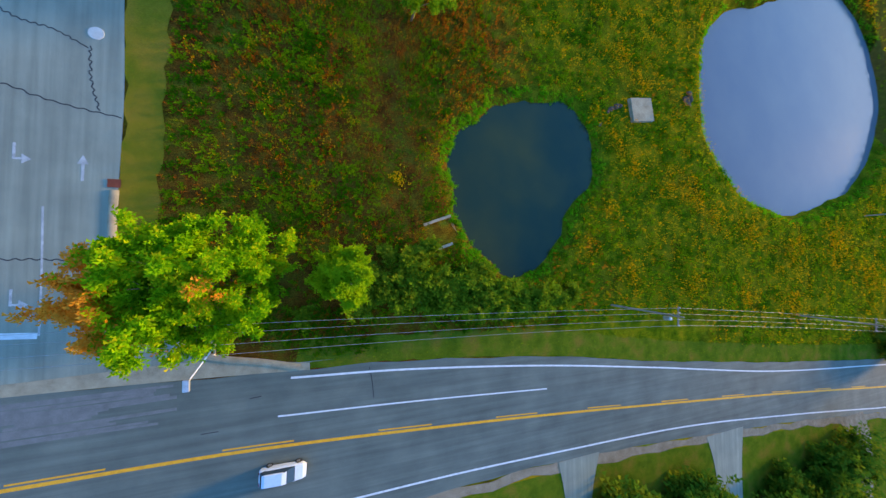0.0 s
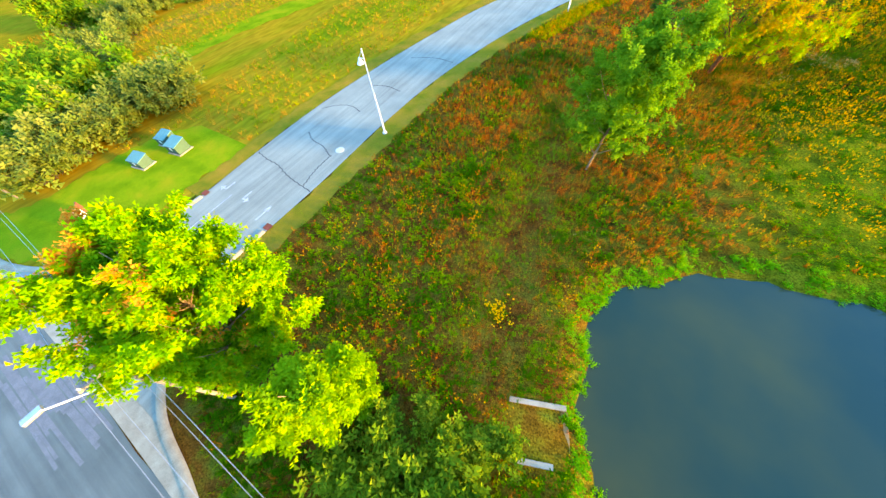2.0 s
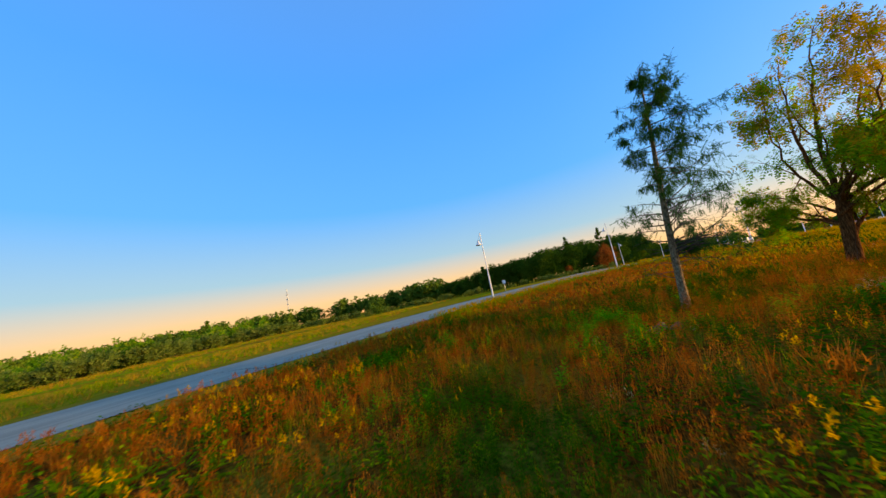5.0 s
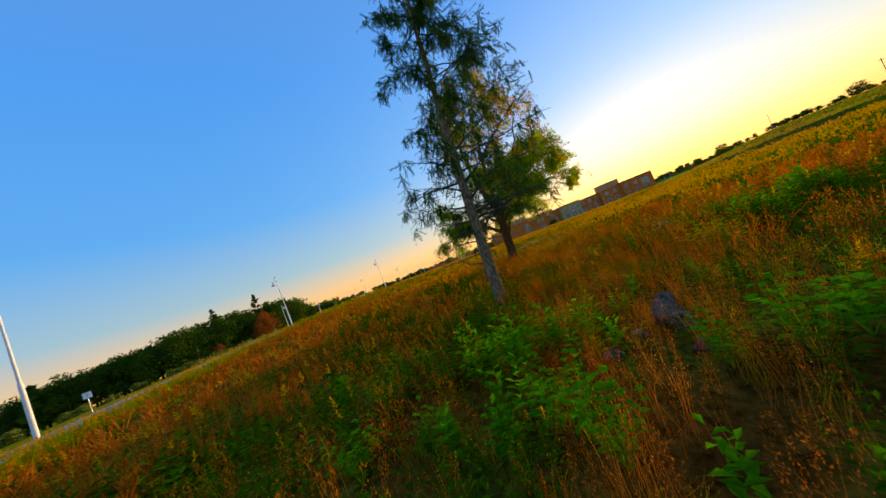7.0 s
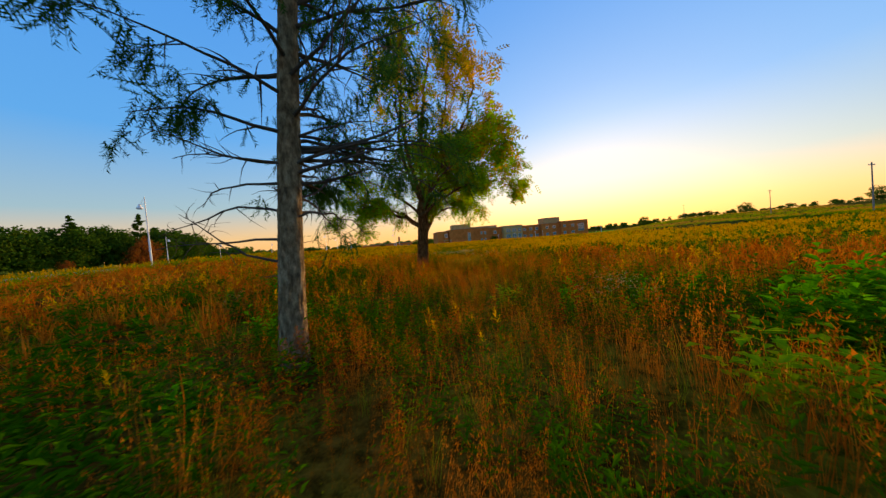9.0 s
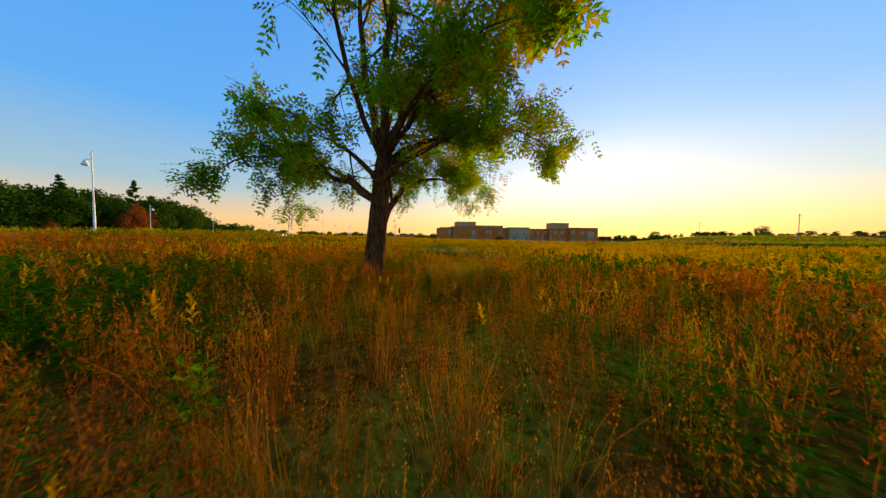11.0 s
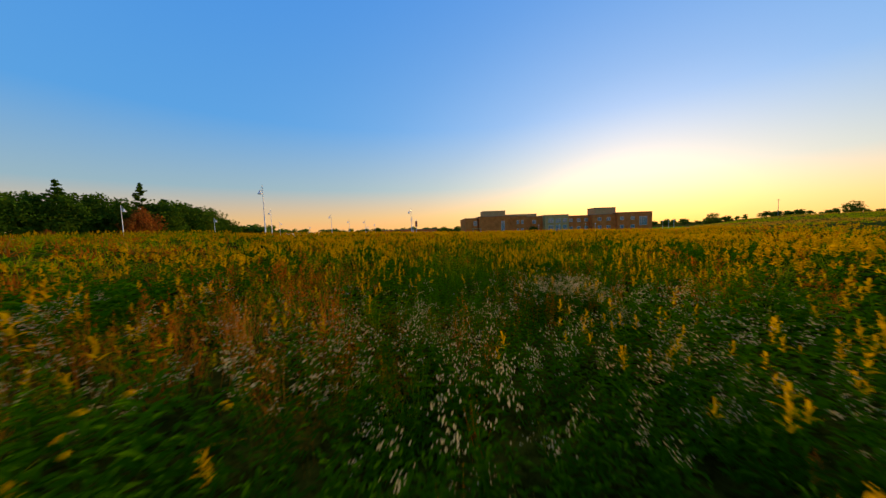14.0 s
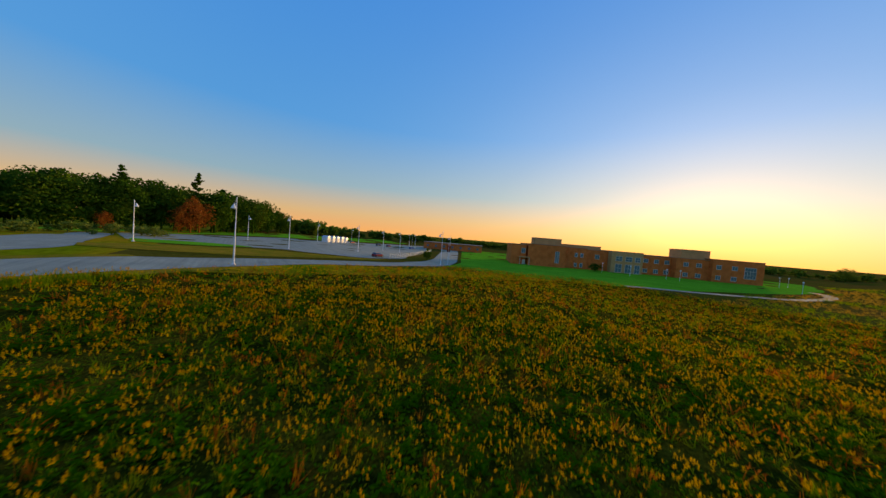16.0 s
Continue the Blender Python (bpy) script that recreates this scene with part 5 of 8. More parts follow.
def round_trunk(points, radii, sides=56, ridge=0.05, seed=3, flare=0.35, rows=110, furrows=0):
    """A trunk with interlaced bark ridges and a flaring foot."""
    P, R = np.array(points, float), np.array(radii, float)
    t, tt = np.linspace(0, 1, len(P)), np.linspace(0, 1, rows)
    C = np.stack([np.interp(tt, t, P[:, k]) for k in range(3)], 1)
    r = np.interp(tt, t, R)
    h = C[:, 2] - C[0, 2]
    ang = np.linspace(0, 2 * math.pi, sides, endpoint=False)
    V = np.zeros((len(C), sides, 3))
    for j, a in enumerate(ang):
        for i in range(len(C)):
            q = Vector((math.cos(a) * 2.2, math.sin(a) * 2.2, h[i] * 0.5 + seed))
            wob = noise.noise(Vector((q.x * 1.5, q.y * 1.5, h[i] * 4.5 + seed)))
            k = 1 + 0.06 * noise.noise(q) + ridge * 0.8 * noise.noise(Vector((q.x * 8, q.y * 8, h[i] * 9)))
            if furrows:
                f1 = abs(math.sin(a * furrows / 2 + 2.6 * wob + 0.9 * math.sin(h[i] * 7 + 3 * wob)))
                f2 = abs(math.sin(a * furrows * 0.37 - 2.2 * wob - h[i] * 1.3))
                k += ridge * (min(1.0, f1 * 1.5) * (0.55 + 0.45 * min(1.0, 1.6 * f2)) - 0.6)
            else:
                k += ridge * 1.1 * noise.noise(Vector((q.x * 3.1, q.y * 3.1, h[i] * 1.2)))
            k += flare * math.exp(-h[i] / 0.45) * (0.65 + 0.35 * math.sin(a * 5 + seed))
            V[i, j] = C[i] + np.array([math.cos(a), math.sin(a), 0]) * r[i] * k
    i = np.arange(len(C) * sides).reshape(len(C), sides)
    j = np.roll(i, -1, axis=1)
    return V.reshape(-1, 3), np.stack([i[:-1], j[:-1], j[1:], i[1:]], -1).reshape(-1, 4)


def bough(rng, points, r0, steps=13, wobble=0.06):
    """A limb through given places, a little crooked."""
    P = np.array(points, float)
    u = np.r_[0, np.cumsum(np.linalg.norm(np.diff(P, axis=0), axis=1))]
    s = np.linspace(0, u[-1], steps + 1)
    Q = np.stack([np.interp(s, u, P[:, k]) for k in range(3)], 1)
    Q[1:-1] = 0.25 * Q[:-2] + 0.5 * Q[1:-1] + 0.25 * Q[2:]
    Q[2:] += rng.normal(0, wobble, (steps - 1, 3))
    return Q, r0 * (1 - 0.88 * np.linspace(0, 1, steps + 1) ** 0.8)


def azi(deg, up):
    return np.array([math.cos(radians(deg)), math.sin(radians(deg)), up])


# the walnut: thick ridged trunk, a low arching limb, tall leaders, far-reaching drooping boughs
rng = np.random.default_rng(11)
WX, WY = 17.85, 58.5
trunk = round_trunk([(-0.05, 0, -0.3), (0.12, 0.0, 1.2), (0.26, -0.02, 2.4), (0.35, -0.04, 3.3), (0.42, -0.06, 4.2)], [0.31, 0.285, 0.265, 0.26, 0.17], 132, 0.07, 3, 0.35, 170, 34)


def lean(side, deep, z):
    """Places in the crown, which leans to the south-east."""
    side = side * (1 - 0.38 * max(0.0, min(1.0, (z - 6) / 5)))
    return (0.73 * side + 0.68 * deep, -0.68 * side + 0.73 * deep, z)


TOP = (0.38, -0.05, 3.7)
limbs = [
    bough(rng, [(0.2, 0.0, 1.5), (0.62, 0.05, 2.05), (0.92, 0.06, 2.6), (1.5, 0.08, 3.15), (2.8, 0.2, 3.6), (3.8, 0.35, 3.7), (4.7, 0.5, 3.6)], 0.145, 13, 0.035),
    bough(rng, [(0.8, 0.05, 2.45), (0.74, 0.08, 3.0), (0.86, 0.2, 3.7), (1.2, 0.5, 4.6)], 0.06, 6, 0.02),
    bough(rng, [(0.1, 0.1, 3.2), (1.4, 1.2, 4.2), (3.0, 2.5, 4.3), (4.4, 3.5, 3.6), (5.2, 4.0, 2.9)], 0.09),
    bough(rng, [TOP, (2.0, 1.0, 5.2), (5.0, 2.4, 6.2), (8.6, 4.2, 6.0), (9.9, 4.8, 5.6), (10.5, 5.1, 5.0)], 0.12),
    bough(rng, [(0.1, -0.1, 3.3), (2.0, -0.6, 4.8), (4.6, -1.5, 5.7), (7.0, -2.5, 5.0)], 0.11),
    bough(rng, [(0.08, -0.1, 3.0), (1.2, -1.4, 4.2), (2.7, -2.8, 4.9), (3.9, -3.9, 4.3)], 0.11),
    bough(rng, [(0.05, 0.1, 2.5), (-0.6, 0.7, 3.0), (-1.6, 1.5, 3.6), (-2.6, 2.3, 3.7), (-3.4, 2.9, 3.0)], 0.105),
    bough(rng, [TOP, lean(-0.3, 0.3, 6.0), lean(-0.6, 0.8, 9.0), lean(-0.4, 1.0, 12.0), lean(0, 1.0, 13.4)], 0.15),
    bough(rng, [TOP, lean(0.4, -0.1, 6.5), lean(1.2, -0.2, 9.5), lean(2.2, 0, 12.0), lean(3.0, 0.2, 14.0)], 0.165),
    bough(rng, [TOP, lean(0.8, 0.6, 5.8), lean(2.4, 1.0, 8.4), lean(4.0, 1.2, 11.0), lean(4.8, 1.4, 12.8)], 0.12),
    bough(rng, [TOP, lean(1.4, -0.6, 5.6), lean(3.2, -1.2, 7.6), lean(4.7, -1.4, 9.6), lean(5.4, -1.4, 11.2)], 0.12),
    bough(rng, [TOP, lean(-0.5, -0.6, 5.2), lean(-0.9, -1.6, 7.4), lean(-0.8, -2.2, 9.5), lean(-0.4, -2.4, 11.2)], 0.10),
    bough(rng, [TOP, lean(0.3, 1.6, 5.2), lean(0.8, 3.4, 7.0), lean(1.4, 4.6, 8.6)], 0.10),
    bough(rng, [(0.1, 0.0, 3.2), lean(-1.2, 0.3, 4.4), lean(-2.6, 0.6, 5.2), lean(-3.4, 0.8, 5.2)], 0.09),
    bough(rng, [TOP, lean(1.2, -1.6, 4.8), lean(2.6, -3.0, 5.8), lean(3.6, -4.0, 5.5)], 0.085),
    bough(rng, [TOP, lean(1.8, 0.2, 6.0), lean(3.8, 0.3, 7.2), lean(5.2, 0.2, 7.2)], 0.08),
    bough(rng, [TOP, lean(2.2, 1.6, 6.6), lean(4.2, 2.6, 8.0), lean(5.3, 3.0, 8.0)], 0.08),
    bough(rng, [TOP, (3.0, 0.2, 5.2), (5.4, 0.5, 5.4), (6.8, 0.6, 5.2), (7.4, 0.6, 4.7)], 0.08),
    bough(rng, [(0.0, 0.1, 2.6), (-0.3, 1.6, 3.6), (-0.5, 3.4, 3.8), (-0.6, 4.6, 3.0), (-0.6, 5.0, 2.4)], 0.08),
]
subs = branching(rng, limbs, 11, 0.30, 0.55, 0.30, start=0.22)
subs += branching(rng, limbs[:1] + limbs[2:4], 10, 0.36, 0.5, 0.45, start=0.3)
twigs = branching(rng, subs, 6, 0.55, 0.6, 0.75, start=0.2)


def clear_way(p, reach):
    """Outside the gap between the boughs on the tree's north-east side."""
    a, b = np.array([3.2, 0.4, 1.9]), np.array([11.0, 6.4, 1.5])
    u = np.clip(((p - a) @ (b - a)) / ((b - a) @ (b - a)), 0, 1)
    return np.linalg.norm(p - a - u[:, None] * (b - a), axis=1) > reach


def yellowing(pos, rng):
    """The top and the sunny side of the crown have turned yellow."""
    side = 0.73 * pos[:, 0] - 0.68 * pos[:, 1]
    share = 0.20 + 0.40 * step(-0.5, 4.0, side) * step(4.5, 7.0, pos[:, 2]) + 0.36 * step(6.0, 10.5, pos[:, 2])
    return (rng.random(len(pos)) < share).astype(int)




def bare_fork(p):
    """The inner part of the low north-east bough carries no leaves."""
    return (p[:, 0] > 1.0) & (p[:, 0] < 4.1) & (p[:, 1] > 0.9) & (p[:, 1] < 5.5) & (p[:, 2] < 6.5)


subs = [s for s in subs if clear_way(s[0], 2.0).all() and bare_fork(s[0]).mean() < 0.6]
twigs = [s for s in twigs if clear_way(s[0], 2.0).all() and not bare_fork(s[0]).any()]
lp, ld = leaf_points(rng, twigs, 10, 0.10, 0.1, 0.75)
lp2, ld2 = leaf_points(rng, subs, 6, 0.10, 0.35, 0.6)
lp3, ld3 = leaf_points(rng, [q for q in twigs if q[0][-1, 2] < 4.6 and q[0][-1, 0] > 2.5], 4, 0.14, 0.1, 0.8)
lp, ld = np.r_[lp, lp2, lp3], np.r_[ld, ld2, ld3]
gap = np.array([noise.noise(Vector(q) * 0.7) for q in lp])
bunch = np.array([noise.noise(Vector(q) * 1.25 + Vector((7, 3, 1))) for q in lp])
keep = (lp[:, 2] > 2.1) & (np.hypot(lp[:, 0], lp[:, 1]) > 0.8) & (gap > -0.32) & ~bare_fork(lp) & (bunch > np.interp(lp[:, 2], [3.4, 6.5], [-0.45, -0.26])) & clear_way(lp, 2.1)
tree_from("walnut_tree", (WX, WY, land_at(WX, WY)), limbs + subs + twigs, lp[keep], ld[keep], PINNATE, np.where(lp[keep][:, 2] > 5, 1.32, 0.9), M_BARK, [M_LEAF_WALNUT, M_LEAF_GOLDEN],
          "tall walnut tree with ridged brown trunk, yellowing leaves", 5, trunk=trunk, crown_split=yellowing)

# a bare vine climbing the walnut's trunk
turn, rise = (250, 257, 262, 270, 280, 291, 296, 292, 287, 289, 294), (0.0, 0.6, 1.15, 1.42, 1.62, 1.84, 2.05, 2.3, 2.6, 2.95, 3.4)
stem = []
for z in np.linspace(0.0, 3.4, 46):
    a = radians(np.interp(z, rise, turn) + 3 * math.sin(z * 9))
    r = np.interp(z, [0, 0.3, 1.2, 2.4, 3.4], [0.40, 0.335, 0.298, 0.278, 0.268])
    stem.append((np.interp(z, [0, 1.2, 2.4, 3.3], [-0.02, 0.12, 0.26, 0.35]) + r * math.cos(a), np.interp(z, [0, 1.2, 2.4, 3.3], [0, 0, -0.02, -0.04]) + r * math.sin(a), z))
vine = empty("climbing_vine", (WX, WY, land_at(WX, WY)), "thin bare brown vine climbing the ridged walnut trunk", "vine")
put("stem", mesh_np("stem", *tubes([(np.array(stem), np.linspace(0.013, 0.007, 46))], 6), M_VINE, smooth=True), vine)

# the spruce: sparse, leaning a little, dead low branches
rng = np.random.default_rng(23)
SX, SY = 7.88, 51.95
trunk = round_trunk([(0, 0, -0.3), (0.12, -0.06, 2), (0.32, -0.15, 5), (0.7, -0.32, 9), (0.95, -0.44, 12), (1.05, -0.48, 13.3)], [0.19, 0.16, 0.135, 0.085, 0.042, 0.013], 72, 0.08, 8, 0.45, 190, 15)
live, dead = [], []
for k in range(58):
    z = 3.3 + 9.7 * (k / 58) ** 0.95
    cx_, cy_ = np.interp(z, [0, 5, 9, 13.3], [0, 0.32, 0.7, 1.05]), np.interp(z, [0, 5, 9, 13.3], [0, -0.15, -0.32, -0.48])
    ln = np.interp(z, [2.9, 5, 8, 11, 13.3], [2.4, 3.1, 2.7, 1.9, 0.6]) * rng.uniform(0.55, 1.15)
    spin = k * 137.5 + rng.uniform(-30, 30)
    if rng.random() < 0.35:
        spin = -26 + 0.55 * ((spin + 26 + 180) % 360 - 180)
    ln *= 1 - 0.25 * max(0.0, math.cos(radians(spin + 125)))
    live.append(limb(rng, (cx_, cy_, z), azi(spin, rng.uniform(-0.05, 0.5)), ln * (1 + 0.22 * math.cos(radians(spin + 26))), 0.012 + 0.011 * ln, 8, sag=0.25, curl=0.09))
for k in range(5):
    z = 3.2 + 0.55 * k
    live.append(limb(rng, (0.05 * z, -0.03 * z, z), azi(-14 + 62 * math.sin(k * 2.4), rng.uniform(0.05, 0.55)), rng.uniform(2.6, 4.2), 0.04, 9, sag=0.4, curl=0.1))
for k in range(6):
    z = 2.85 + 0.13 * k
    live.append(limb(rng, (0.05 * z, -0.03 * z, z), azi(-62 + 15 * k + rng.uniform(-8, 8), rng.uniform(0.1, 0.35)), rng.uniform(1.9, 2.9), 0.035, 8, sag=0.4, curl=0.1))
for k in range(4):
    z = 2.7 + 0.22 * k
    live.append(limb(rng, (0.05 * z, -0.03 * z, z), azi(16 + 18 * k + rng.uniform(-6, 6), rng.uniform(0.1, 0.4)), rng.uniform(1.8, 2.6), 0.035, 8, sag=0.2, curl=0.1))
for z, a in ((2.55, 42), (2.7, 56), (2.85, 30)):
    live.append(limb(rng, (0.05 * z, -0.03 * z, z), azi(a, rng.uniform(0.02, 0.12)), rng.uniform(2.1, 2.8), 0.03, 8, sag=0.12, curl=0.08))
live.append(limb(rng, (0.45, -0.2, 9.8), azi(-40, 1.6), 3.0, 0.03, 8, curl=0.1))
for z, a, ln in ((1.55, 150, 2.0), (1.75, 20, 1.4), (1.9, 138, 2.3), (2.3, 128, 2.6), (2.5, -25, 1.5), (2.75, 165, 1.8), (2.2, -60, 1.2), (3.1, 120, 2.4), (3.0, 200, 1.7), (1.3, 60, 1.2), (3.4, -40, 2.2), (2.6, 80, 1.6)):
    dead.append(limb(rng, (0.05 * z, -0.025 * z, z), azi(a, 0.15), ln * 0.74, 0.026, 8, sag=0.3, curl=0.16))
dead.append(bough(rng, [(0.1, -0.05, 2.3), (1.0, 0.5, 2.42), (1.9, 1.0, 2.3), (2.8, 1.45, 2.0)], 0.034, 9, 0.04))
dead_twigs = branching(rng, dead, 8, 0.30, 0.55, 0.25, curl=0.2, start=0.3)
side = branching(rng, live, 9, 0.34, 0.45, 0.55, curl=0.1, start=0.18)
hangers = branching(rng, side, 3, 0.5, 0.35, 0.9, start=0.2)
P1, D1 = leaf_points(rng, side, 6, 0.06, 0.05, 0.5)
P2, D2 = leaf_points(rng, hangers, 5, 0.05, 0.1, 0.9)
P3, D3 = leaf_points(rng, live, 12, 0.06, 0.35, 0.35)
lp, ld = np.r_[P1, P2, P3], np.r_[D1, D2, D3]
full = np.array([noise.noise(Vector(q) * 1.9) for q in lp]) > np.interp(lp[:, 2], [5.0, 7.5], [0.15, -0.16])
lp, ld = lp[full], ld[full]
spruce = empty("spruce_tree", (SX, SY, land_at(SX, SY)), "sparse leaning spruce with dead lower branches", "tree")
spruce.scale = (1, 1, 0.95)
put("trunk", mesh_np("trunk", *trunk, M_BARK_GREY, smooth=True), spruce)
put("branching", mesh_np("branching", *tubes(live + side, 4), M_TWIG, smooth=True), spruce)
for k, one in enumerate(dead):
    put("dead_branch", mesh_np("dead_branch", *tubes([one] + dead_twigs[k * 8:k * 8 + 8], 6), M_TWIG, smooth=True), spruce, "bare grey dead branch")
V, F, base = [], [], 0
for s in range(3):
    sel = np.arange(len(lp)) % 3 == s
    v, f = place(*SPRAYS[s], lp[sel], aim(ld[sel], rng), rng.uniform(0.5, 0.98, sel.sum()))
    V.append(v), F.append(f + base)
    base += len(v)
put("needles", mesh_np("needles", np.concatenate(V), np.concatenate(F), M_NEEDLE), spruce)


def leaf_tree(name, x, y, tall, wide, r0, seed, mats, label, clear=0.25, leaf=1.0, per=7, stems=1, split=None, n_limb=14, n_sub=6, n_twig=4, extra=()):
    """A broad-leaved tree with a leading stem and rising limbs."""
    rng = np.random.default_rng(seed)
    paths = []
    for s in range(stems):
        lead = limb(rng, (rng.normal(0, 0.12) * (stems > 1), rng.normal(0, 0.12) * (stems > 1), -0.3), azi(rng.uniform(0, 360), 7 if stems == 1 else 2.6), tall * 0.95, r0, 12, curl=0.05, rise=0.5)
        paths.append(lead)
    limbs = list(extra)
    for k in range(n_limb):
        pts, rad = paths[k % stems]
        u = clear + (0.92 - clear) * (k + rng.random()) / n_limb
        i = int(u * (len(pts) - 1))
        width = wide * math.sin(math.pi * min(0.97, 0.22 + 0.72 * (u - clear) / (1 - clear))) ** 0.8
        limbs.append(limb(rng, pts[i], azi(k * 137.5 + rng.uniform(-25, 25), 0.75), width * rng.uniform(0.75, 1.15), rad[i] * 0.5, 8, curl=0.11, rise=0.5))
    subs = branching(rng, limbs, n_sub, 0.45, 0.5, 0.0, start=0.25, rise=0.2)
    twigs = branching(rng, subs, n_twig, 0.5, 0.55, 0.15, start=0.2)
    P1, D1 = leaf_points(rng, twigs, per, 0.14, 0.15, 0.25)
    P2, D2 = leaf_points(rng, subs, per, 0.16, 0.3, 0.25)
    P3, D3 = leaf_points(rng, paths, 40, 0.35, 0.75, 0.0)
    return tree_from(name, (x, y, land_at(x, y)), paths + limbs + subs, np.r_[P1, P2, P3], np.r_[D1, D2, D3], SPRIG_FEW, leaf, M_BARK_GREY, mats, label, seed, 6, crown_split=split)


def orange_side(pos, rng):
    w = (-pos[:, 0] - 3.9 - 0.5 * np.maximum(0, pos[:, 1] - 0.5) + rng.normal(0, 0.4, len(pos)) > 0) | ((np.hypot(pos[:, 0] - 1.6, pos[:, 1] + 0.2) < 1.1) & (pos[:, 2] > 4) & (rng.random(len(pos)) < 0.35))
    return w.astype(int)


leaf_tree("maple_tree", -10.6, -2.0, 14.0, 6.4, 0.24, 31, [M_LEAF_MAPLE, M_LEAF_ORANGE], "broad green maple with one orange bough", 0.14, 1.35, 25, 1, orange_side, 36, 7, 4, [bough(np.random.default_rng(3 + k), [(0, 0, 2.0), (0.3 * x, 0.2 * y, 3.6), (0.65 * x, 0.6 * y, 0.9 * z), (x, y, z)], 0.08, 10) for k, (x, y, z) in enumerate(((-6.6, -1.9, 7.6), (-6.3, -0.7, 8.2), (-6.0, -2.9, 7.2), (-7.0, -1.4, 7.0), (-5.8, 0.9, 8.4), (-6.2, -2.2, 8.8), (-7.2, -2.3, 6.4), (-6.4, 0.2, 7.4)))])
leaf_tree("lime_tree", -0.9, -1.2, 12.0, 3.0, 0.16, 37, M_LEAF_LIME, "slender lime-green tree beside the maple", 0.14, 1.2, 24, 1, None, 26, 7, 4)
leaf_tree("locust_tree", 7.6, 31.0, 16.0, 4.9, 0.17, 41, M_LEAF_GREEN, "fresh green young tree in russet grass", 0.2, 1.15, 13, 1, None, 34, 7, 4)


# ---- shrubs: built once each way, then copied ----
def shrub(name, mat, seed, tall, wide, leaf, label, n=16):
    rng = np.random.default_rng(seed)
    stems = []
    for k in range(n):
        a, lean = rng.uniform(0, 360), rng.uniform(0.25, 1.1)
        stems.append(limb(rng, (rng.normal(0, 0.18), rng.normal(0, 0.18), -0.15), azi(a, 1.0 / lean), tall * rng.uniform(0.7, 1.05) * (1 + 0.25 * lean), 0.035, 5, sag=0.15, curl=0.10, rise=0.35))
    for pts, _ in stems:
        pts[:, :2] *= wide / (0.62 * tall)
    side = branching(rng, stems, 4, 0.42, 0.5, 0.0, start=0.25, rise=0.2)
    P1, D1 = leaf_points(rng, side, 6, 0.16, 0.1, 0.1)
    P2, D2 = leaf_points(rng, stems, 7, 0.18, 0.3, 0.0)
    return tree_from(name, (0, 0, 0), stems, np.r_[P1, P2], np.r_[D1, D2], SPRIG_FEW, leaf, M_TWIG, mat, label, seed, 3)


def shrub_kind(ob, category, group, spots):
    tagged(ob, category=category, group=group)
    rng = np.random.default_rng(len(spots))
    for k, (x, y, s) in enumerate(spots):
        m = Matrix.Translation((x, y, land_at(x, y))) @ Matrix.Rotation(rng.uniform(0, 6.28), 4, "Z")
        if k == 0:
            ob.matrix_basis = m
            ob.scale = (s, s, s)
        else:
            q = copy_thing(ob, m)
            q.matrix_basis = m @ Matrix.Diagonal((s, s, s * rng.uniform(0.85, 1.15), 1))


THICKET = [(16.2, -4.0, 1.2), (13.5, -3.2, 1.1), (19.0, -4.8, 1.1), (11.0, -3.6, 1.0), (22.0, -5.4, 1.0), (8.6, -4.4, 0.9), (25.5, -5.6, 1.0), (28.5, -5.8, 0.9), (5.5, -4.6, 0.9), (14.8, -6.2, 1.0), (18.0, -7.0, 0.8), (2.0, -5.2, 0.8), (10.4, -6.0, 0.8), (31.5, -5.0, 0.7), (22.8, -8.0, 0.6), (16.8, -1.5, 0.8), (6.2, -1.8, 0.7), (8.4, 0.4, 0.7), (4.4, 0.8, 0.6), (2.2, -1.4, 0.7), (6.5, -3.4, 1.0), (9.8, -2.2, 1.1), (12.2, -5.0, 1.1), (3.6, -3.0, 0.9), (0.2, -4.2, 0.9), (7.4, -0.6, 0.8), (9.6, 1.6, 0.7), (20.4, -6.2, 1.0), (24, -7.2, 0.9), (-4.6, -6.4, 0.6)]
shrub_kind(shrub("thicket_shrub", M_SHRUB, 51, 2.6, 2.0, 2.0, "dense yellow-green shrub south of the pond"), "shrub", "thicket by the pond", THICKET)
rw = np.random.default_rng(61)
WILLOWS = [(-58.5 - rw.uniform(0, 9), rw.uniform(-2, 23), rw.uniform(1.1, 1.75)) for _ in range(22)]
for x, y in resample([(-84, 22), (-104, 30), (-120, 44), (-118, 62), (-131, 104), (-122, 140)], 44):
    WILLOWS.append((x - rw.uniform(0, 9), y + rw.normal(0, 3), rw.uniform(1.1, 1.9)))
FIELD_SHRUBS = [(-71 - rw.uniform(0, 34), rw.uniform(-8, 21), rw.uniform(1.4, 2.1)) for _ in range(26)]
FIELD_SHRUBS += [(-132 - rw.uniform(0, 22), rw.uniform(26, 130), rw.uniform(1.6, 2.5)) for _ in range(16)]
shrub_kind(shrub("field_shrub", M_FIELD_SHRUB, 55, 3.0, 2.5, 2.3, "fresh green leafy shrub behind the willows", 13), "shrub", "shrubs behind the willows", FIELD_SHRUBS)
shrub_kind(shrub("willow_shrub", M_WILLOW, 53, 3.0, 2.6, 2.1, "grey-green willow shrub at the field edge", 14), "shrub", "willows at the field edge", WILLOWS)
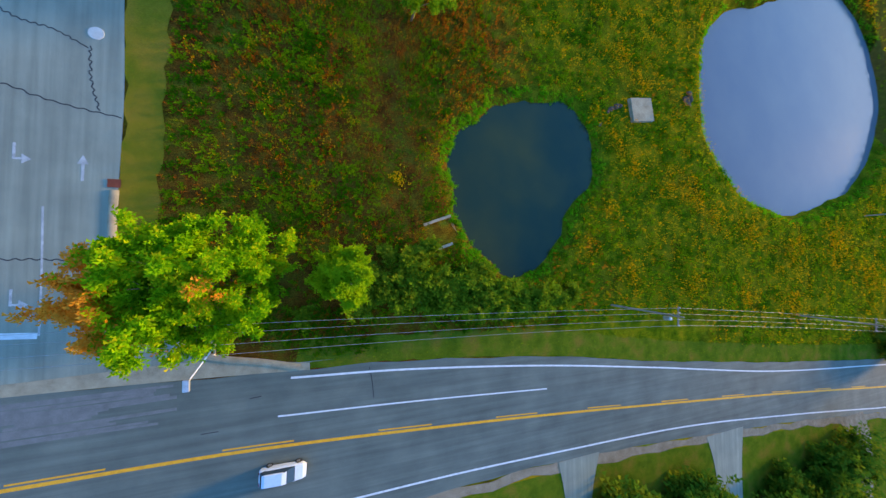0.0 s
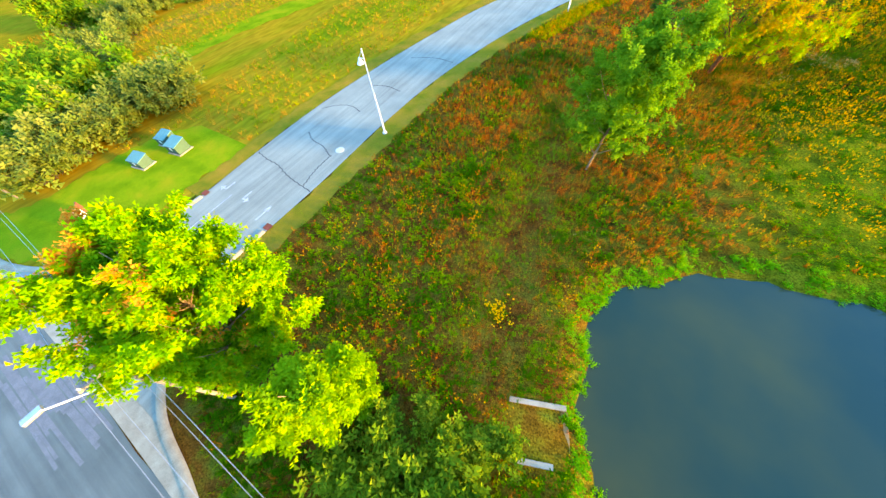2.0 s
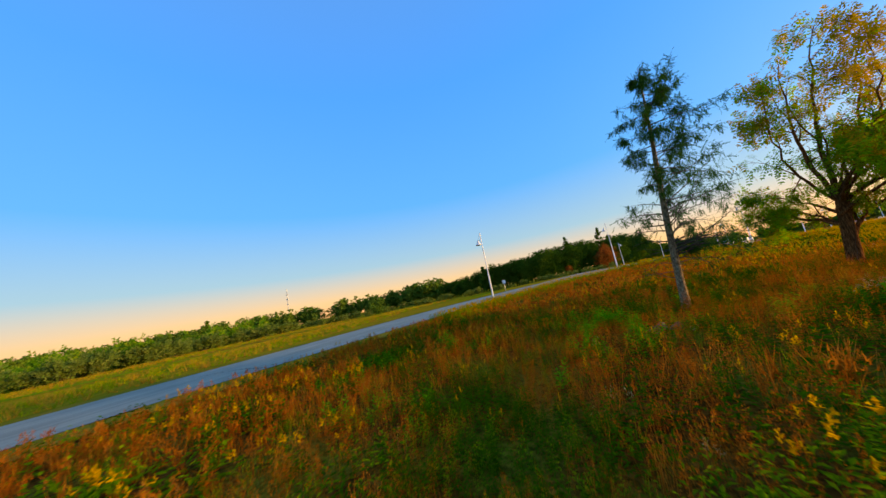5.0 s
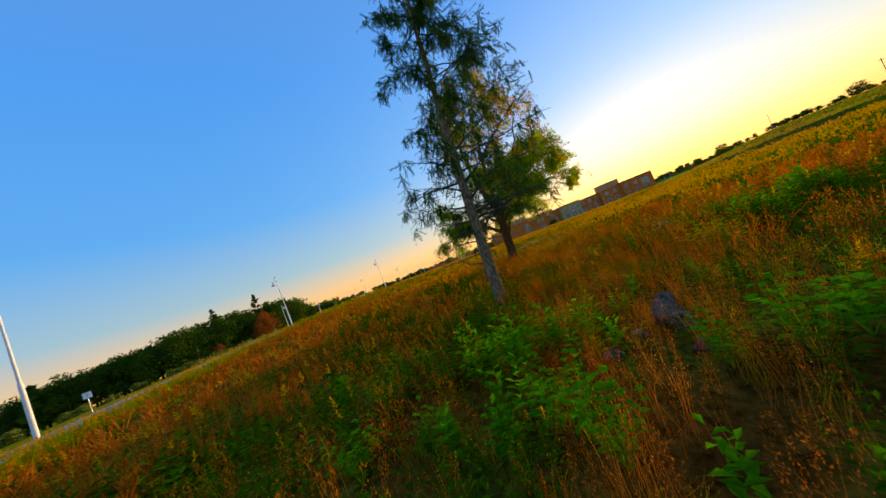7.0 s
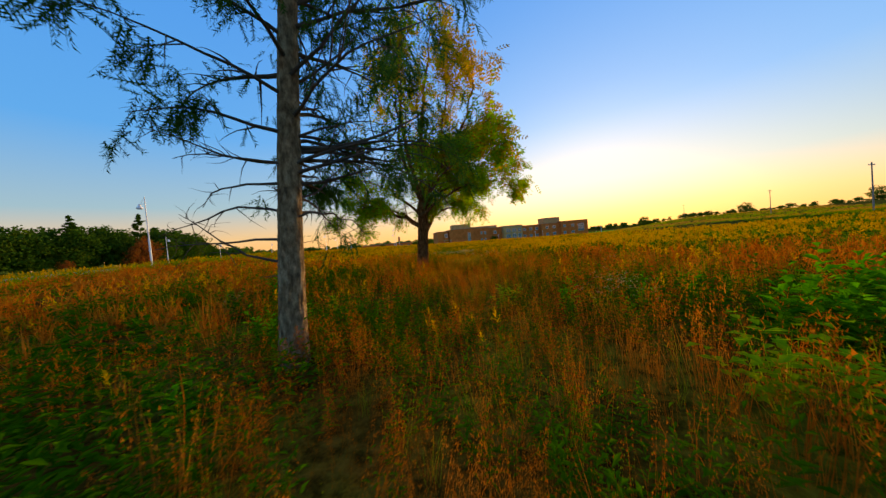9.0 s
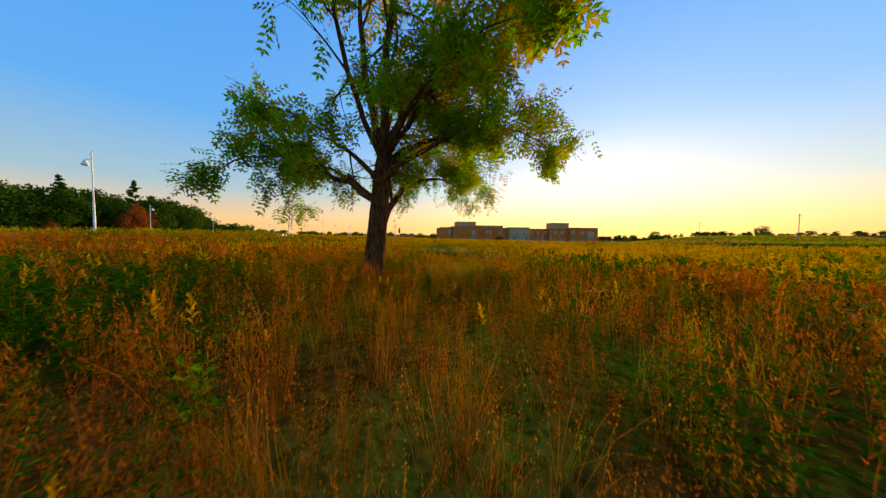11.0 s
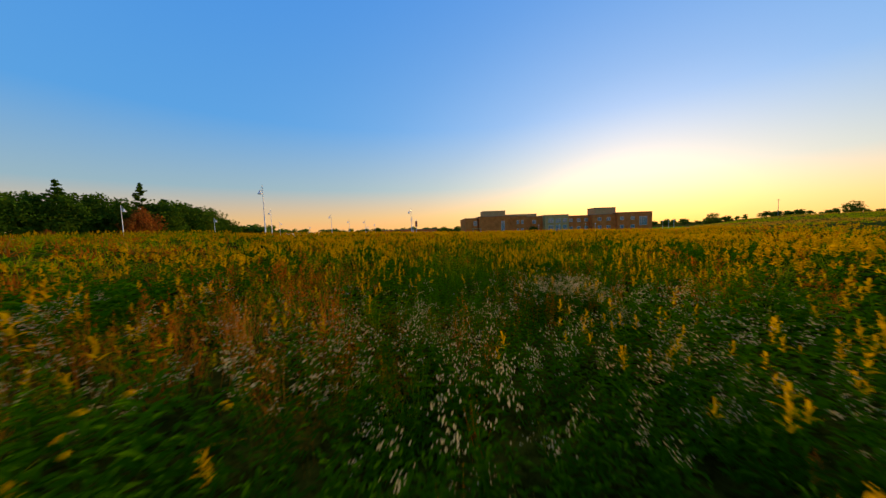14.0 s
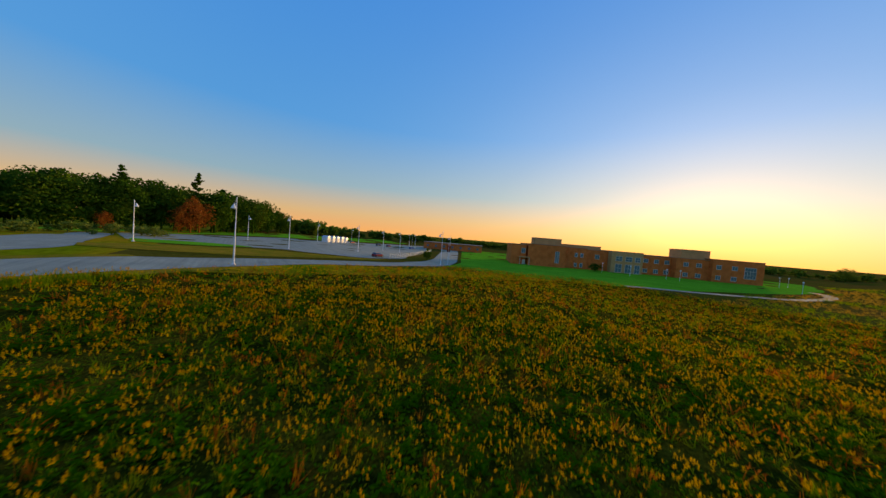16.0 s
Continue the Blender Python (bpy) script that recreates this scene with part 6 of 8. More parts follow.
HEDGE = [(38 + rw.uniform(0, 21), -37 - rw.uniform(0, 12), rw.uniform(1.1, 1.8)) for _ in range(20)] + [(76 + rw.uniform(0, 30), -42 - rw.uniform(0, 14), rw.uniform(1.4, 2.3)) for _ in range(18)] + [(129, -24, 1.2), (131, -21, 1.3), (126, -19, 1.0)]
shrub_kind(shrub("roadside_shrub", M_HEDGE, 57, 3.0, 2.3, 2.4, "leafy green shrub behind the road shoulder"), "shrub", "shrubs across the road", HEDGE)


# ---- far woods ----
def far_crown(seed, kind, lumps=14, per=14, leaf=0.045, low=0.14, lump=1.0):
    """A crown of many clumps as loose leaf quads, of height 1."""
    rng = np.random.default_rng(seed)
    P = []
    if kind == "round":
        for _ in range(lumps):
            c = rng.normal(0, 1, 3)
            c *= rng.random() ** 0.35 / np.linalg.norm(c)
            c = np.array([c[0] * 0.25, c[1] * 0.25, 0.5 * (low + 0.9) + 0.5 * (0.9 - low) * c[2]])
            c[:2] *= 1.0 + 0.18 * math.sin(3 * math.atan2(c[1], c[0]) + seed)
            d = rng.normal(0, 1, (per, 3))
            d /= np.linalg.norm(d, axis=1)[:, None]
            P.append(c + d * lump * rng.uniform(0.07, 0.13) * rng.uniform(0.6, 1.05, (per, 1)))
    elif kind == "pine":
        for z in np.linspace(0.45, 0.985, 10):
            for k in range(6):
                a, w = rng.uniform(0, 6.28), (0.27 * (1.0 - z) ** 0.85 + 0.012) * rng.uniform(0.5, 1.15)
                u = 0.15 + 0.85 * rng.random(18) ** 0.7
                P.append(np.stack([np.cos(a) * w * u, np.sin(a) * w * u, z + rng.normal(0, 0.02) + 0.22 * w * u], 1) + rng.normal(0, 0.005, (18, 3)))
    else:
        for z in np.linspace(0.12, 0.97, 16):
            w = 0.20 * (1.02 - z) ** 0.8 * rng.uniform(0.7, 1.2) + 0.012
            a = rng.uniform(0, 6.28, 14)
            r = w * rng.uniform(0.2, 1.0, 14)
            P.append(np.stack([np.cos(a) * r, np.sin(a) * r, z - 0.15 * r + rng.normal(0, 0.008, 14)], 1))
    P = np.concatenate(P)
    q = np.array([(-1, -0.9, 0), (1, -0.7, 0.2), (-0.1, 1.1, -0.1)]) * leaf
    V, F = place(q, np.array([[0, 1, 2]]), P, turns(rng, len(P), 1.0), rng.uniform(0.7, 1.3, len(P)))
    # a bare trunk
    tv, tf = tubes([(np.array([(0, 0, -0.03), (0, 0, 0.3), (0.01, 0, 0.75)]), np.array([0.018, 0.014, 0.006]))], 5)
    tf = np.concatenate([tf[:, :3], tf[:, [0, 2, 3]]])
    return np.concatenate([V, tv]), np.concatenate([F, tf + len(V)])


FINE = [far_crown(s, "round", 60, 25, 0.0165, 0.10, 0.85) for s in range(5)]
ROUND, SPIRE = [far_crown(s, "round", 44, 11, 0.034, 0.10, 0.75) for s in range(4)], [far_crown(s, "spire") for s in range(10, 12)]


def woods(name, spots, mat, label, spire=0.1, seed=1, wide=1.0, kinds=None):
    rng = np.random.default_rng(seed)
    spots = np.array(spots)
    pick = rng.random(len(spots))
    VV, FF, base = [], [], 0
    for x, y, h in spots:
        tv, tf = SPIRE[rng.integers(2)] if rng.random() < spire else (kinds or ROUND)[rng.integers(4)]
        a = rng.uniform(0, 6.28)
        R = np.array([[math.cos(a), -math.sin(a), 0], [math.sin(a), math.cos(a), 0], [0, 0, 1]])
        w = rng.uniform(0.85, 1.3) * wide
        VV.append((tv @ R.T) * (h * w, h * w, h) + (x, y, land_at(x, y) - 0.2))
        FF.append(tf + base)
        base += len(tv)
    return put(name, mesh_np(name, np.concatenate(VV), np.concatenate(FF), mat), None, label, "woods", kind="stuff")


def along(line, heights, n, depth, seed, h_rand=0.2):
    """Spots behind a front line."""
    rng = np.random.default_rng(seed)
    L, H = resample(line, 200), np.interp(np.linspace(0, 1, 200), np.linspace(0, 1, len(heights)), heights)
    d = np.gradient(L, axis=0)
    d /= np.linalg.norm(d, axis=1)[:, None]
    nrm = np.stack([-d[:, 1], d[:, 0]], 1)
    out = []
    for _ in range(n):
        i = rng.integers(200)
        q = L[i] + nrm[i] * rng.random() ** 1.4 * depth + rng.normal(0, 2.5, 2)
        out.append((q[0], q[1], H[i] * rng.uniform(1 - h_rand, 1 + h_rand * 0.6)))
    return out


MAIN_EDGE = [(92, 400), (70, 352), (52, 312), (34, 286), (16, 268), (-2, 254), (-20, 244), (-50, 250), (-85, 275), (-125, 300)][::-1]
woods("far_woods", along(MAIN_EDGE, [16, 17, 19, 22, 25, 26, 27, 26, 22, 15], 160, 22, 71, 0.14), M_WOODS, "dark green wood behind the car park", 0.05, 71, 1.15, FINE)
woods("red_maples", [(27, 268, 21), (30, 273, 18), (23, 265, 14), (2, 251, 9)], M_WOODS_RED, "reddening maples at the edge of the wood", 0.0, 72, 1.0, FINE)
WEST_EDGE = [(-125, 300), (-190, 300), (-260, 280), (-330, 220), (-390, 120), (-420, 0), (-400, -120)][::-1]
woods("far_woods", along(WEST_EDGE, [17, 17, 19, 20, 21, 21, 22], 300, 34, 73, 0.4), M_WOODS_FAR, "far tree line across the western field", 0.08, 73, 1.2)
LOW = [far_crown(s, "round", 22, 9, 0.065, 0.05, 1.1) for s in range(20, 24)]
EAST_EDGE = [(92, 400), (160, 430), (260, 400), (360, 300), (430, 180), (460, 40), (450, -90), (400, -220), (300, -330)]
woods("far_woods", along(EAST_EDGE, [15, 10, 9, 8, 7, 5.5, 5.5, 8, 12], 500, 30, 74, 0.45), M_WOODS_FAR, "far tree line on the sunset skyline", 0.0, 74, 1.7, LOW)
SOUTH_EDGE = [(300, -330), (120, -300), (-60, -280), (-240, -220), (-400, -120)]
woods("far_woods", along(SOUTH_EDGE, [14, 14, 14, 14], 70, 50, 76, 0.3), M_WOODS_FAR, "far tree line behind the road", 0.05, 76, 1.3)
BELT = [(16, 236), (-10, 222), (-40, 214), (-80, 205), (-120, 190), (-150, 160)]
woods("shrub_belt", along(BELT, [4, 4, 4.5, 4.5, 5], 80, 26, 75, 0.4), M_WILLOW, "belt of low grey-green shrubs before the wood", 0.0, 75, 2.0)


def far_tree(x, y, h, mat, label, seed, wide=1.2, spire=False):
    tv, tf = far_crown(seed, "pine" if spire else "round", 70, 20, 0.015 if spire else 0.021, 0.12, 0.8)
    ob = put("far_tree", mesh_np("far_tree", tv * (h * wide, h * wide, h), tf, mat), None, label, "tree", "lone far trees")
    ob.matrix_basis = Matrix.Translation((x, y, land_at(x, y) - 0.1))


far_tree(470, -15, 12.5, M_WOODS_FAR, "lone broad tree on the skyline", 81, 1.9)
far_tree(430, 75, 12, M_WOODS_FAR, "lone broad tree on the skyline", 82, 1.8)
far_tree(450, -95, 15, M_WOODS_FAR, "lone broad tree on the skyline", 83, 1.6)
far_tree(28, 283, 31, M_WOODS, "tall pine standing over the wood", 84, 1.2, True)
far_tree(4, 262, 28, M_WOODS, "tall pine standing over the wood", 85, 1.2, True)
far_tree(104, 166, 4.5, M_WOODS, "small tree by the far drive", 86, 1.3)
far_tree(177.5, 141, 4.5, M_WOODS, "dark bush against the brick wall", 87, 2.2)
far_tree(-60, 118, 7, M_WOODS_FAR, "round tree in the western field", 88, 1.6)
far_tree(-150, 34, 16, M_WOODS_FAR, "broad tree behind the willows", 89, 1.3)
far_tree(-117, 4, 18.5, M_FIELD_SHRUB, "broad tree behind the willows with yellow top", 90, 1.1)
far_tree(-128, -4, 15, M_WOODS_FAR, "broad tree behind the willows", 91, 1.2)

# ---- meadow plants ----
def tuft(seed, blades, lean=0.2, width=0.006, head=0, size=0.016):
    """A grass tuft of height 1: near-upright stalks, most with a ragged seed head."""
    rng = np.random.default_rng(seed)
    V, F = [], []
    for _ in range(blades):
        a, ln, h = rng.uniform(0, 6.28), abs(rng.normal(0.02, lean)), rng.uniform(0.55, 1.0)
        bx, by = rng.normal(0, 0.07, 2)
        c, s = math.cos(a), math.sin(a)
        w = width * rng.uniform(0.7, 1.4)
        t = rng.uniform(0, 3.14)
        wx, wy = math.cos(t) * w, math.sin(t) * w
        i = len(V)
        if head:
            V += [(bx - wx, by - wy, 0), (bx + wx, by + wy, 0), (bx + c * ln * 0.4 + wx * 0.8, by + s * ln * 0.4 + wy * 0.8, h * 0.6), (bx + c * ln * 0.4 - wx * 0.8, by + s * ln * 0.4 - wy * 0.8, h * 0.6), (bx + c * ln, by + s * ln, h)]
            F += [(i, i + 1, i + 2), (i, i + 2, i + 3), (i + 3, i + 2, i + 4)]
        else:
            V += [(bx - wx, by - wy, 0), (bx + wx, by + wy, 0), (bx + c * ln, by + s * ln, h)]
            F.append((i, i + 1, i + 2))
        for k in range(head if rng.random() < 0.7 else 0):
            u = 0.68 + 0.34 * k / head
            g, e = rng.uniform(0, 6.28), size * rng.uniform(0.6, 1.3)
            p = (bx + c * ln * u, by + s * ln * u, h * u)
            i = len(V)
            V += [(p[0], p[1], p[2] - e * 0.4), (p[0] + math.cos(g) * e * 0.8, p[1] + math.sin(g) * e * 0.8, p[2] + e * 0.5), (p[0] + c * 0.004, p[1] + s * 0.004, p[2] + e * 1.6)]
            F.append((i, i + 1, i + 2))
    return np.array(V), np.array(F), np.zeros(len(F), int)


def herb(seed, stems, flecks, head, size, wide=0.08, high=0.34):
    """A withered herb gone to seed, of height 1: stems, curled leaves and a fluffy top."""
    rng = np.random.default_rng(seed)
    V, F = [], []

    def chip(p, d, ln, wd):
        d = np.array(d, float)
        d /= np.linalg.norm(d)
        q = np.cross(d, rng.normal(0, 1, 3))
        q *= wd / (np.linalg.norm(q) + 1e-9)
        i = len(V)
        V.extend([tuple(p - q), tuple(p + q), tuple(p + d * ln)])
        F.append((i, i + 1, i + 2))

    for _ in range(stems):
        a, out, h = rng.uniform(0, 6.28), abs(rng.normal(0.0, 0.13)), rng.uniform(0.62, 1.0)
        c, s = math.cos(a), math.sin(a)
        base = np.array((*rng.normal(0, 0.09, 2), 0.0))
        top = base + (c * out, s * out, h)
        chip(base, top - base, h, size * 0.22)
        for k in range(flecks):
            u, b = rng.uniform(0.1, 0.75), rng.uniform(0, 6.28)
            chip(base + (top - base) * u, (math.cos(b), math.sin(b), rng.uniform(0.2, 1.4)), size * rng.uniform(2.4, 4.2), size * 0.32)
        for k in range(head):
            u = rng.random()
            q = top + rng.normal(0, 1, 3) * (wide * (1.15 - u), wide * (1.15 - u), 0.01)
            q[2] += high * (u - 0.75)
            chip(q, rng.normal(0, 0.4, 3) + (0, 0, 1.1), size * rng.uniform(2.2, 4.4), size * 0.27)
    return np.array(V), np.array(F), np.zeros(len(F), int)


def leaf_tri(V, F, S, p, d, ln, wd, slot, droop=0.25):
    d = np.array(d, float) / np.linalg.norm(d)
    s = np.cross(d, (0, 0, 1.0))
    s /= np.linalg.norm(s) + 1e-9
    i = len(V)
    p = np.array(p, float)
    V += [tuple(p), tuple(p + d * ln * 0.45 + s * wd / 2), tuple(p + d * ln - np.array((0, 0, droop * ln))), tuple(p + d * ln * 0.45 - s * wd / 2)]
    F += [(i, i + 1, i + 2), (i, i + 2, i + 3)]
    S += [slot, slot]


def forb(seed, stems=3, leaves=6, ln=0.22, wd=0.07):
    """A leafy green weed of height about 1: upright stems, leaves set round them and slanting up."""
    rng = np.random.default_rng(seed)
    V, F, S = [], [], []
    for _ in range(stems):
        a, out, h = rng.uniform(0, 6.28), abs(rng.normal(0.0, 0.14)), rng.uniform(0.55, 1.0)
        bx, by = rng.normal(0, 0.08, 2)
        turn = rng.uniform(0, 6.28)
        for k in range(leaves):
            u = 0.2 + 0.8 * k / (leaves - 1)
            p = (bx + math.cos(a) * out * u, by + math.sin(a) * out * u, h * u)
            b = turn + 2.4 * k + rng.normal(0, 0.3)
            leaf_tri(V, F, S, p, (math.cos(b), math.sin(b), rng.uniform(0.25, 0.75) + 0.6 * u * u), ln * (1.2 - 0.6 * u), wd * (1.15 - 0.5 * u), 0, 0.35)
    return np.array(V), np.array(F), np.array(S)


def floret(V, F, S, p, b, size, up):
    """One small tuft of a plume, standing more than lying."""
    i, c, s = len(V), math.cos(b) * size, math.sin(b) * size
    V += [(p[0] - s * 0.5, p[1] + c * 0.5, p[2] - 0.3 * size), (p[0] + s * 0.5, p[1] - c * 0.5, p[2] - 0.1 * size), (p[0] + c * 0.5 * up, p[1] + s * 0.5 * up, p[2] + size * (0.75 + 0.35 * up))]
    F.append((i, i + 1, i + 2))
    S.append(1)


def plume_arm(V, F, S, p, b, reach, wide, rise, joints, thick):
    """One arching spray: a tapered strip that rises, then bows over; thick ones get a keel as well."""
    c, s = math.cos(b), math.sin(b)
    for keel in range(2 if thick else 1):
        i = len(V)
        for k in range(joints):
            u = k / joints
            w = wide * (0.55 + 0.45 * math.sin(math.pi * (0.25 + 0.6 * u)))
            q = (p[0] + c * reach * u, p[1] + s * reach * u, p[2] + rise * (1.7 * u - u * u))
            o = (0, 0, w) if keel else (-s * w, c * w, 0.25 * w)
            V += [(q[0] - o[0], q[1] - o[1], q[2] - o[2]), (q[0] + o[0], q[1] + o[1], q[2] + o[2])]
        V.append((p[0] + c * reach, p[1] + s * reach, p[2] + rise * 0.7))
        for k in range(joints - 1):
            j = i + 2 * k
            F += [(j, j + 1, j + 3), (j, j + 3, j + 2)]
        F.append((i + 2 * joints - 2, i + 2 * joints - 1, i + 2 * joints))
        S += [1] * (2 * joints - 1)


def goldenrod(seed, stems=2, leaves=6, arms=6, fluff=20, wide=0.012, joints=2, thick=True):
    """Goldenrod of height 1: narrow leaves up the stem, a plume of arching sprays at its top."""
    rng = np.random.default_rng(seed)
    V, F, S = [], [], []
    for _ in range(stems):
        a, out, h = rng.uniform(0, 6.28), abs(rng.normal(0.0, 0.13)), rng.uniform(0.72, 1.0)
        c, s = math.cos(a), math.sin(a)
        bx, by = rng.normal(0, 0.10, 2)
        for k in range(leaves):
            u = 0.15 + 0.68 * k / leaves
            b = 2.4 * k + rng.normal(0, 0.4)
            leaf_tri(V, F, S, (bx + c * out * u, by + s * out * u, h * u), (math.cos(b), math.sin(b), 0.9), 0.17 * (1.15 - 0.5 * u), 0.034, 0)
        turn, big = rng.uniform(0, 6.28), rng.uniform(0.75, 1.2)
        ends = []
        for k in range(arms):
            u = k / (arms - 1)
            b = turn + 2.4 * k + rng.normal(0, 0.3)
            p = (bx + c * out, by + s * out, h * (0.82 + 0.15 * u))
            reach, rise = big * (0.078 - 0.055 * u), big * (0.035 + 0.04 * u)
            plume_arm(V, F, S, p, b, reach, wide * big, rise, joints, thick)
            ends.append((p, b, reach, rise))
        for k in range(fluff):
            p, b, reach, rise = ends[k % arms]
            u = rng.uniform(0.15, 1.0)
            q = np.array((p[0] + math.cos(b) * reach * u, p[1] + math.sin(b) * reach * u, p[2] + rise * (1.7 * u - u * u))) + rng.normal(0, wide * 0.6, 3)
            floret(V, F, S, q, rng.uniform(0, 6.28), wide * rng.uniform(0.8, 1.5), rng.uniform(-0.4, 1.0))
    return np.array(V), np.array(F), np.array(S)


def disc_flower(seed, heads=3):
    """Thin stems with round yellow flowers of a few broad petals."""
    rng = np.random.default_rng(seed)
    V, F, S = [], [], []
    for _ in range(heads):
        b, h = rng.uniform(0, 6.28), rng.uniform(0.75, 1.05)
        x, y = rng.normal(0, 0.10, 2)
        leaf_tri(V, F, S, (x, y, h * 0.3), (math.cos(b), math.sin(b), 0.5), 0.12, 0.03, 0)
        i = len(V)
        V += [(x - 0.003, y, 0), (x + 0.003, y, 0), (x, y, h)]
        F.append((i, i + 1, i + 2))
        S.append(0)
        for k in range(7):
            g = b + 0.9 * k
            leaf_tri(V, F, S, (x, y, h), (math.cos(g), math.sin(g), -0.15 + 0.25 * math.sin(g + b)), 0.036, 0.024, 1, 0.3)
    return np.array(V), np.array(F), np.array(S)


def aster(seed, stems=5, heads=13):
    rng = np.random.default_rng(seed)
    V, F, S = [], [], []
    for _ in range(stems):
        a, out, h = rng.uniform(0, 6.28), rng.uniform(0.05, 0.3), rng.uniform(0.7, 1.0)
        for k in range(6):
            u = 0.2 + 0.6 * k / 6
            b = rng.uniform(0, 6.28)
            leaf_tri(V, F, S, (math.cos(a) * out * u, math.sin(a) * out * u, h * u), (math.cos(b), math.sin(b), 0.5), 0.13, 0.025, 0)
        for k in range(heads):
            p = np.array((math.cos(a) * out, math.sin(a) * out, h * 0.93)) + rng.normal(0, 1, 3) * (0.045, 0.045, 0.03)
            i, w, e = len(V), rng.uniform(0.0045, 0.008), rng.uniform(-0.008, 0.008)
            V += [(p[0] - w, p[1], p[2] + e), (p[0], p[1] - w, p[2] - w), (p[0] + w, p[1], p[2] - e), (p[0], p[1] + w, p[2] + w)]
            F += [(i, i + 1, i + 2), (i, i + 2, i + 3)]
            S += [1, 1]
    return np.array(V), np.array(F), np.array(S)


def field_noise(x, y, scale, seed):
    """Smooth patches between 0 and 1."""
    r = np.random.default_rng(seed)
    v = np.zeros_like(x)
    for k in range(15):
        a, f, p = r.uniform(0, 6.28), scale * r.uniform(0.45, 2.4), r.uniform(0, 6.28)
        v = v + np.sin((x * math.cos(a) + y * math.sin(a)) * f + p + 0.8 * np.sin((x * math.sin(a) - y * math.cos(a)) * f * 0.7 + p * 2))
    return np.clip(0.5 + v / 9.5, 0, 1)


MEADOW_LINE = np.array([(7.5, 8), (5.5, 14), (4.5, 22), (3.6, 30), (2.2, 37), (0.6, 42), (1.2, 46), (4.5, 47.5), (8.8, 49), (14, 52.6), (17.9, 56.2), (25, 62), (32, 67), (40, 72), (46, 76)])


def from_line(x, y):
    best = np.full(x.shape, 1e9)
    for a, b in zip(MEADOW_LINE, MEADOW_LINE[1:]):
        d = b - a
        u = np.clip(((x - a[0]) * d[0] + (y - a[1]) * d[1]) / (d @ d), 0, 1)
        best = np.minimum(best, np.hypot(x - a[0] - u * d[0], y - a[1] - u * d[1]))
    return best


VERGE_E = np.array([(-17.9, -9), (-17.9, 2), (-17.8, 7.2), (-17.6, 15), (-17.4, 28), (-16.8, 40), (-14.2, 56), (-8.4, 74.5), (-1.2, 88.8), (9.2, 100.2), (25.6, 112), (45.5, 125.5), (60, 131), (72, 134), (84, 136), (99, 144)])


def open_meadow(x, y):
    """Where the meadow grows: off drives, verges, water and slabs."""
    ok = x > np.interp(y, VERGE_E[:, 1], VERGE_E[:, 0]) + 0.15
    ok &= y > np.interp(x, [-22, -5, 5.6, 26, 48, 79, 131], [-7, -9.0, -9.2, -10.2, -13.6, -17.4, -22.4])
    ok &= ~((x > 98) & (y > 150 - 0.62 * (x - 98)))
    for pond in (POND_1, POND_2):
        ok &= outside_pond(pond, x, y) > -0.35
    ok &= ~((np.abs(x - 47.6) < 2.6) & (np.abs(y - 25.3) < 2.3))
    ok &= np.hypot(x - 11.6, y - 3.4) > 2.2
    ok &= np.hypot(x - WX, y - WY) > 0.62
    ok &= np.hypot(x - SX, y - SY) > 0.35
    for cx, cy, r in STONES:
        ok &= np.hypot(x - cx, y - cy) > r * 0.8
    return ok


def spots(rng, n, x0, x1, y0, y1, near, far):
    x, y = rng.uniform(x0, x1, n), rng.uniform(y0, y1, n)
    d = from_line(x, y)
    ok = open_meadow(x, y) & (d >= near) & (d < far)
    return x[ok], y[ok]


# thickets of darker weeds: x, y, reach
GREEN_PATCHES = [(10.0, 57.0, 1.8), (12.5, 61.5, 2.4), (9.0, 65.0, 3.0), (6.0, 60.0, 2.0), (32.6, 69.6, 1.3), (31.4, 68.4, 1.0), (33.8, 70.4, 1.2), (29.0, 67.0, 1.0), (4.6, 49.6, 0.9), (5.6, 50.2, 1.1), (6.8, 50.9, 0.8), (5.2, 54.0, 2.2), (5.0, 51.4, 1.2), (8.0, 52.6, 0.7), (10.6, 46.3, 0.7), (18.7, 59.6, 0.9), (21.5, 60.7, 0.9), (-5.8, 55.1, 1.6), (0.4, 46.6, 0.7), (1.4, 44.2, 0.5), (3.5, 49.8, 0.7), (8.6, 45.9, 0.6), (-6.5, 47.0, 2.0), (25.2, 64.8, 0.6), (28.4, 62.7, 0.9), (31.6, 66.2, 1.5), (33.2, 64.8, 1.6), (30.2, 64.4, 1.0), (34.5, 68.0, 0.9), (29.6, 65.6, 1.0), (27.6, 62.4, 1.2), (25.2, 64.5, 0.7), (8.1, 19.5, 1.6), (12.8, 16.0, 1.5), (-7.0, 4.0, 4.0), (-1.0, 7.0, 2.5), (4.0, 3.0, 3.0), (-14.5, 23.0, 2.0), (-13.5, 30, 2.0)]
TAN_PATCHES = [(20.6, 56.4, 2.6), (18.2, 54.0, 2.4), (7.0, 49.8, 1.2), (11.5, 52.0, 1.6), (5.5, 57.0, 3.0)]
GOLD_PATCHES = [(30, 33, 4), (36, 30, 4), (55, 5, 6), (70, 14, 6), (34, 8, 3), (50.4, 33.6, 5), (60.9, 10.1, 5), (45.9, 19.9, 4), (56, 15, 4), (90.7, -3.0, 7), (44, 38.2, 6), (42, 12, 3), (75, 4, 5)]


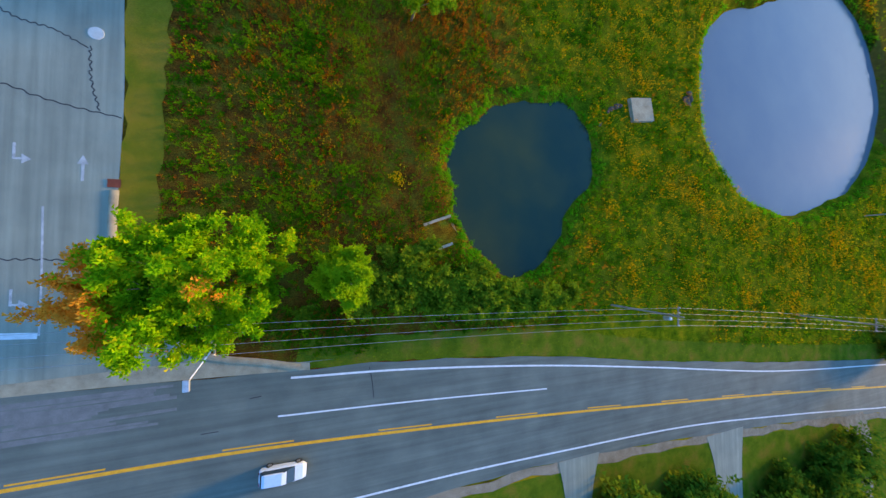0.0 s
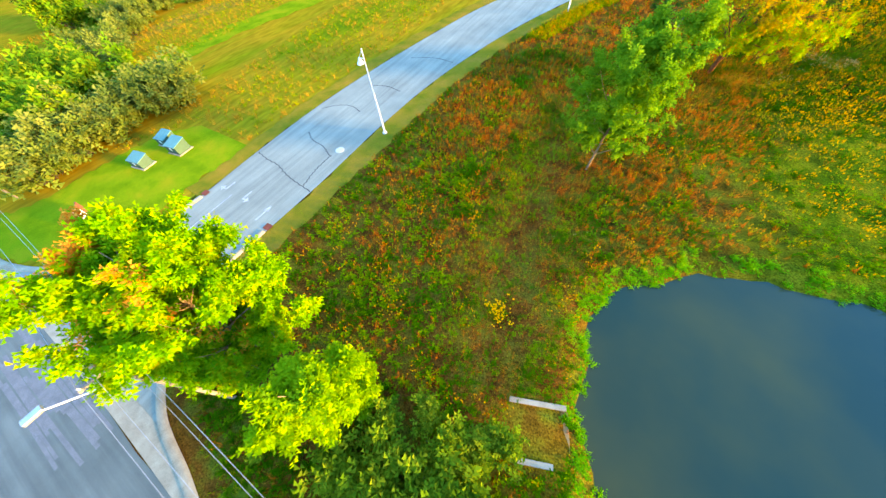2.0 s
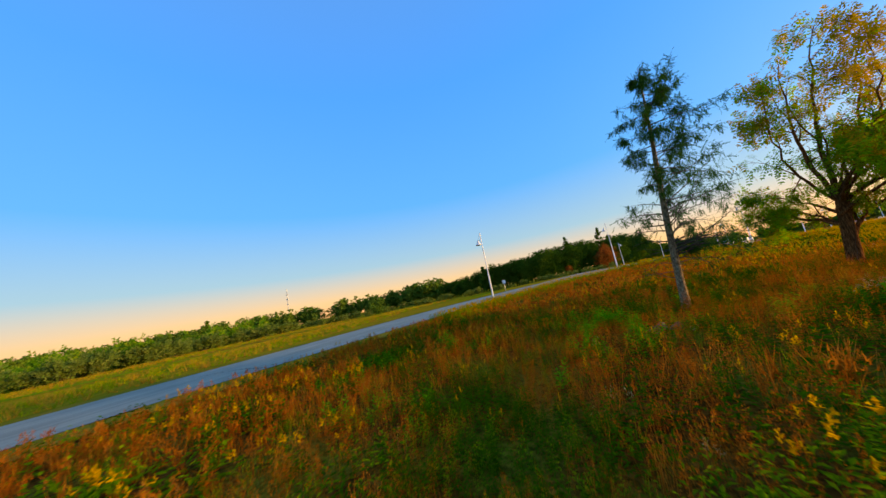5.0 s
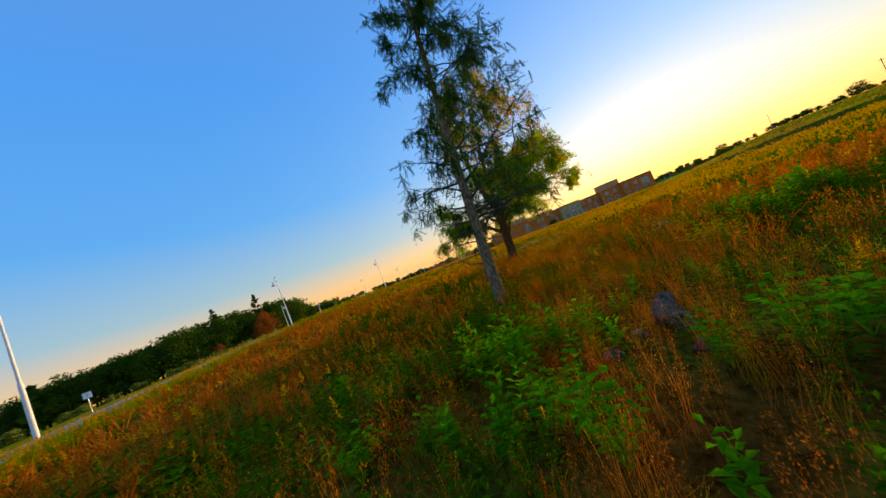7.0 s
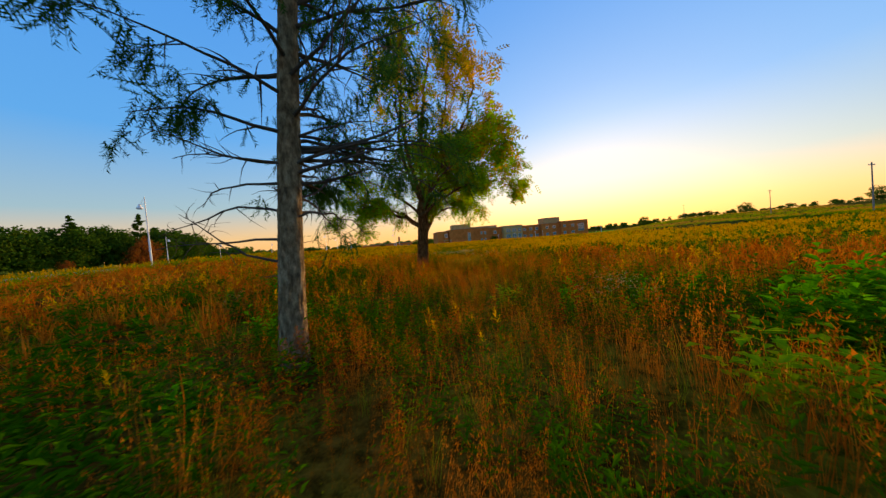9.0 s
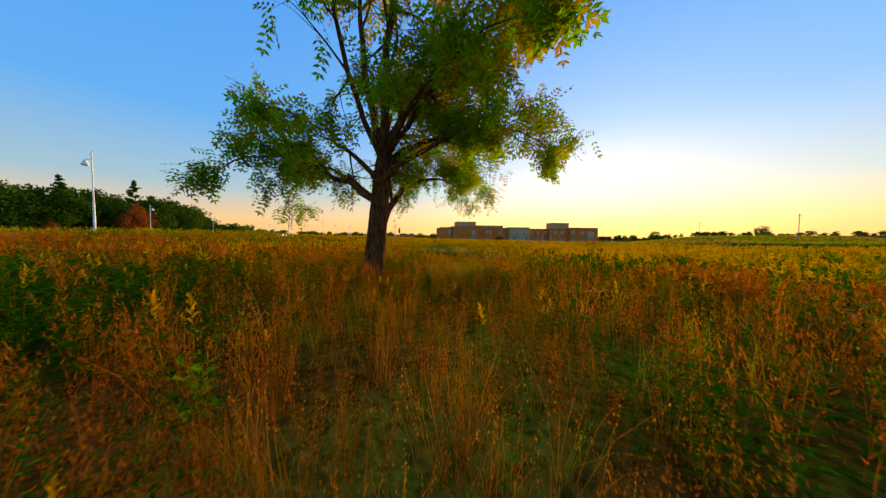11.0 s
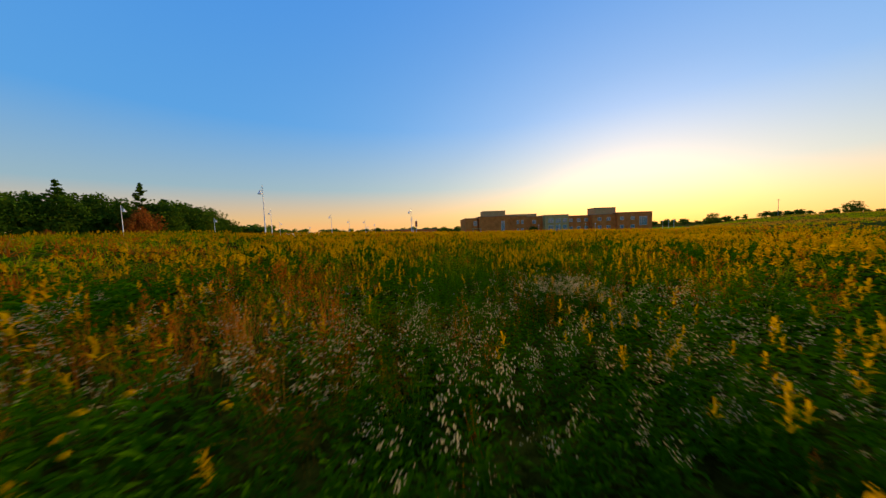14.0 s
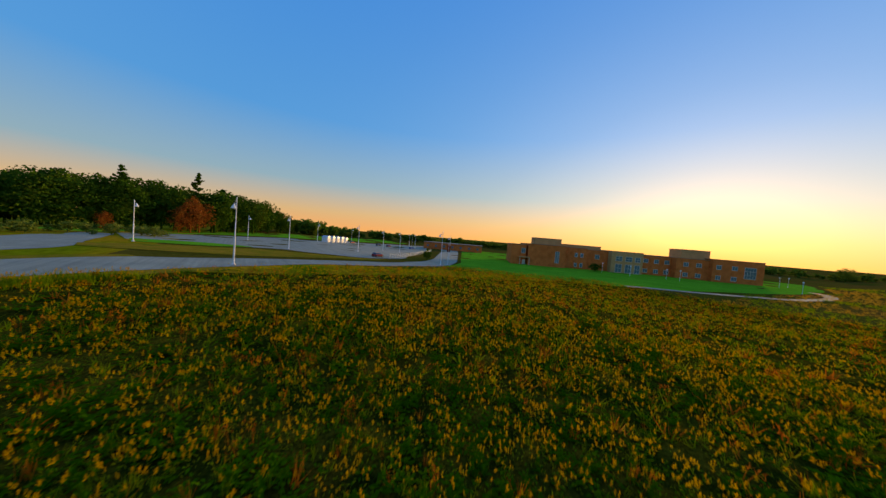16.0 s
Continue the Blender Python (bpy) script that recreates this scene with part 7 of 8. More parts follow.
def gold_share(x, y):
    g = step(21.5, 27, x + 0.10 * (y - 45)) * step(30, 40, y) * 0.78 + step(18, 30, x) * step(8, 30, y) * (1 - step(30, 40, y)) * 0.55 + 0.5 * step(34, 50, x) * (1 - step(20, 45, y))
    g = g + 0.3 * step(95, 120, y)
    for cx, cy, r in GOLD_PATCHES:
        g = g + 0.75 * np.exp(-((x - cx) ** 2 + (y - cy) ** 2) / r**2)
    g = g * (1 - 0.94 * np.exp(-((x - 25.5) ** 2 + (y - 65) ** 2) / 75)) * (1 - 0.6 * np.exp(-((x - 28) ** 2 + (y - 73) ** 2) / 40)) * (1 - 0.75 * np.exp(-((x - 32.4) ** 2 + (y - 68) ** 2) / 7)) * (1 - 0.8 * np.exp(-((x - 18) ** 2 + (y - 92) ** 2) / 200))
    return np.clip(g + 0.02 + 0.05 * step(8, 16, x) + 0.07 * step(36, 42, y) * (1 - step(20, 24, x)), 0, 1)


def sow(name, label, category, templates, x, y, tall, mats, seed, tilt=0.12, wide=1.0):
    """Plants of one kind, one sheet of growth."""
    rng = np.random.default_rng(seed)
    VV, FF, SS, base = [], [], [], 0
    which = rng.integers(len(templates), size=len(x))
    z = land(x, y)
    for k, (tv, tf, ts) in enumerate(templates):
        sel = which == k
        n = int(sel.sum())
        if not n:
            continue
        h = np.broadcast_to(tall, x.shape)[sel] * rng.uniform(0.7, 1.2, n)
        sc = np.stack([h * wide, h * wide, h], 1)[:, None, :]
        V = np.einsum("nij,kj->nki", turns(rng, n, tilt), tv) * sc + np.stack([x[sel], y[sel], z[sel] - 0.02], 1)[:, None]
        VV.append(V.reshape(-1, 3))
        FF.append((tf[None] + (np.arange(n) * len(tv))[:, None, None]).reshape(-1, 3) + base)
        SS.append(np.tile(ts, n))
        base += n * len(tv)
    return put(name, mesh_np(name, np.concatenate(VV), np.concatenate(FF), mats, np.concatenate(SS)), None, label, category, kind="stuff")


rng = np.random.default_rng(101)
M_STRAW = leafy("straw_blade", [(0.30, 0.15, 0.012), (0.46, 0.26, 0.022), (0.36, 0.28, 0.02)], 0.1, 0.45)
M_TAN = leafy("tan_seed_grass", [(0.25, 0.065, 0.005), (0.44, 0.15, 0.010), (0.56, 0.27, 0.03)], 0.35, 0.45)
M_RUST_HERB = leafy("withered_russet_herb", [(0.15, 0.034, 0.002), (0.31, 0.080, 0.004), (0.44, 0.145, 0.010), (0.52, 0.25, 0.035)], 1.1, 0.5, vary=0.34)
M_BROAD = leafy("broad_weed_leaf", [(0.045, 0.21, 0.004), (0.085, 0.36, 0.006), (0.18, 0.46, 0.010)], 0.6, 0.5)
TUFT_NEAR = [tuft(s, 17, 0.30, 0.0021, 5, 0.012) for s in range(6)]
TUFT_NEXT = [tuft(s, 10, 0.28, 0.004, 3, 0.021) for s in range(40, 44)]
TUFT_MID = [tuft(s, 12, 0.22, 0.015) for s in range(10, 14)]
TUFT_FAR = [tuft(s, 8, 0.3, 0.032) for s in range(20, 23)]
HERB_NEAR = [herb(s, 5, 5, 30, 0.0105, 0.045, 0.46) for s in range(6)]
HERB_NEXT = [herb(s, 4, 3, 16, 0.019, 0.055, 0.44) for s in range(40, 44)]
HERB_MID = [herb(s, 4, 1, 8, 0.048, 0.06) for s in range(10, 14)]
HERB_FAR = [herb(s, 3, 0, 5, 0.085, 0.09) for s in range(20, 23)]
FORB_NEAR = [forb(s, 4, 9, 0.17, 0.042) for s in range(4)]
FORB_NEXT = [forb(s, 3, 6, 0.22, 0.065) for s in range(40, 43)]
FORB_MID = [forb(s, 3, 4, 0.34, 0.14) for s in range(10, 13)]
FORB_FAR = [forb(s, 2, 3, 0.44, 0.20) for s in range(20, 23)]
GOLD_NEAR = [goldenrod(s, 2, 11, 9, 36, 0.009, 2, False) for s in range(5)]
GOLD_NEXT = [goldenrod(s, 2, 7, 8, 14, 0.011, 2, False) for s in range(40, 44)]
GOLD_MID = [goldenrod(s, 2, 2, 5, 4, 0.028, 1, True) for s in range(10, 14)]
GOLD_FAR = [goldenrod(s, 2, 1, 4, 0, 0.036, 1, True) for s in range(20, 23)]
ASTER = [aster(s) for s in range(3)]


def meadow(tag, near, far, per_m2, tufts, herbs, forbs, golds, widen, box_):
    x0, x1, y0, y1 = box_
    n = int((x1 - x0) * (y1 - y0) * per_m2)
    x, y = spots(rng, n, x0, x1, y0, y1, near, far)
    g = gold_share(x, y)
    undergrowth = field_noise(x, y, 0.35, 7)
    patch = field_noise(x, y, 0.9, 9) - 0.22 * step(0.5, 0.72, field_noise(x, y, 0.28, 27)) * step(60, 66, y)
    pick = rng.random(len(x))
    rim = np.minimum(outside_pond(POND_1, x, y), outside_pond(POND_2, x, y)) < 0.35 + 1.5 * field_noise(x, y, 0.9, 12)
    fine = step(0.36, 0.62, field_noise(x, y, 3.2, 17))
    d = from_line(x, y)
    wide_off = step(3, 12, d)
    g = g * np.where((d < 3) & (x < 23), 0.35, 1.0)
    south = (1 - step(38, 46, y)) * (1 - step(0.44, 0.60, field_noise(x, y, 0.42, 29)))
    is_gold = (pick < g * (1 + 1.1 * (1 - step(38, 46, y)) - 1.75 * south) * (0.10 + 0.35 * wide_off + (1.1 - 0.25 * wide_off) * step(0.38, 0.66, patch)) * (0.12 + 0.28 * wide_off + (0.95 - 0.25 * wide_off) * fine)) & ~rim
    clump = field_noise(x, y, 1.1, 8)
    bush = sum(np.exp(-((x - cx) ** 2 + (y - cy) ** 2) / r**2) for cx, cy, r in GREEN_PATCHES)
    is_forb = ~is_gold & ~rim & (rng.random(len(x)) < 0.55 * bush + 0.05 + 0.30 * step(0.55, 0.75, undergrowth) + 0.45 * step(0.62, 0.78, clump) + 0.42 * step(0.54, 0.68, field_noise(x, y, 0.16, 19)) * (1 - step(38, 44, y)) + (0.12 if tag == "far" else 0.45) * g)
    rest = ~is_gold & ~is_forb & ~rim
    russet = rest & (rng.random(len(x)) < 0.95 - (0.85 - 0.16 * step(52, 64, y)) * np.clip(g * 1.6, 0, 1) - 0.2 * step(0.5, 0.75, patch) - 0.38 * (1 - step(16, 26, y)))
    green = rest & ~russet
    close = d < 1.6
    tall = np.where(close, 0.62, 0.80)
    label = {"near": "tall", "mid": "waving", "far": "distant"}[tag]
    drift = (step(0.40, 0.62, field_noise(x, y, 0.7, 15)) * 0.75 + 0.12) * (0.45 + 0.55 * step(2, 9, d))
    grassy = russet & (rng.random(len(x)) < drift)
    seedy = russet & ~grassy
    pale = grassy & (rng.random(len(x)) < 0.08 + 0.55 * step(0.5, 0.75, field_noise(x, y, 0.55, 16)) + sum(0.8 * np.exp(-((x - cx) ** 2 + (y - cy) ** 2) / r**2) for cx, cy, r in TAN_PATCHES))
    grassy &= ~pale
    sow("russet_grass", label + " russet bluestem grass with ragged seed heads", "grass", tufts, x[grassy], y[grassy], tall[grassy] * 1.02, M_GRASS_RED, 1, 0.10, widen)
    sow("tan_grass", label + " tan bluestem grass with pale seed heads", "grass", tufts, x[pale], y[pale], tall[pale] * 1.08, M_TAN, 28, 0.10, widen)
    sow("russet_herbs", label + " russet withered herbs gone to seed", "weeds", herbs, x[seedy], y[seedy], tall[seedy] * 0.95, M_RUST_HERB, 29, 0.12, widen)
    sow("green_grass", label + " green and yellowing meadow grass", "grass", tufts, x[green], y[green], tall[green] * 0.8, M_GRASS_GREEN, 2, 0.16, widen)
    # southern forbs take the lighter copy, with top light painted in
    fresh = is_forb & (y < 40) & (rng.random(len(x)) < 0.15 + 0.8 * step(0.35, 0.6, field_noise(x, y, 0.5, 14)))
    if fresh.any():
        sow("brightened_weeds", label + " green broad-leaved weeds with brighter light put into their colour", "weeds", forbs, x[fresh], y[fresh], tall[fresh] * 0.9, M_FORB_BRIGHTENED, 26, 0.1, widen * 1.15)
    is_forb &= ~fresh
    sow("green_weeds", label + " leafy dark green meadow weeds", "weeds", forbs, x[is_forb], y[is_forb], tall[is_forb] * 0.9, M_FORB, 3, 0.1, widen * 1.15)
    sow("goldenrod", label + " goldenrod with yellow plumes", "flowers", golds, x[is_gold], y[is_gold], tall[is_gold] * 1.15, [M_FORB if tag == "near" else M_GRASS_GREEN, M_GOLD], 4, 0.1, widen)
    if rim.any():
        sow("pond_herbs", "bright green water plants along the pond edge", "reeds", forbs, x[rim] + 0.2, y[rim] - 0.15, tall[rim] * 0.6, M_RIM, 22, 0.2, widen * 1.5)
        sow("pond_reeds", "bright green reeds along the pond edge", "reeds", tufts, x[rim], y[rim], tall[rim] * 0.8, M_RIM, 5, 0.2, widen * 1.3)


meadow("near", 0, 1.9, 29, TUFT_NEAR, HERB_NEAR, FORB_NEAR, GOLD_NEAR, 1.0, (-6, 54, 35, 84))
meadow("near", 0, 1.9, 12, TUFT_NEXT, HERB_NEXT, FORB_NEXT, GOLD_NEXT, 1.15, (-6, 54, 2, 35))
meadow("near", 1.9, 5.5, 15, TUFT_NEXT, HERB_NEXT, FORB_NEXT, GOLD_NEXT, 1.15, (-8, 56, 0, 86))
meadow("mid", 5.5, 15, 8.5, TUFT_MID, HERB_MID, FORB_MID, GOLD_MID, 1.2, (-18, 64, -8, 94))
meadow("mid", 15, 36, 4.6, TUFT_MID, HERB_MID, FORB_MID, GOLD_MID, 1.35, (36, 86, 64, 114))
meadow("far", 15, 120, 1.8, TUFT_FAR, HERB_FAR, FORB_FAR, GOLD_FAR, 1.9, (62, 140, -22, 150))
meadow("far", 15, 120, 1.8, TUFT_FAR, HERB_FAR, FORB_FAR, GOLD_FAR, 1.9, (-18, 62, 62, 150))
meadow("far", 15, 60, 3.4, TUFT_MID, HERB_MID, FORB_MID, GOLD_MID, 1.4, (-18, 62, -10, 62))

ASTER_PATCHES = [(30.0, 67.6, 1.2, 44), (31.0, 66.5, 1.1, 50), (31.9, 65.3, 1.1, 44), (33.6, 65.9, 1.2, 30), (34.5, 67.15, 0.3, 36), (34.0, 67.7, 0.12, 6), (27.4, 70.5, 1.2, 26), (26.4, 59.0, 1.0, 36), (24.1, 57.5, 0.8, 18), (28.4, 62.3, 0.5, 8), (12.0, 48.4, 0.2, 7)]
for cx, cy, r, n in ASTER_PATCHES:
    x, y = rng.normal(cx, r, n), rng.normal(cy, r, n)
    sow("asters", "white wild asters in the goldenrod", "flowers", ASTER, x, y, np.full(n, 0.78), [M_FORB, M_ASTER], 6, 0.1)
x, y = spots(rng, 900, 2, 34, 10, 72, 1.5, 9)
w = field_noise(x, y, 0.8, 22) > 0.78
sow("asters", "scattered white wild asters", "flowers", ASTER, x[w], y[w], np.full(w.sum(), 0.75), [M_FORB, M_ASTER], 7, 0.1)
x, y = rng.uniform(25, 46, 420), rng.uniform(61, 80, 420)
w = (field_noise(x, y, 0.8, 33) > 0.52) & (from_line(x, y) < 7)
sow("disc_flowers", "round bright yellow flowers on thin stems", "flowers", [disc_flower(s) for s in range(4)], x[w], y[w], np.full(w.sum(), 0.85), [M_FORB, M_DISC], 34, 0.1)
x, y = rng.normal(33.0, 0.5, 9), rng.normal(68.1, 0.5, 9)
sow("clover", "a few pink clover heads among green weeds", "flowers", [aster(9, 1, 2)], x, y, np.full(9, 0.7), [M_FORB, M_PINK], 17, 0.1)

# the round yellow sunflower clump and others like it from above
x, y = rng.normal(5.8, 0.42, 34), rng.normal(10.1, 0.42, 34)
sow("yellow_flowers", "bright yellow flower clump in the grass", "flowers", [disc_flower(s, 3) for s in range(9, 12)], x, y, np.full(34, 1.1), [M_FORB, M_DISC], 8, 0.15, 2.4)
x, y = spots(rng, 2600, -16, 12, 2, 40, 3, 60)
w = field_noise(x, y, 0.7, 23) > 0.74
sow("yellow_flowers", "scattered yellow flowers among dark weeds", "flowers", GOLD_MID, x[w], y[w], np.full(w.sum(), 0.95), [M_FORB, M_GOLD], 9, 0.15, 1.2)

# a golden swath of goldenrod between the ponds and towards the road
SWATH = [(38, 22.4, 1.6), (41.5, 19, 1.8), (45, 15, 2.2), (53, 12.5, 2.4), (59, 10.3, 2.6), (66, 7, 2.8), (76, 5.2, 3.4), (90, 1, 4.5), (108, 3, 6), (123, -6, 6), (40, 8, 1.6), (35, 2.4, 1.6), (44, -2, 2.0), (59, -5.4, 2.6), (74, -7.5, 3.2), (89, -10, 3.6), (48, 30, 2.4), (44, 34, 2.4)]
for k, (cx, cy, r) in enumerate(SWATH):
    n = int(16 * r**1.5)
    x, y = rng.normal(cx, r * 0.75, n), rng.normal(cy, r * 0.6, n)
    ok = open_meadow(x, y)
    sow("goldenrod", "dense clump of golden-yellow goldenrod near the pond", "flowers", GOLD_MID, x[ok], y[ok], np.full(ok.sum(), 1.0), [M_GRASS_GREEN, M_GOLD], 400 + k, 0.15, 2.1)

# ochre and green grass in front of the walnut
n = 300
x, y = rng.normal(20.4, 1.1, n), rng.normal(57.0, 1.0, n)
ok = np.hypot(x - WX, y - WY) > 0.9
x, y = x[ok], y[ok]
t = rng.random(len(x)) < 0.62
sow("straw_grass", "ochre ripe grass in front of the walnut", "grass", TUFT_NEAR, x[t], y[t], np.full(t.sum(), 0.62), M_STRAW, 73, 0.16, 1.2)
sow("green_grass", "bright green grass in front of the walnut", "grass", TUFT_NEAR, x[~t] + 0.6, y[~t] - 0.5, np.full((~t).sum(), 0.55), M_GRASS_GREEN, 74, 0.16, 1.2)

# thick growth round the foot of the spruce
a, r = rng.uniform(0, 6.28, 46), rng.uniform(0.25, 1.0, 46)
sow("russet_herbs", "russet herbs round the foot of the spruce", "weeds", HERB_NEXT, SX + r * np.cos(a), SY + r * np.sin(a), np.full(46, 0.62), M_RUST_HERB, 71, 0.12)
sow("green_weeds", "green weeds round the foot of the spruce", "weeds", FORB_NEAR, SX - 0.25 + 0.8 * r[:22] * np.cos(a[:22] + 1), SY - 0.2 + 0.8 * r[:22] * np.sin(a[:22] + 1), np.full(22, 0.5), M_FORB_BRIGHTENED, 72, 0.12)

# tall broad-leaved weeds by the flight line
BROAD = [forb(s, 3, 9, 0.30, 0.12) for s in range(30, 34)]
x, y = spots(rng, 1100, -8, 14, 36, 54, 1.6, 9)
w = field_noise(x, y, 0.55, 24) > 0.74
sow("broad_weeds", "bright green broad-leaved weeds", "weeds", BROAD, x[w], y[w], np.full(w.sum(), 0.62), M_BROAD, 10, 0.1)
for k, (cx, cy, n, h) in enumerate(((4.0, 48.8, 8, 0.8), (3.0, 47.9, 7, 0.66), (2.4, 48.7, 5, 0.7), (5.05, 48.0, 6, 0.75), (3.1, 45.7, 5, 0.6), (3.0, 44.7, 6, 0.7), (4.8, 44.9, 6, 0.75), (4.3, 49.3, 4, 0.7), (6.5, 48.05, 4, 0.62), (13.0, 45.5, 10, 0.95), (11.3, 46.1, 10, 1.0), (12.2, 45.2, 8, 0.95), (-3.0, 47.5, 7, 0.9), (-4.4, 50.0, 8, 0.9), (2.6, 52.0, 5, 0.7), (10.2, 57.9, 4, 0.7), (9.2, 60.5, 5, 0.7))):
    x, y = rng.normal(cx, 0.2, n), rng.normal(cy, 0.2, n)
    sow("broad_weeds", "clump of broad-leaved green weeds in russet grass", "weeds", BROAD, x, y, np.full(n, h), M_BROAD, 60 + k, 0.12)


def leafy_mound(seed, stems=11, leaves=10):
    """A bushy weed of height 1 and about as wide: slanting stems set with rounded leaves."""
    rng = np.random.default_rng(seed)
    V, F, S = [], [], []
    for k in range(stems):
        a, out, h = 2.4 * k + rng.normal(0, 0.3), rng.uniform(0.1, 0.55), rng.uniform(0.6, 1.0)
        c, s = math.cos(a), math.sin(a)
        i = len(V)
        V += [(-s * 0.008, c * 0.008, 0), (s * 0.008, -c * 0.008, 0), (c * out, s * out, h)]
        F.append((i, i + 1, i + 2))
        S.append(0)
        for j in range(leaves):
            u = 0.35 + 0.65 * j / (leaves - 1)
            b = 2.4 * j + rng.normal(0, 0.4)
            leaf_tri(V, F, S, (c * out * u, s * out * u, h * u), (math.cos(b), math.sin(b), rng.uniform(0.1, 0.7)), 0.17 * rng.uniform(0.8, 1.2), 0.095, 0, 0.3)
    return np.array(V), np.array(F), np.array(S)


def weed_bush(x, y, h, seed, mat, label="dense bright green leafy bush in russet grass"):
    tv, tf, ts = leafy_mound(seed)
    h = 1.3 * h
    ob = put("weed_bush", mesh_np("weed_bush", tv * h, tf, mat), None, label, "bush", "leafy bushes in the meadow")
    ob.matrix_basis = Matrix.Translation((x, y, land_at(x, y) - 0.02))


for k, (x, y, h) in enumerate(((4.4, 48.75, 0.72), (4.0, 48.45, 0.6), (4.75, 48.4, 0.55), (3.3, 47.35, 0.62), (3.55, 47.75, 0.5), (3.1, 46.95, 0.45), (4.75, 45.9, 0.6), (5.2, 45.6, 0.55), (4.6, 46.45, 0.45), (5.1, 48.0, 0.5), (4.4, 49.4, 0.5), (6.9, 46.9, 0.42), (6.5, 46.5, 0.4), (3.4, 44.7, 0.55), (2.9, 50.6, 0.5), (1.9, 49.4, 0.5), (3.9, 52.0, 0.5))):
    weed_bush(x, y, h, 300 + k, M_BROAD)
for k, (x, y, h) in enumerate(((9.15, 47.0, 0.62), (9.0, 46.65, 0.55), (11.4, 50.3, 0.5))):
    weed_bush(x, y, h, 330 + k, M_LEAF_LIME, "yellow-green bush with large rounded leaves")

a = rng.uniform(0, 6.28, 60)
r = rng.uniform(0.4, 1.1, 60)
sow("foot_bush", "dark leafy bush at the foot of the walnut", "bush", FORB_NEAR, WX + 0.55 + r * np.cos(a), WY + 0.1 + r * np.sin(a), np.full(60, 0.65), M_FORB, 11, 0.2, 1.1)

# western field: tall straw and weeds beyond the mown edge
n = 16000
x, y = rng.uniform(-150, -36, n), rng.uniform(-9, 150, n)
ok = x < np.interp(y, [-9, -2, 8, 13, 17.4, 17.5, 30, 42, 58, 78, 95, 111, 125, 150], [-64, -56, -55.5, -54.5, -50, -38, -38, -37, -34.6, -29.4, -21, -7.5, 11, 20])
u = field_noise(x, y, 0.12, 31)
band = np.sin((x + 0.15 * y) * 0.12) > -0.35
ok &= band
x, y, u = x[ok], y[ok], u[ok]
pick = rng.random(len(x))
t = pick < 0.45 + 0.4 * (u - 0.5)
sow("straw_grass", "pale straw-coloured grass of the western field", "grass", TUFT_FAR, x[t], y[t], np.full(t.sum(), 0.8), M_STRAW, 12, 0.15, 1.5)
g = ~t & (pick < 0.8)
sow("green_grass", "yellow-green grass of the western field", "grass", TUFT_FAR, x[g], y[g], np.full(g.sum(), 0.75), M_GRASS_GREEN, 13, 0.15, 1.6)
q = ~t & ~g
sow("goldenrod", "goldenrod patches in the western field", "flowers", GOLD_FAR, x[q], y[q], np.full(q.sum(), 0.9), [M_FORB, M_GOLD], 14, 0.15, 1.6)

# rough ground beyond the goldenrod, towards the skyline
n = 5000
x, y = rng.uniform(138, 300, n), rng.uniform(-20, 92, n)
ok = y < np.interp(x, [118, 150, 186, 240, 300], [128, 106, 92, 80, 86]) - 3
t = field_noise(x, y, 0.08, 41) > 0.5
sow("green_grass", "olive rough grass towards the skyline", "grass", TUFT_FAR, x[ok & t], y[ok & t], np.full((ok & t).sum(), 0.8), M_GRASS_GREEN, 18, 0.15, 2.2)
sow("russet_grass", "brown rough grass towards the skyline", "grass", TUFT_FAR, x[ok & ~t], y[ok & ~t], np.full((ok & ~t).sum(), 0.8), M_STRAW, 19, 0.15, 2.2)

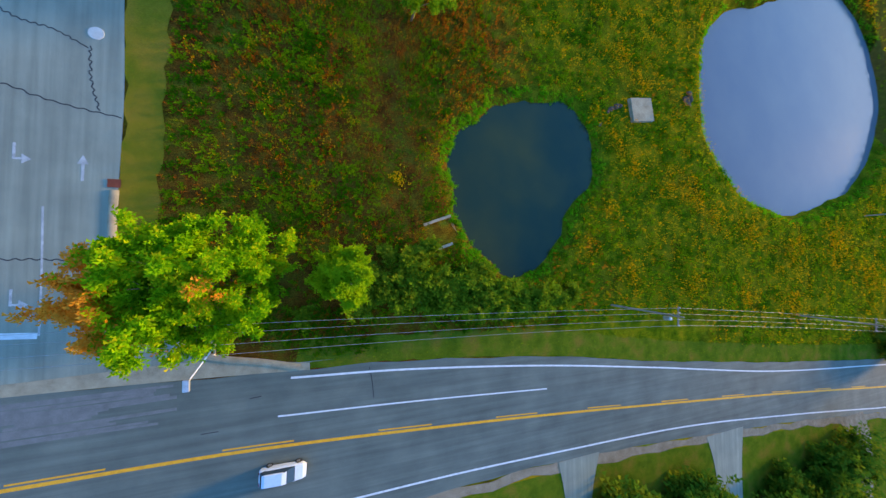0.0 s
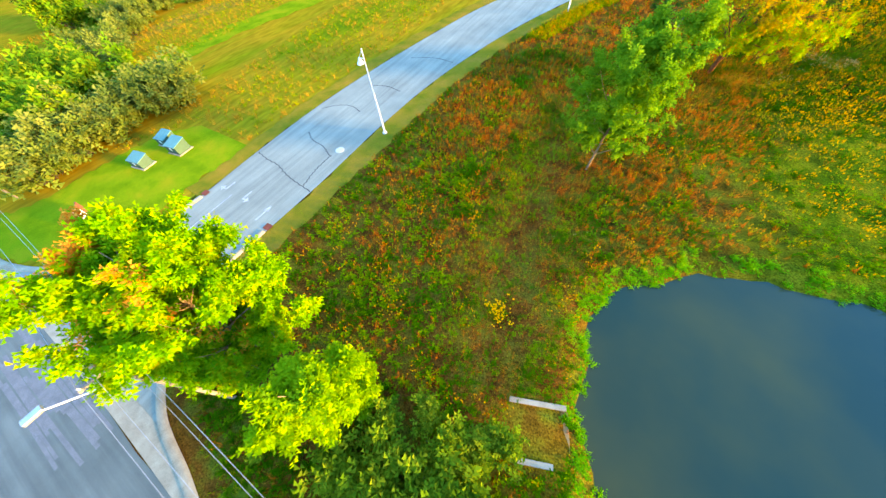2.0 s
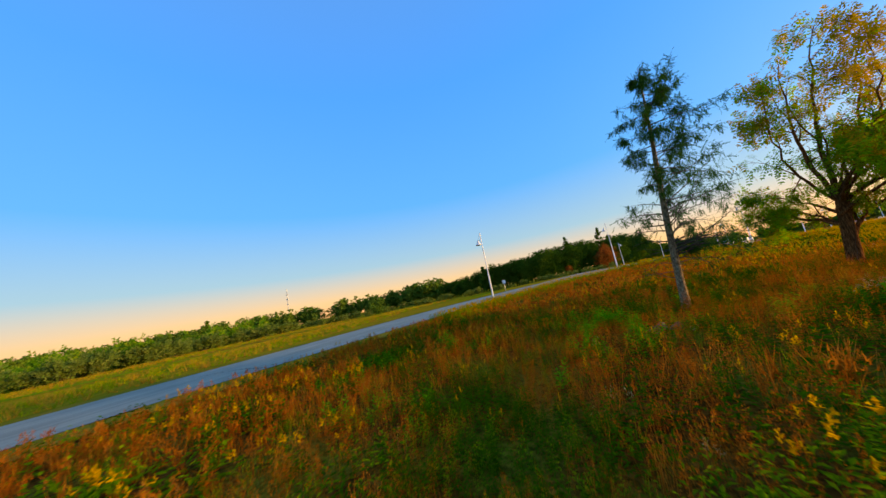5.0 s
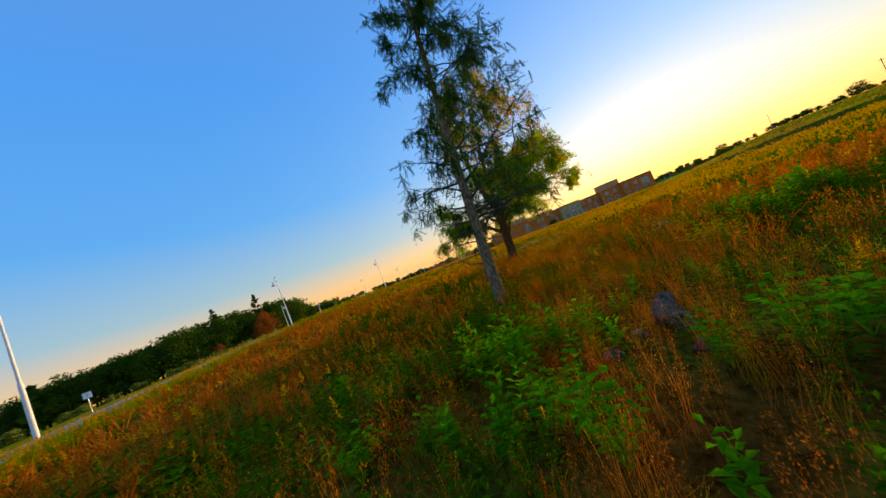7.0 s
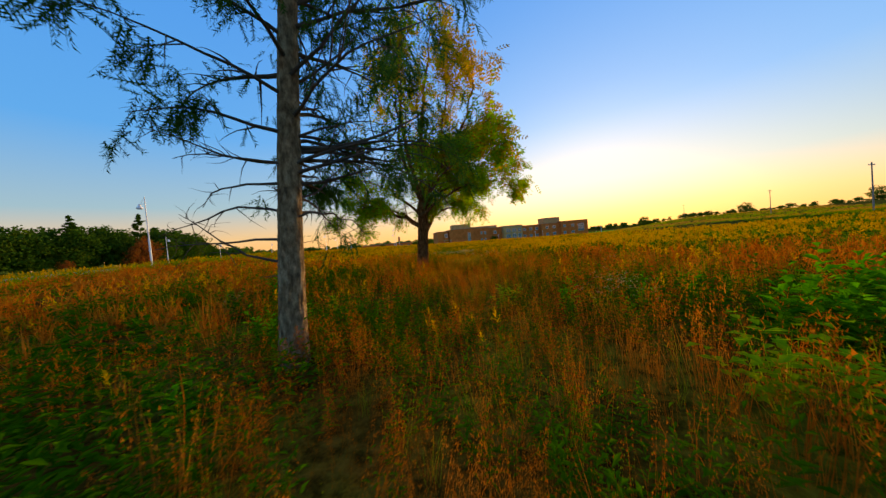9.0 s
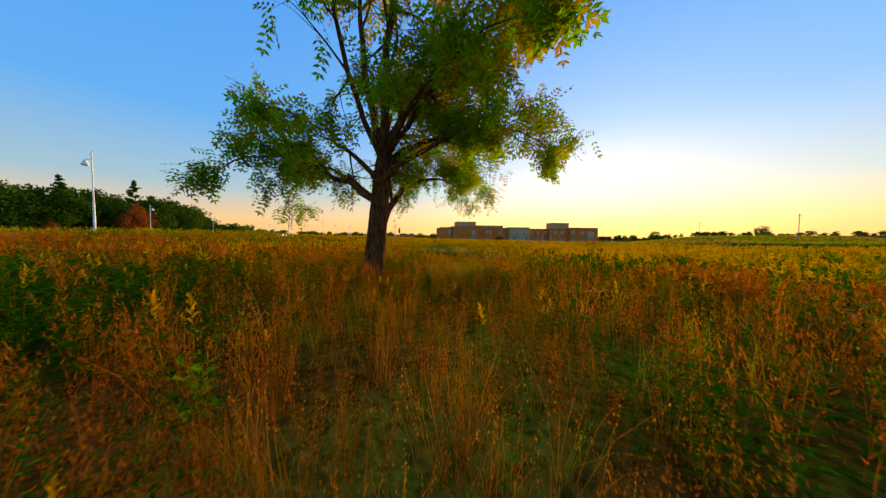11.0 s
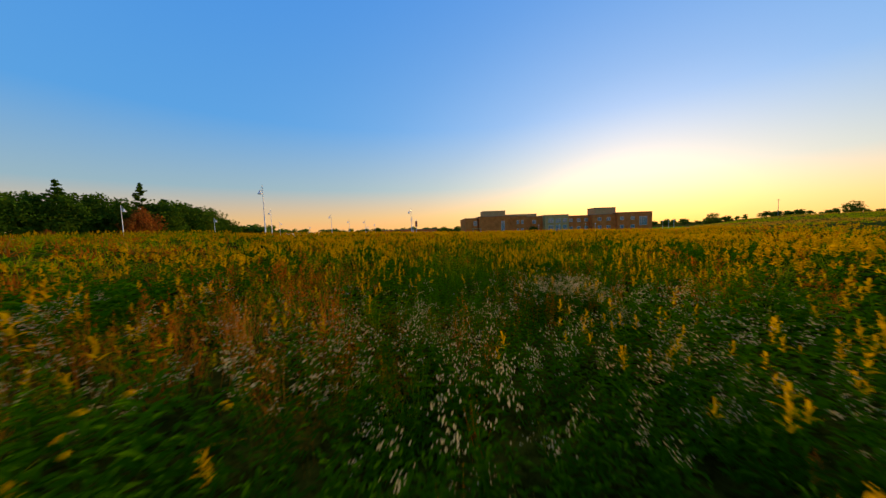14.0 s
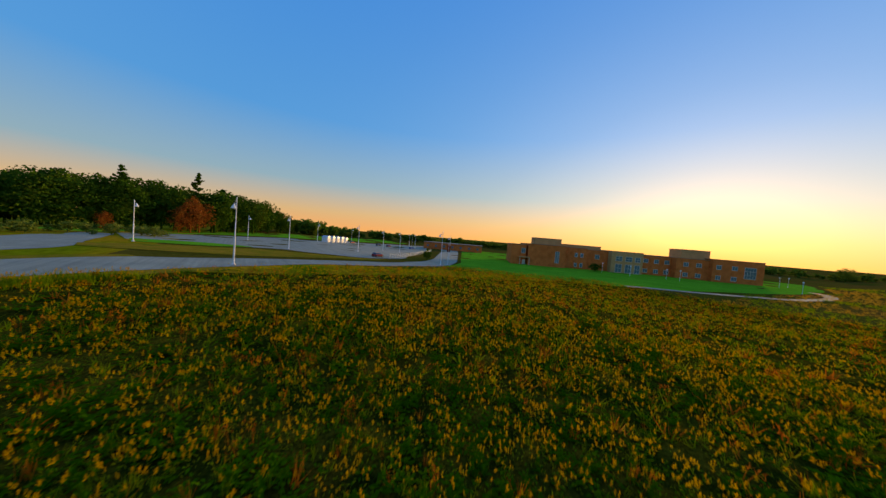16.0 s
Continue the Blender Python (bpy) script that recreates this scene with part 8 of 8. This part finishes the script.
# short grass on the verges, so that their edges are not cut sharp
n = 6500
x, y = -6 + 138 * rng.random(n) ** 1.7, rng.uniform(-28, -6, n)
top = np.interp(x, [-5, 5.6, 26, 48, 79, 131], [-9.0, -9.2, -10.2, -13.6, -17.4, -22.4])
low = np.interp(x, [p[0] for p in ROAD_N], [p[1] for p in ROAD_N])
ok = (y < top + 0.6) & (y > low + 0.1)
sow("verge_grass", "short ragged green grass of the verge", "grass", TUFT_MID, x[ok], y[ok], np.full(ok.sum(), 0.24), M_GRASS_GREEN, 15, 0.2, 1.6)
n = 900
x, y = rng.uniform(-17.5, 3, n), rng.uniform(-11.5, -5, n)
ok = (y > -6.4 - 0.34 * (x + 17.9)) & (y < -6.0)
sow("verge_grass", "ragged green grass under the maple by the kerb", "grass", TUFT_MID, x[ok], y[ok], np.full(ok.sum(), 0.4), M_GRASS_GREEN, 20, 0.2, 1.6)
sow("green_weeds", "leafy weeds under the maple by the kerb", "weeds", FORB_MID, x[ok] + 0.3, y[ok] + 0.5, np.full(ok.sum(), 0.5), M_FORB, 21, 0.2, 1.6)
n = 2600
y = rng.uniform(2, 100, n)
x = np.interp(y, VERGE_E[:, 1], VERGE_E[:, 0]) - rng.uniform(-0.5, 3.0, n)
sow("verge_grass", "short dry grass of the drive verge", "grass", TUFT_MID, x, y, np.full(n, 0.16), M_GRASS_GREEN, 16, 0.2, 1.6)

# a taller fringe of goldenrod and weeds beside the drive
n = 2600
y = rng.uniform(62, 118, n)
x = np.interp(y, VERGE_E[:, 1], VERGE_E[:, 0]) + rng.uniform(0.4, 4.5, n)
t = rng.random(n) < 0.35
sow("goldenrod", "tall fringe of goldenrod beside the drive", "flowers", GOLD_MID, x[t], y[t], np.full(t.sum(), 1.15), [M_FORB, M_GOLD], 24, 0.1, 1.2)
sow("green_grass", "tall fringe of yellowing grass beside the drive", "grass", TUFT_MID, x[~t], y[~t], np.full((~t).sum(), 1.15), M_GRASS_GREEN, 25, 0.1, 1.4)
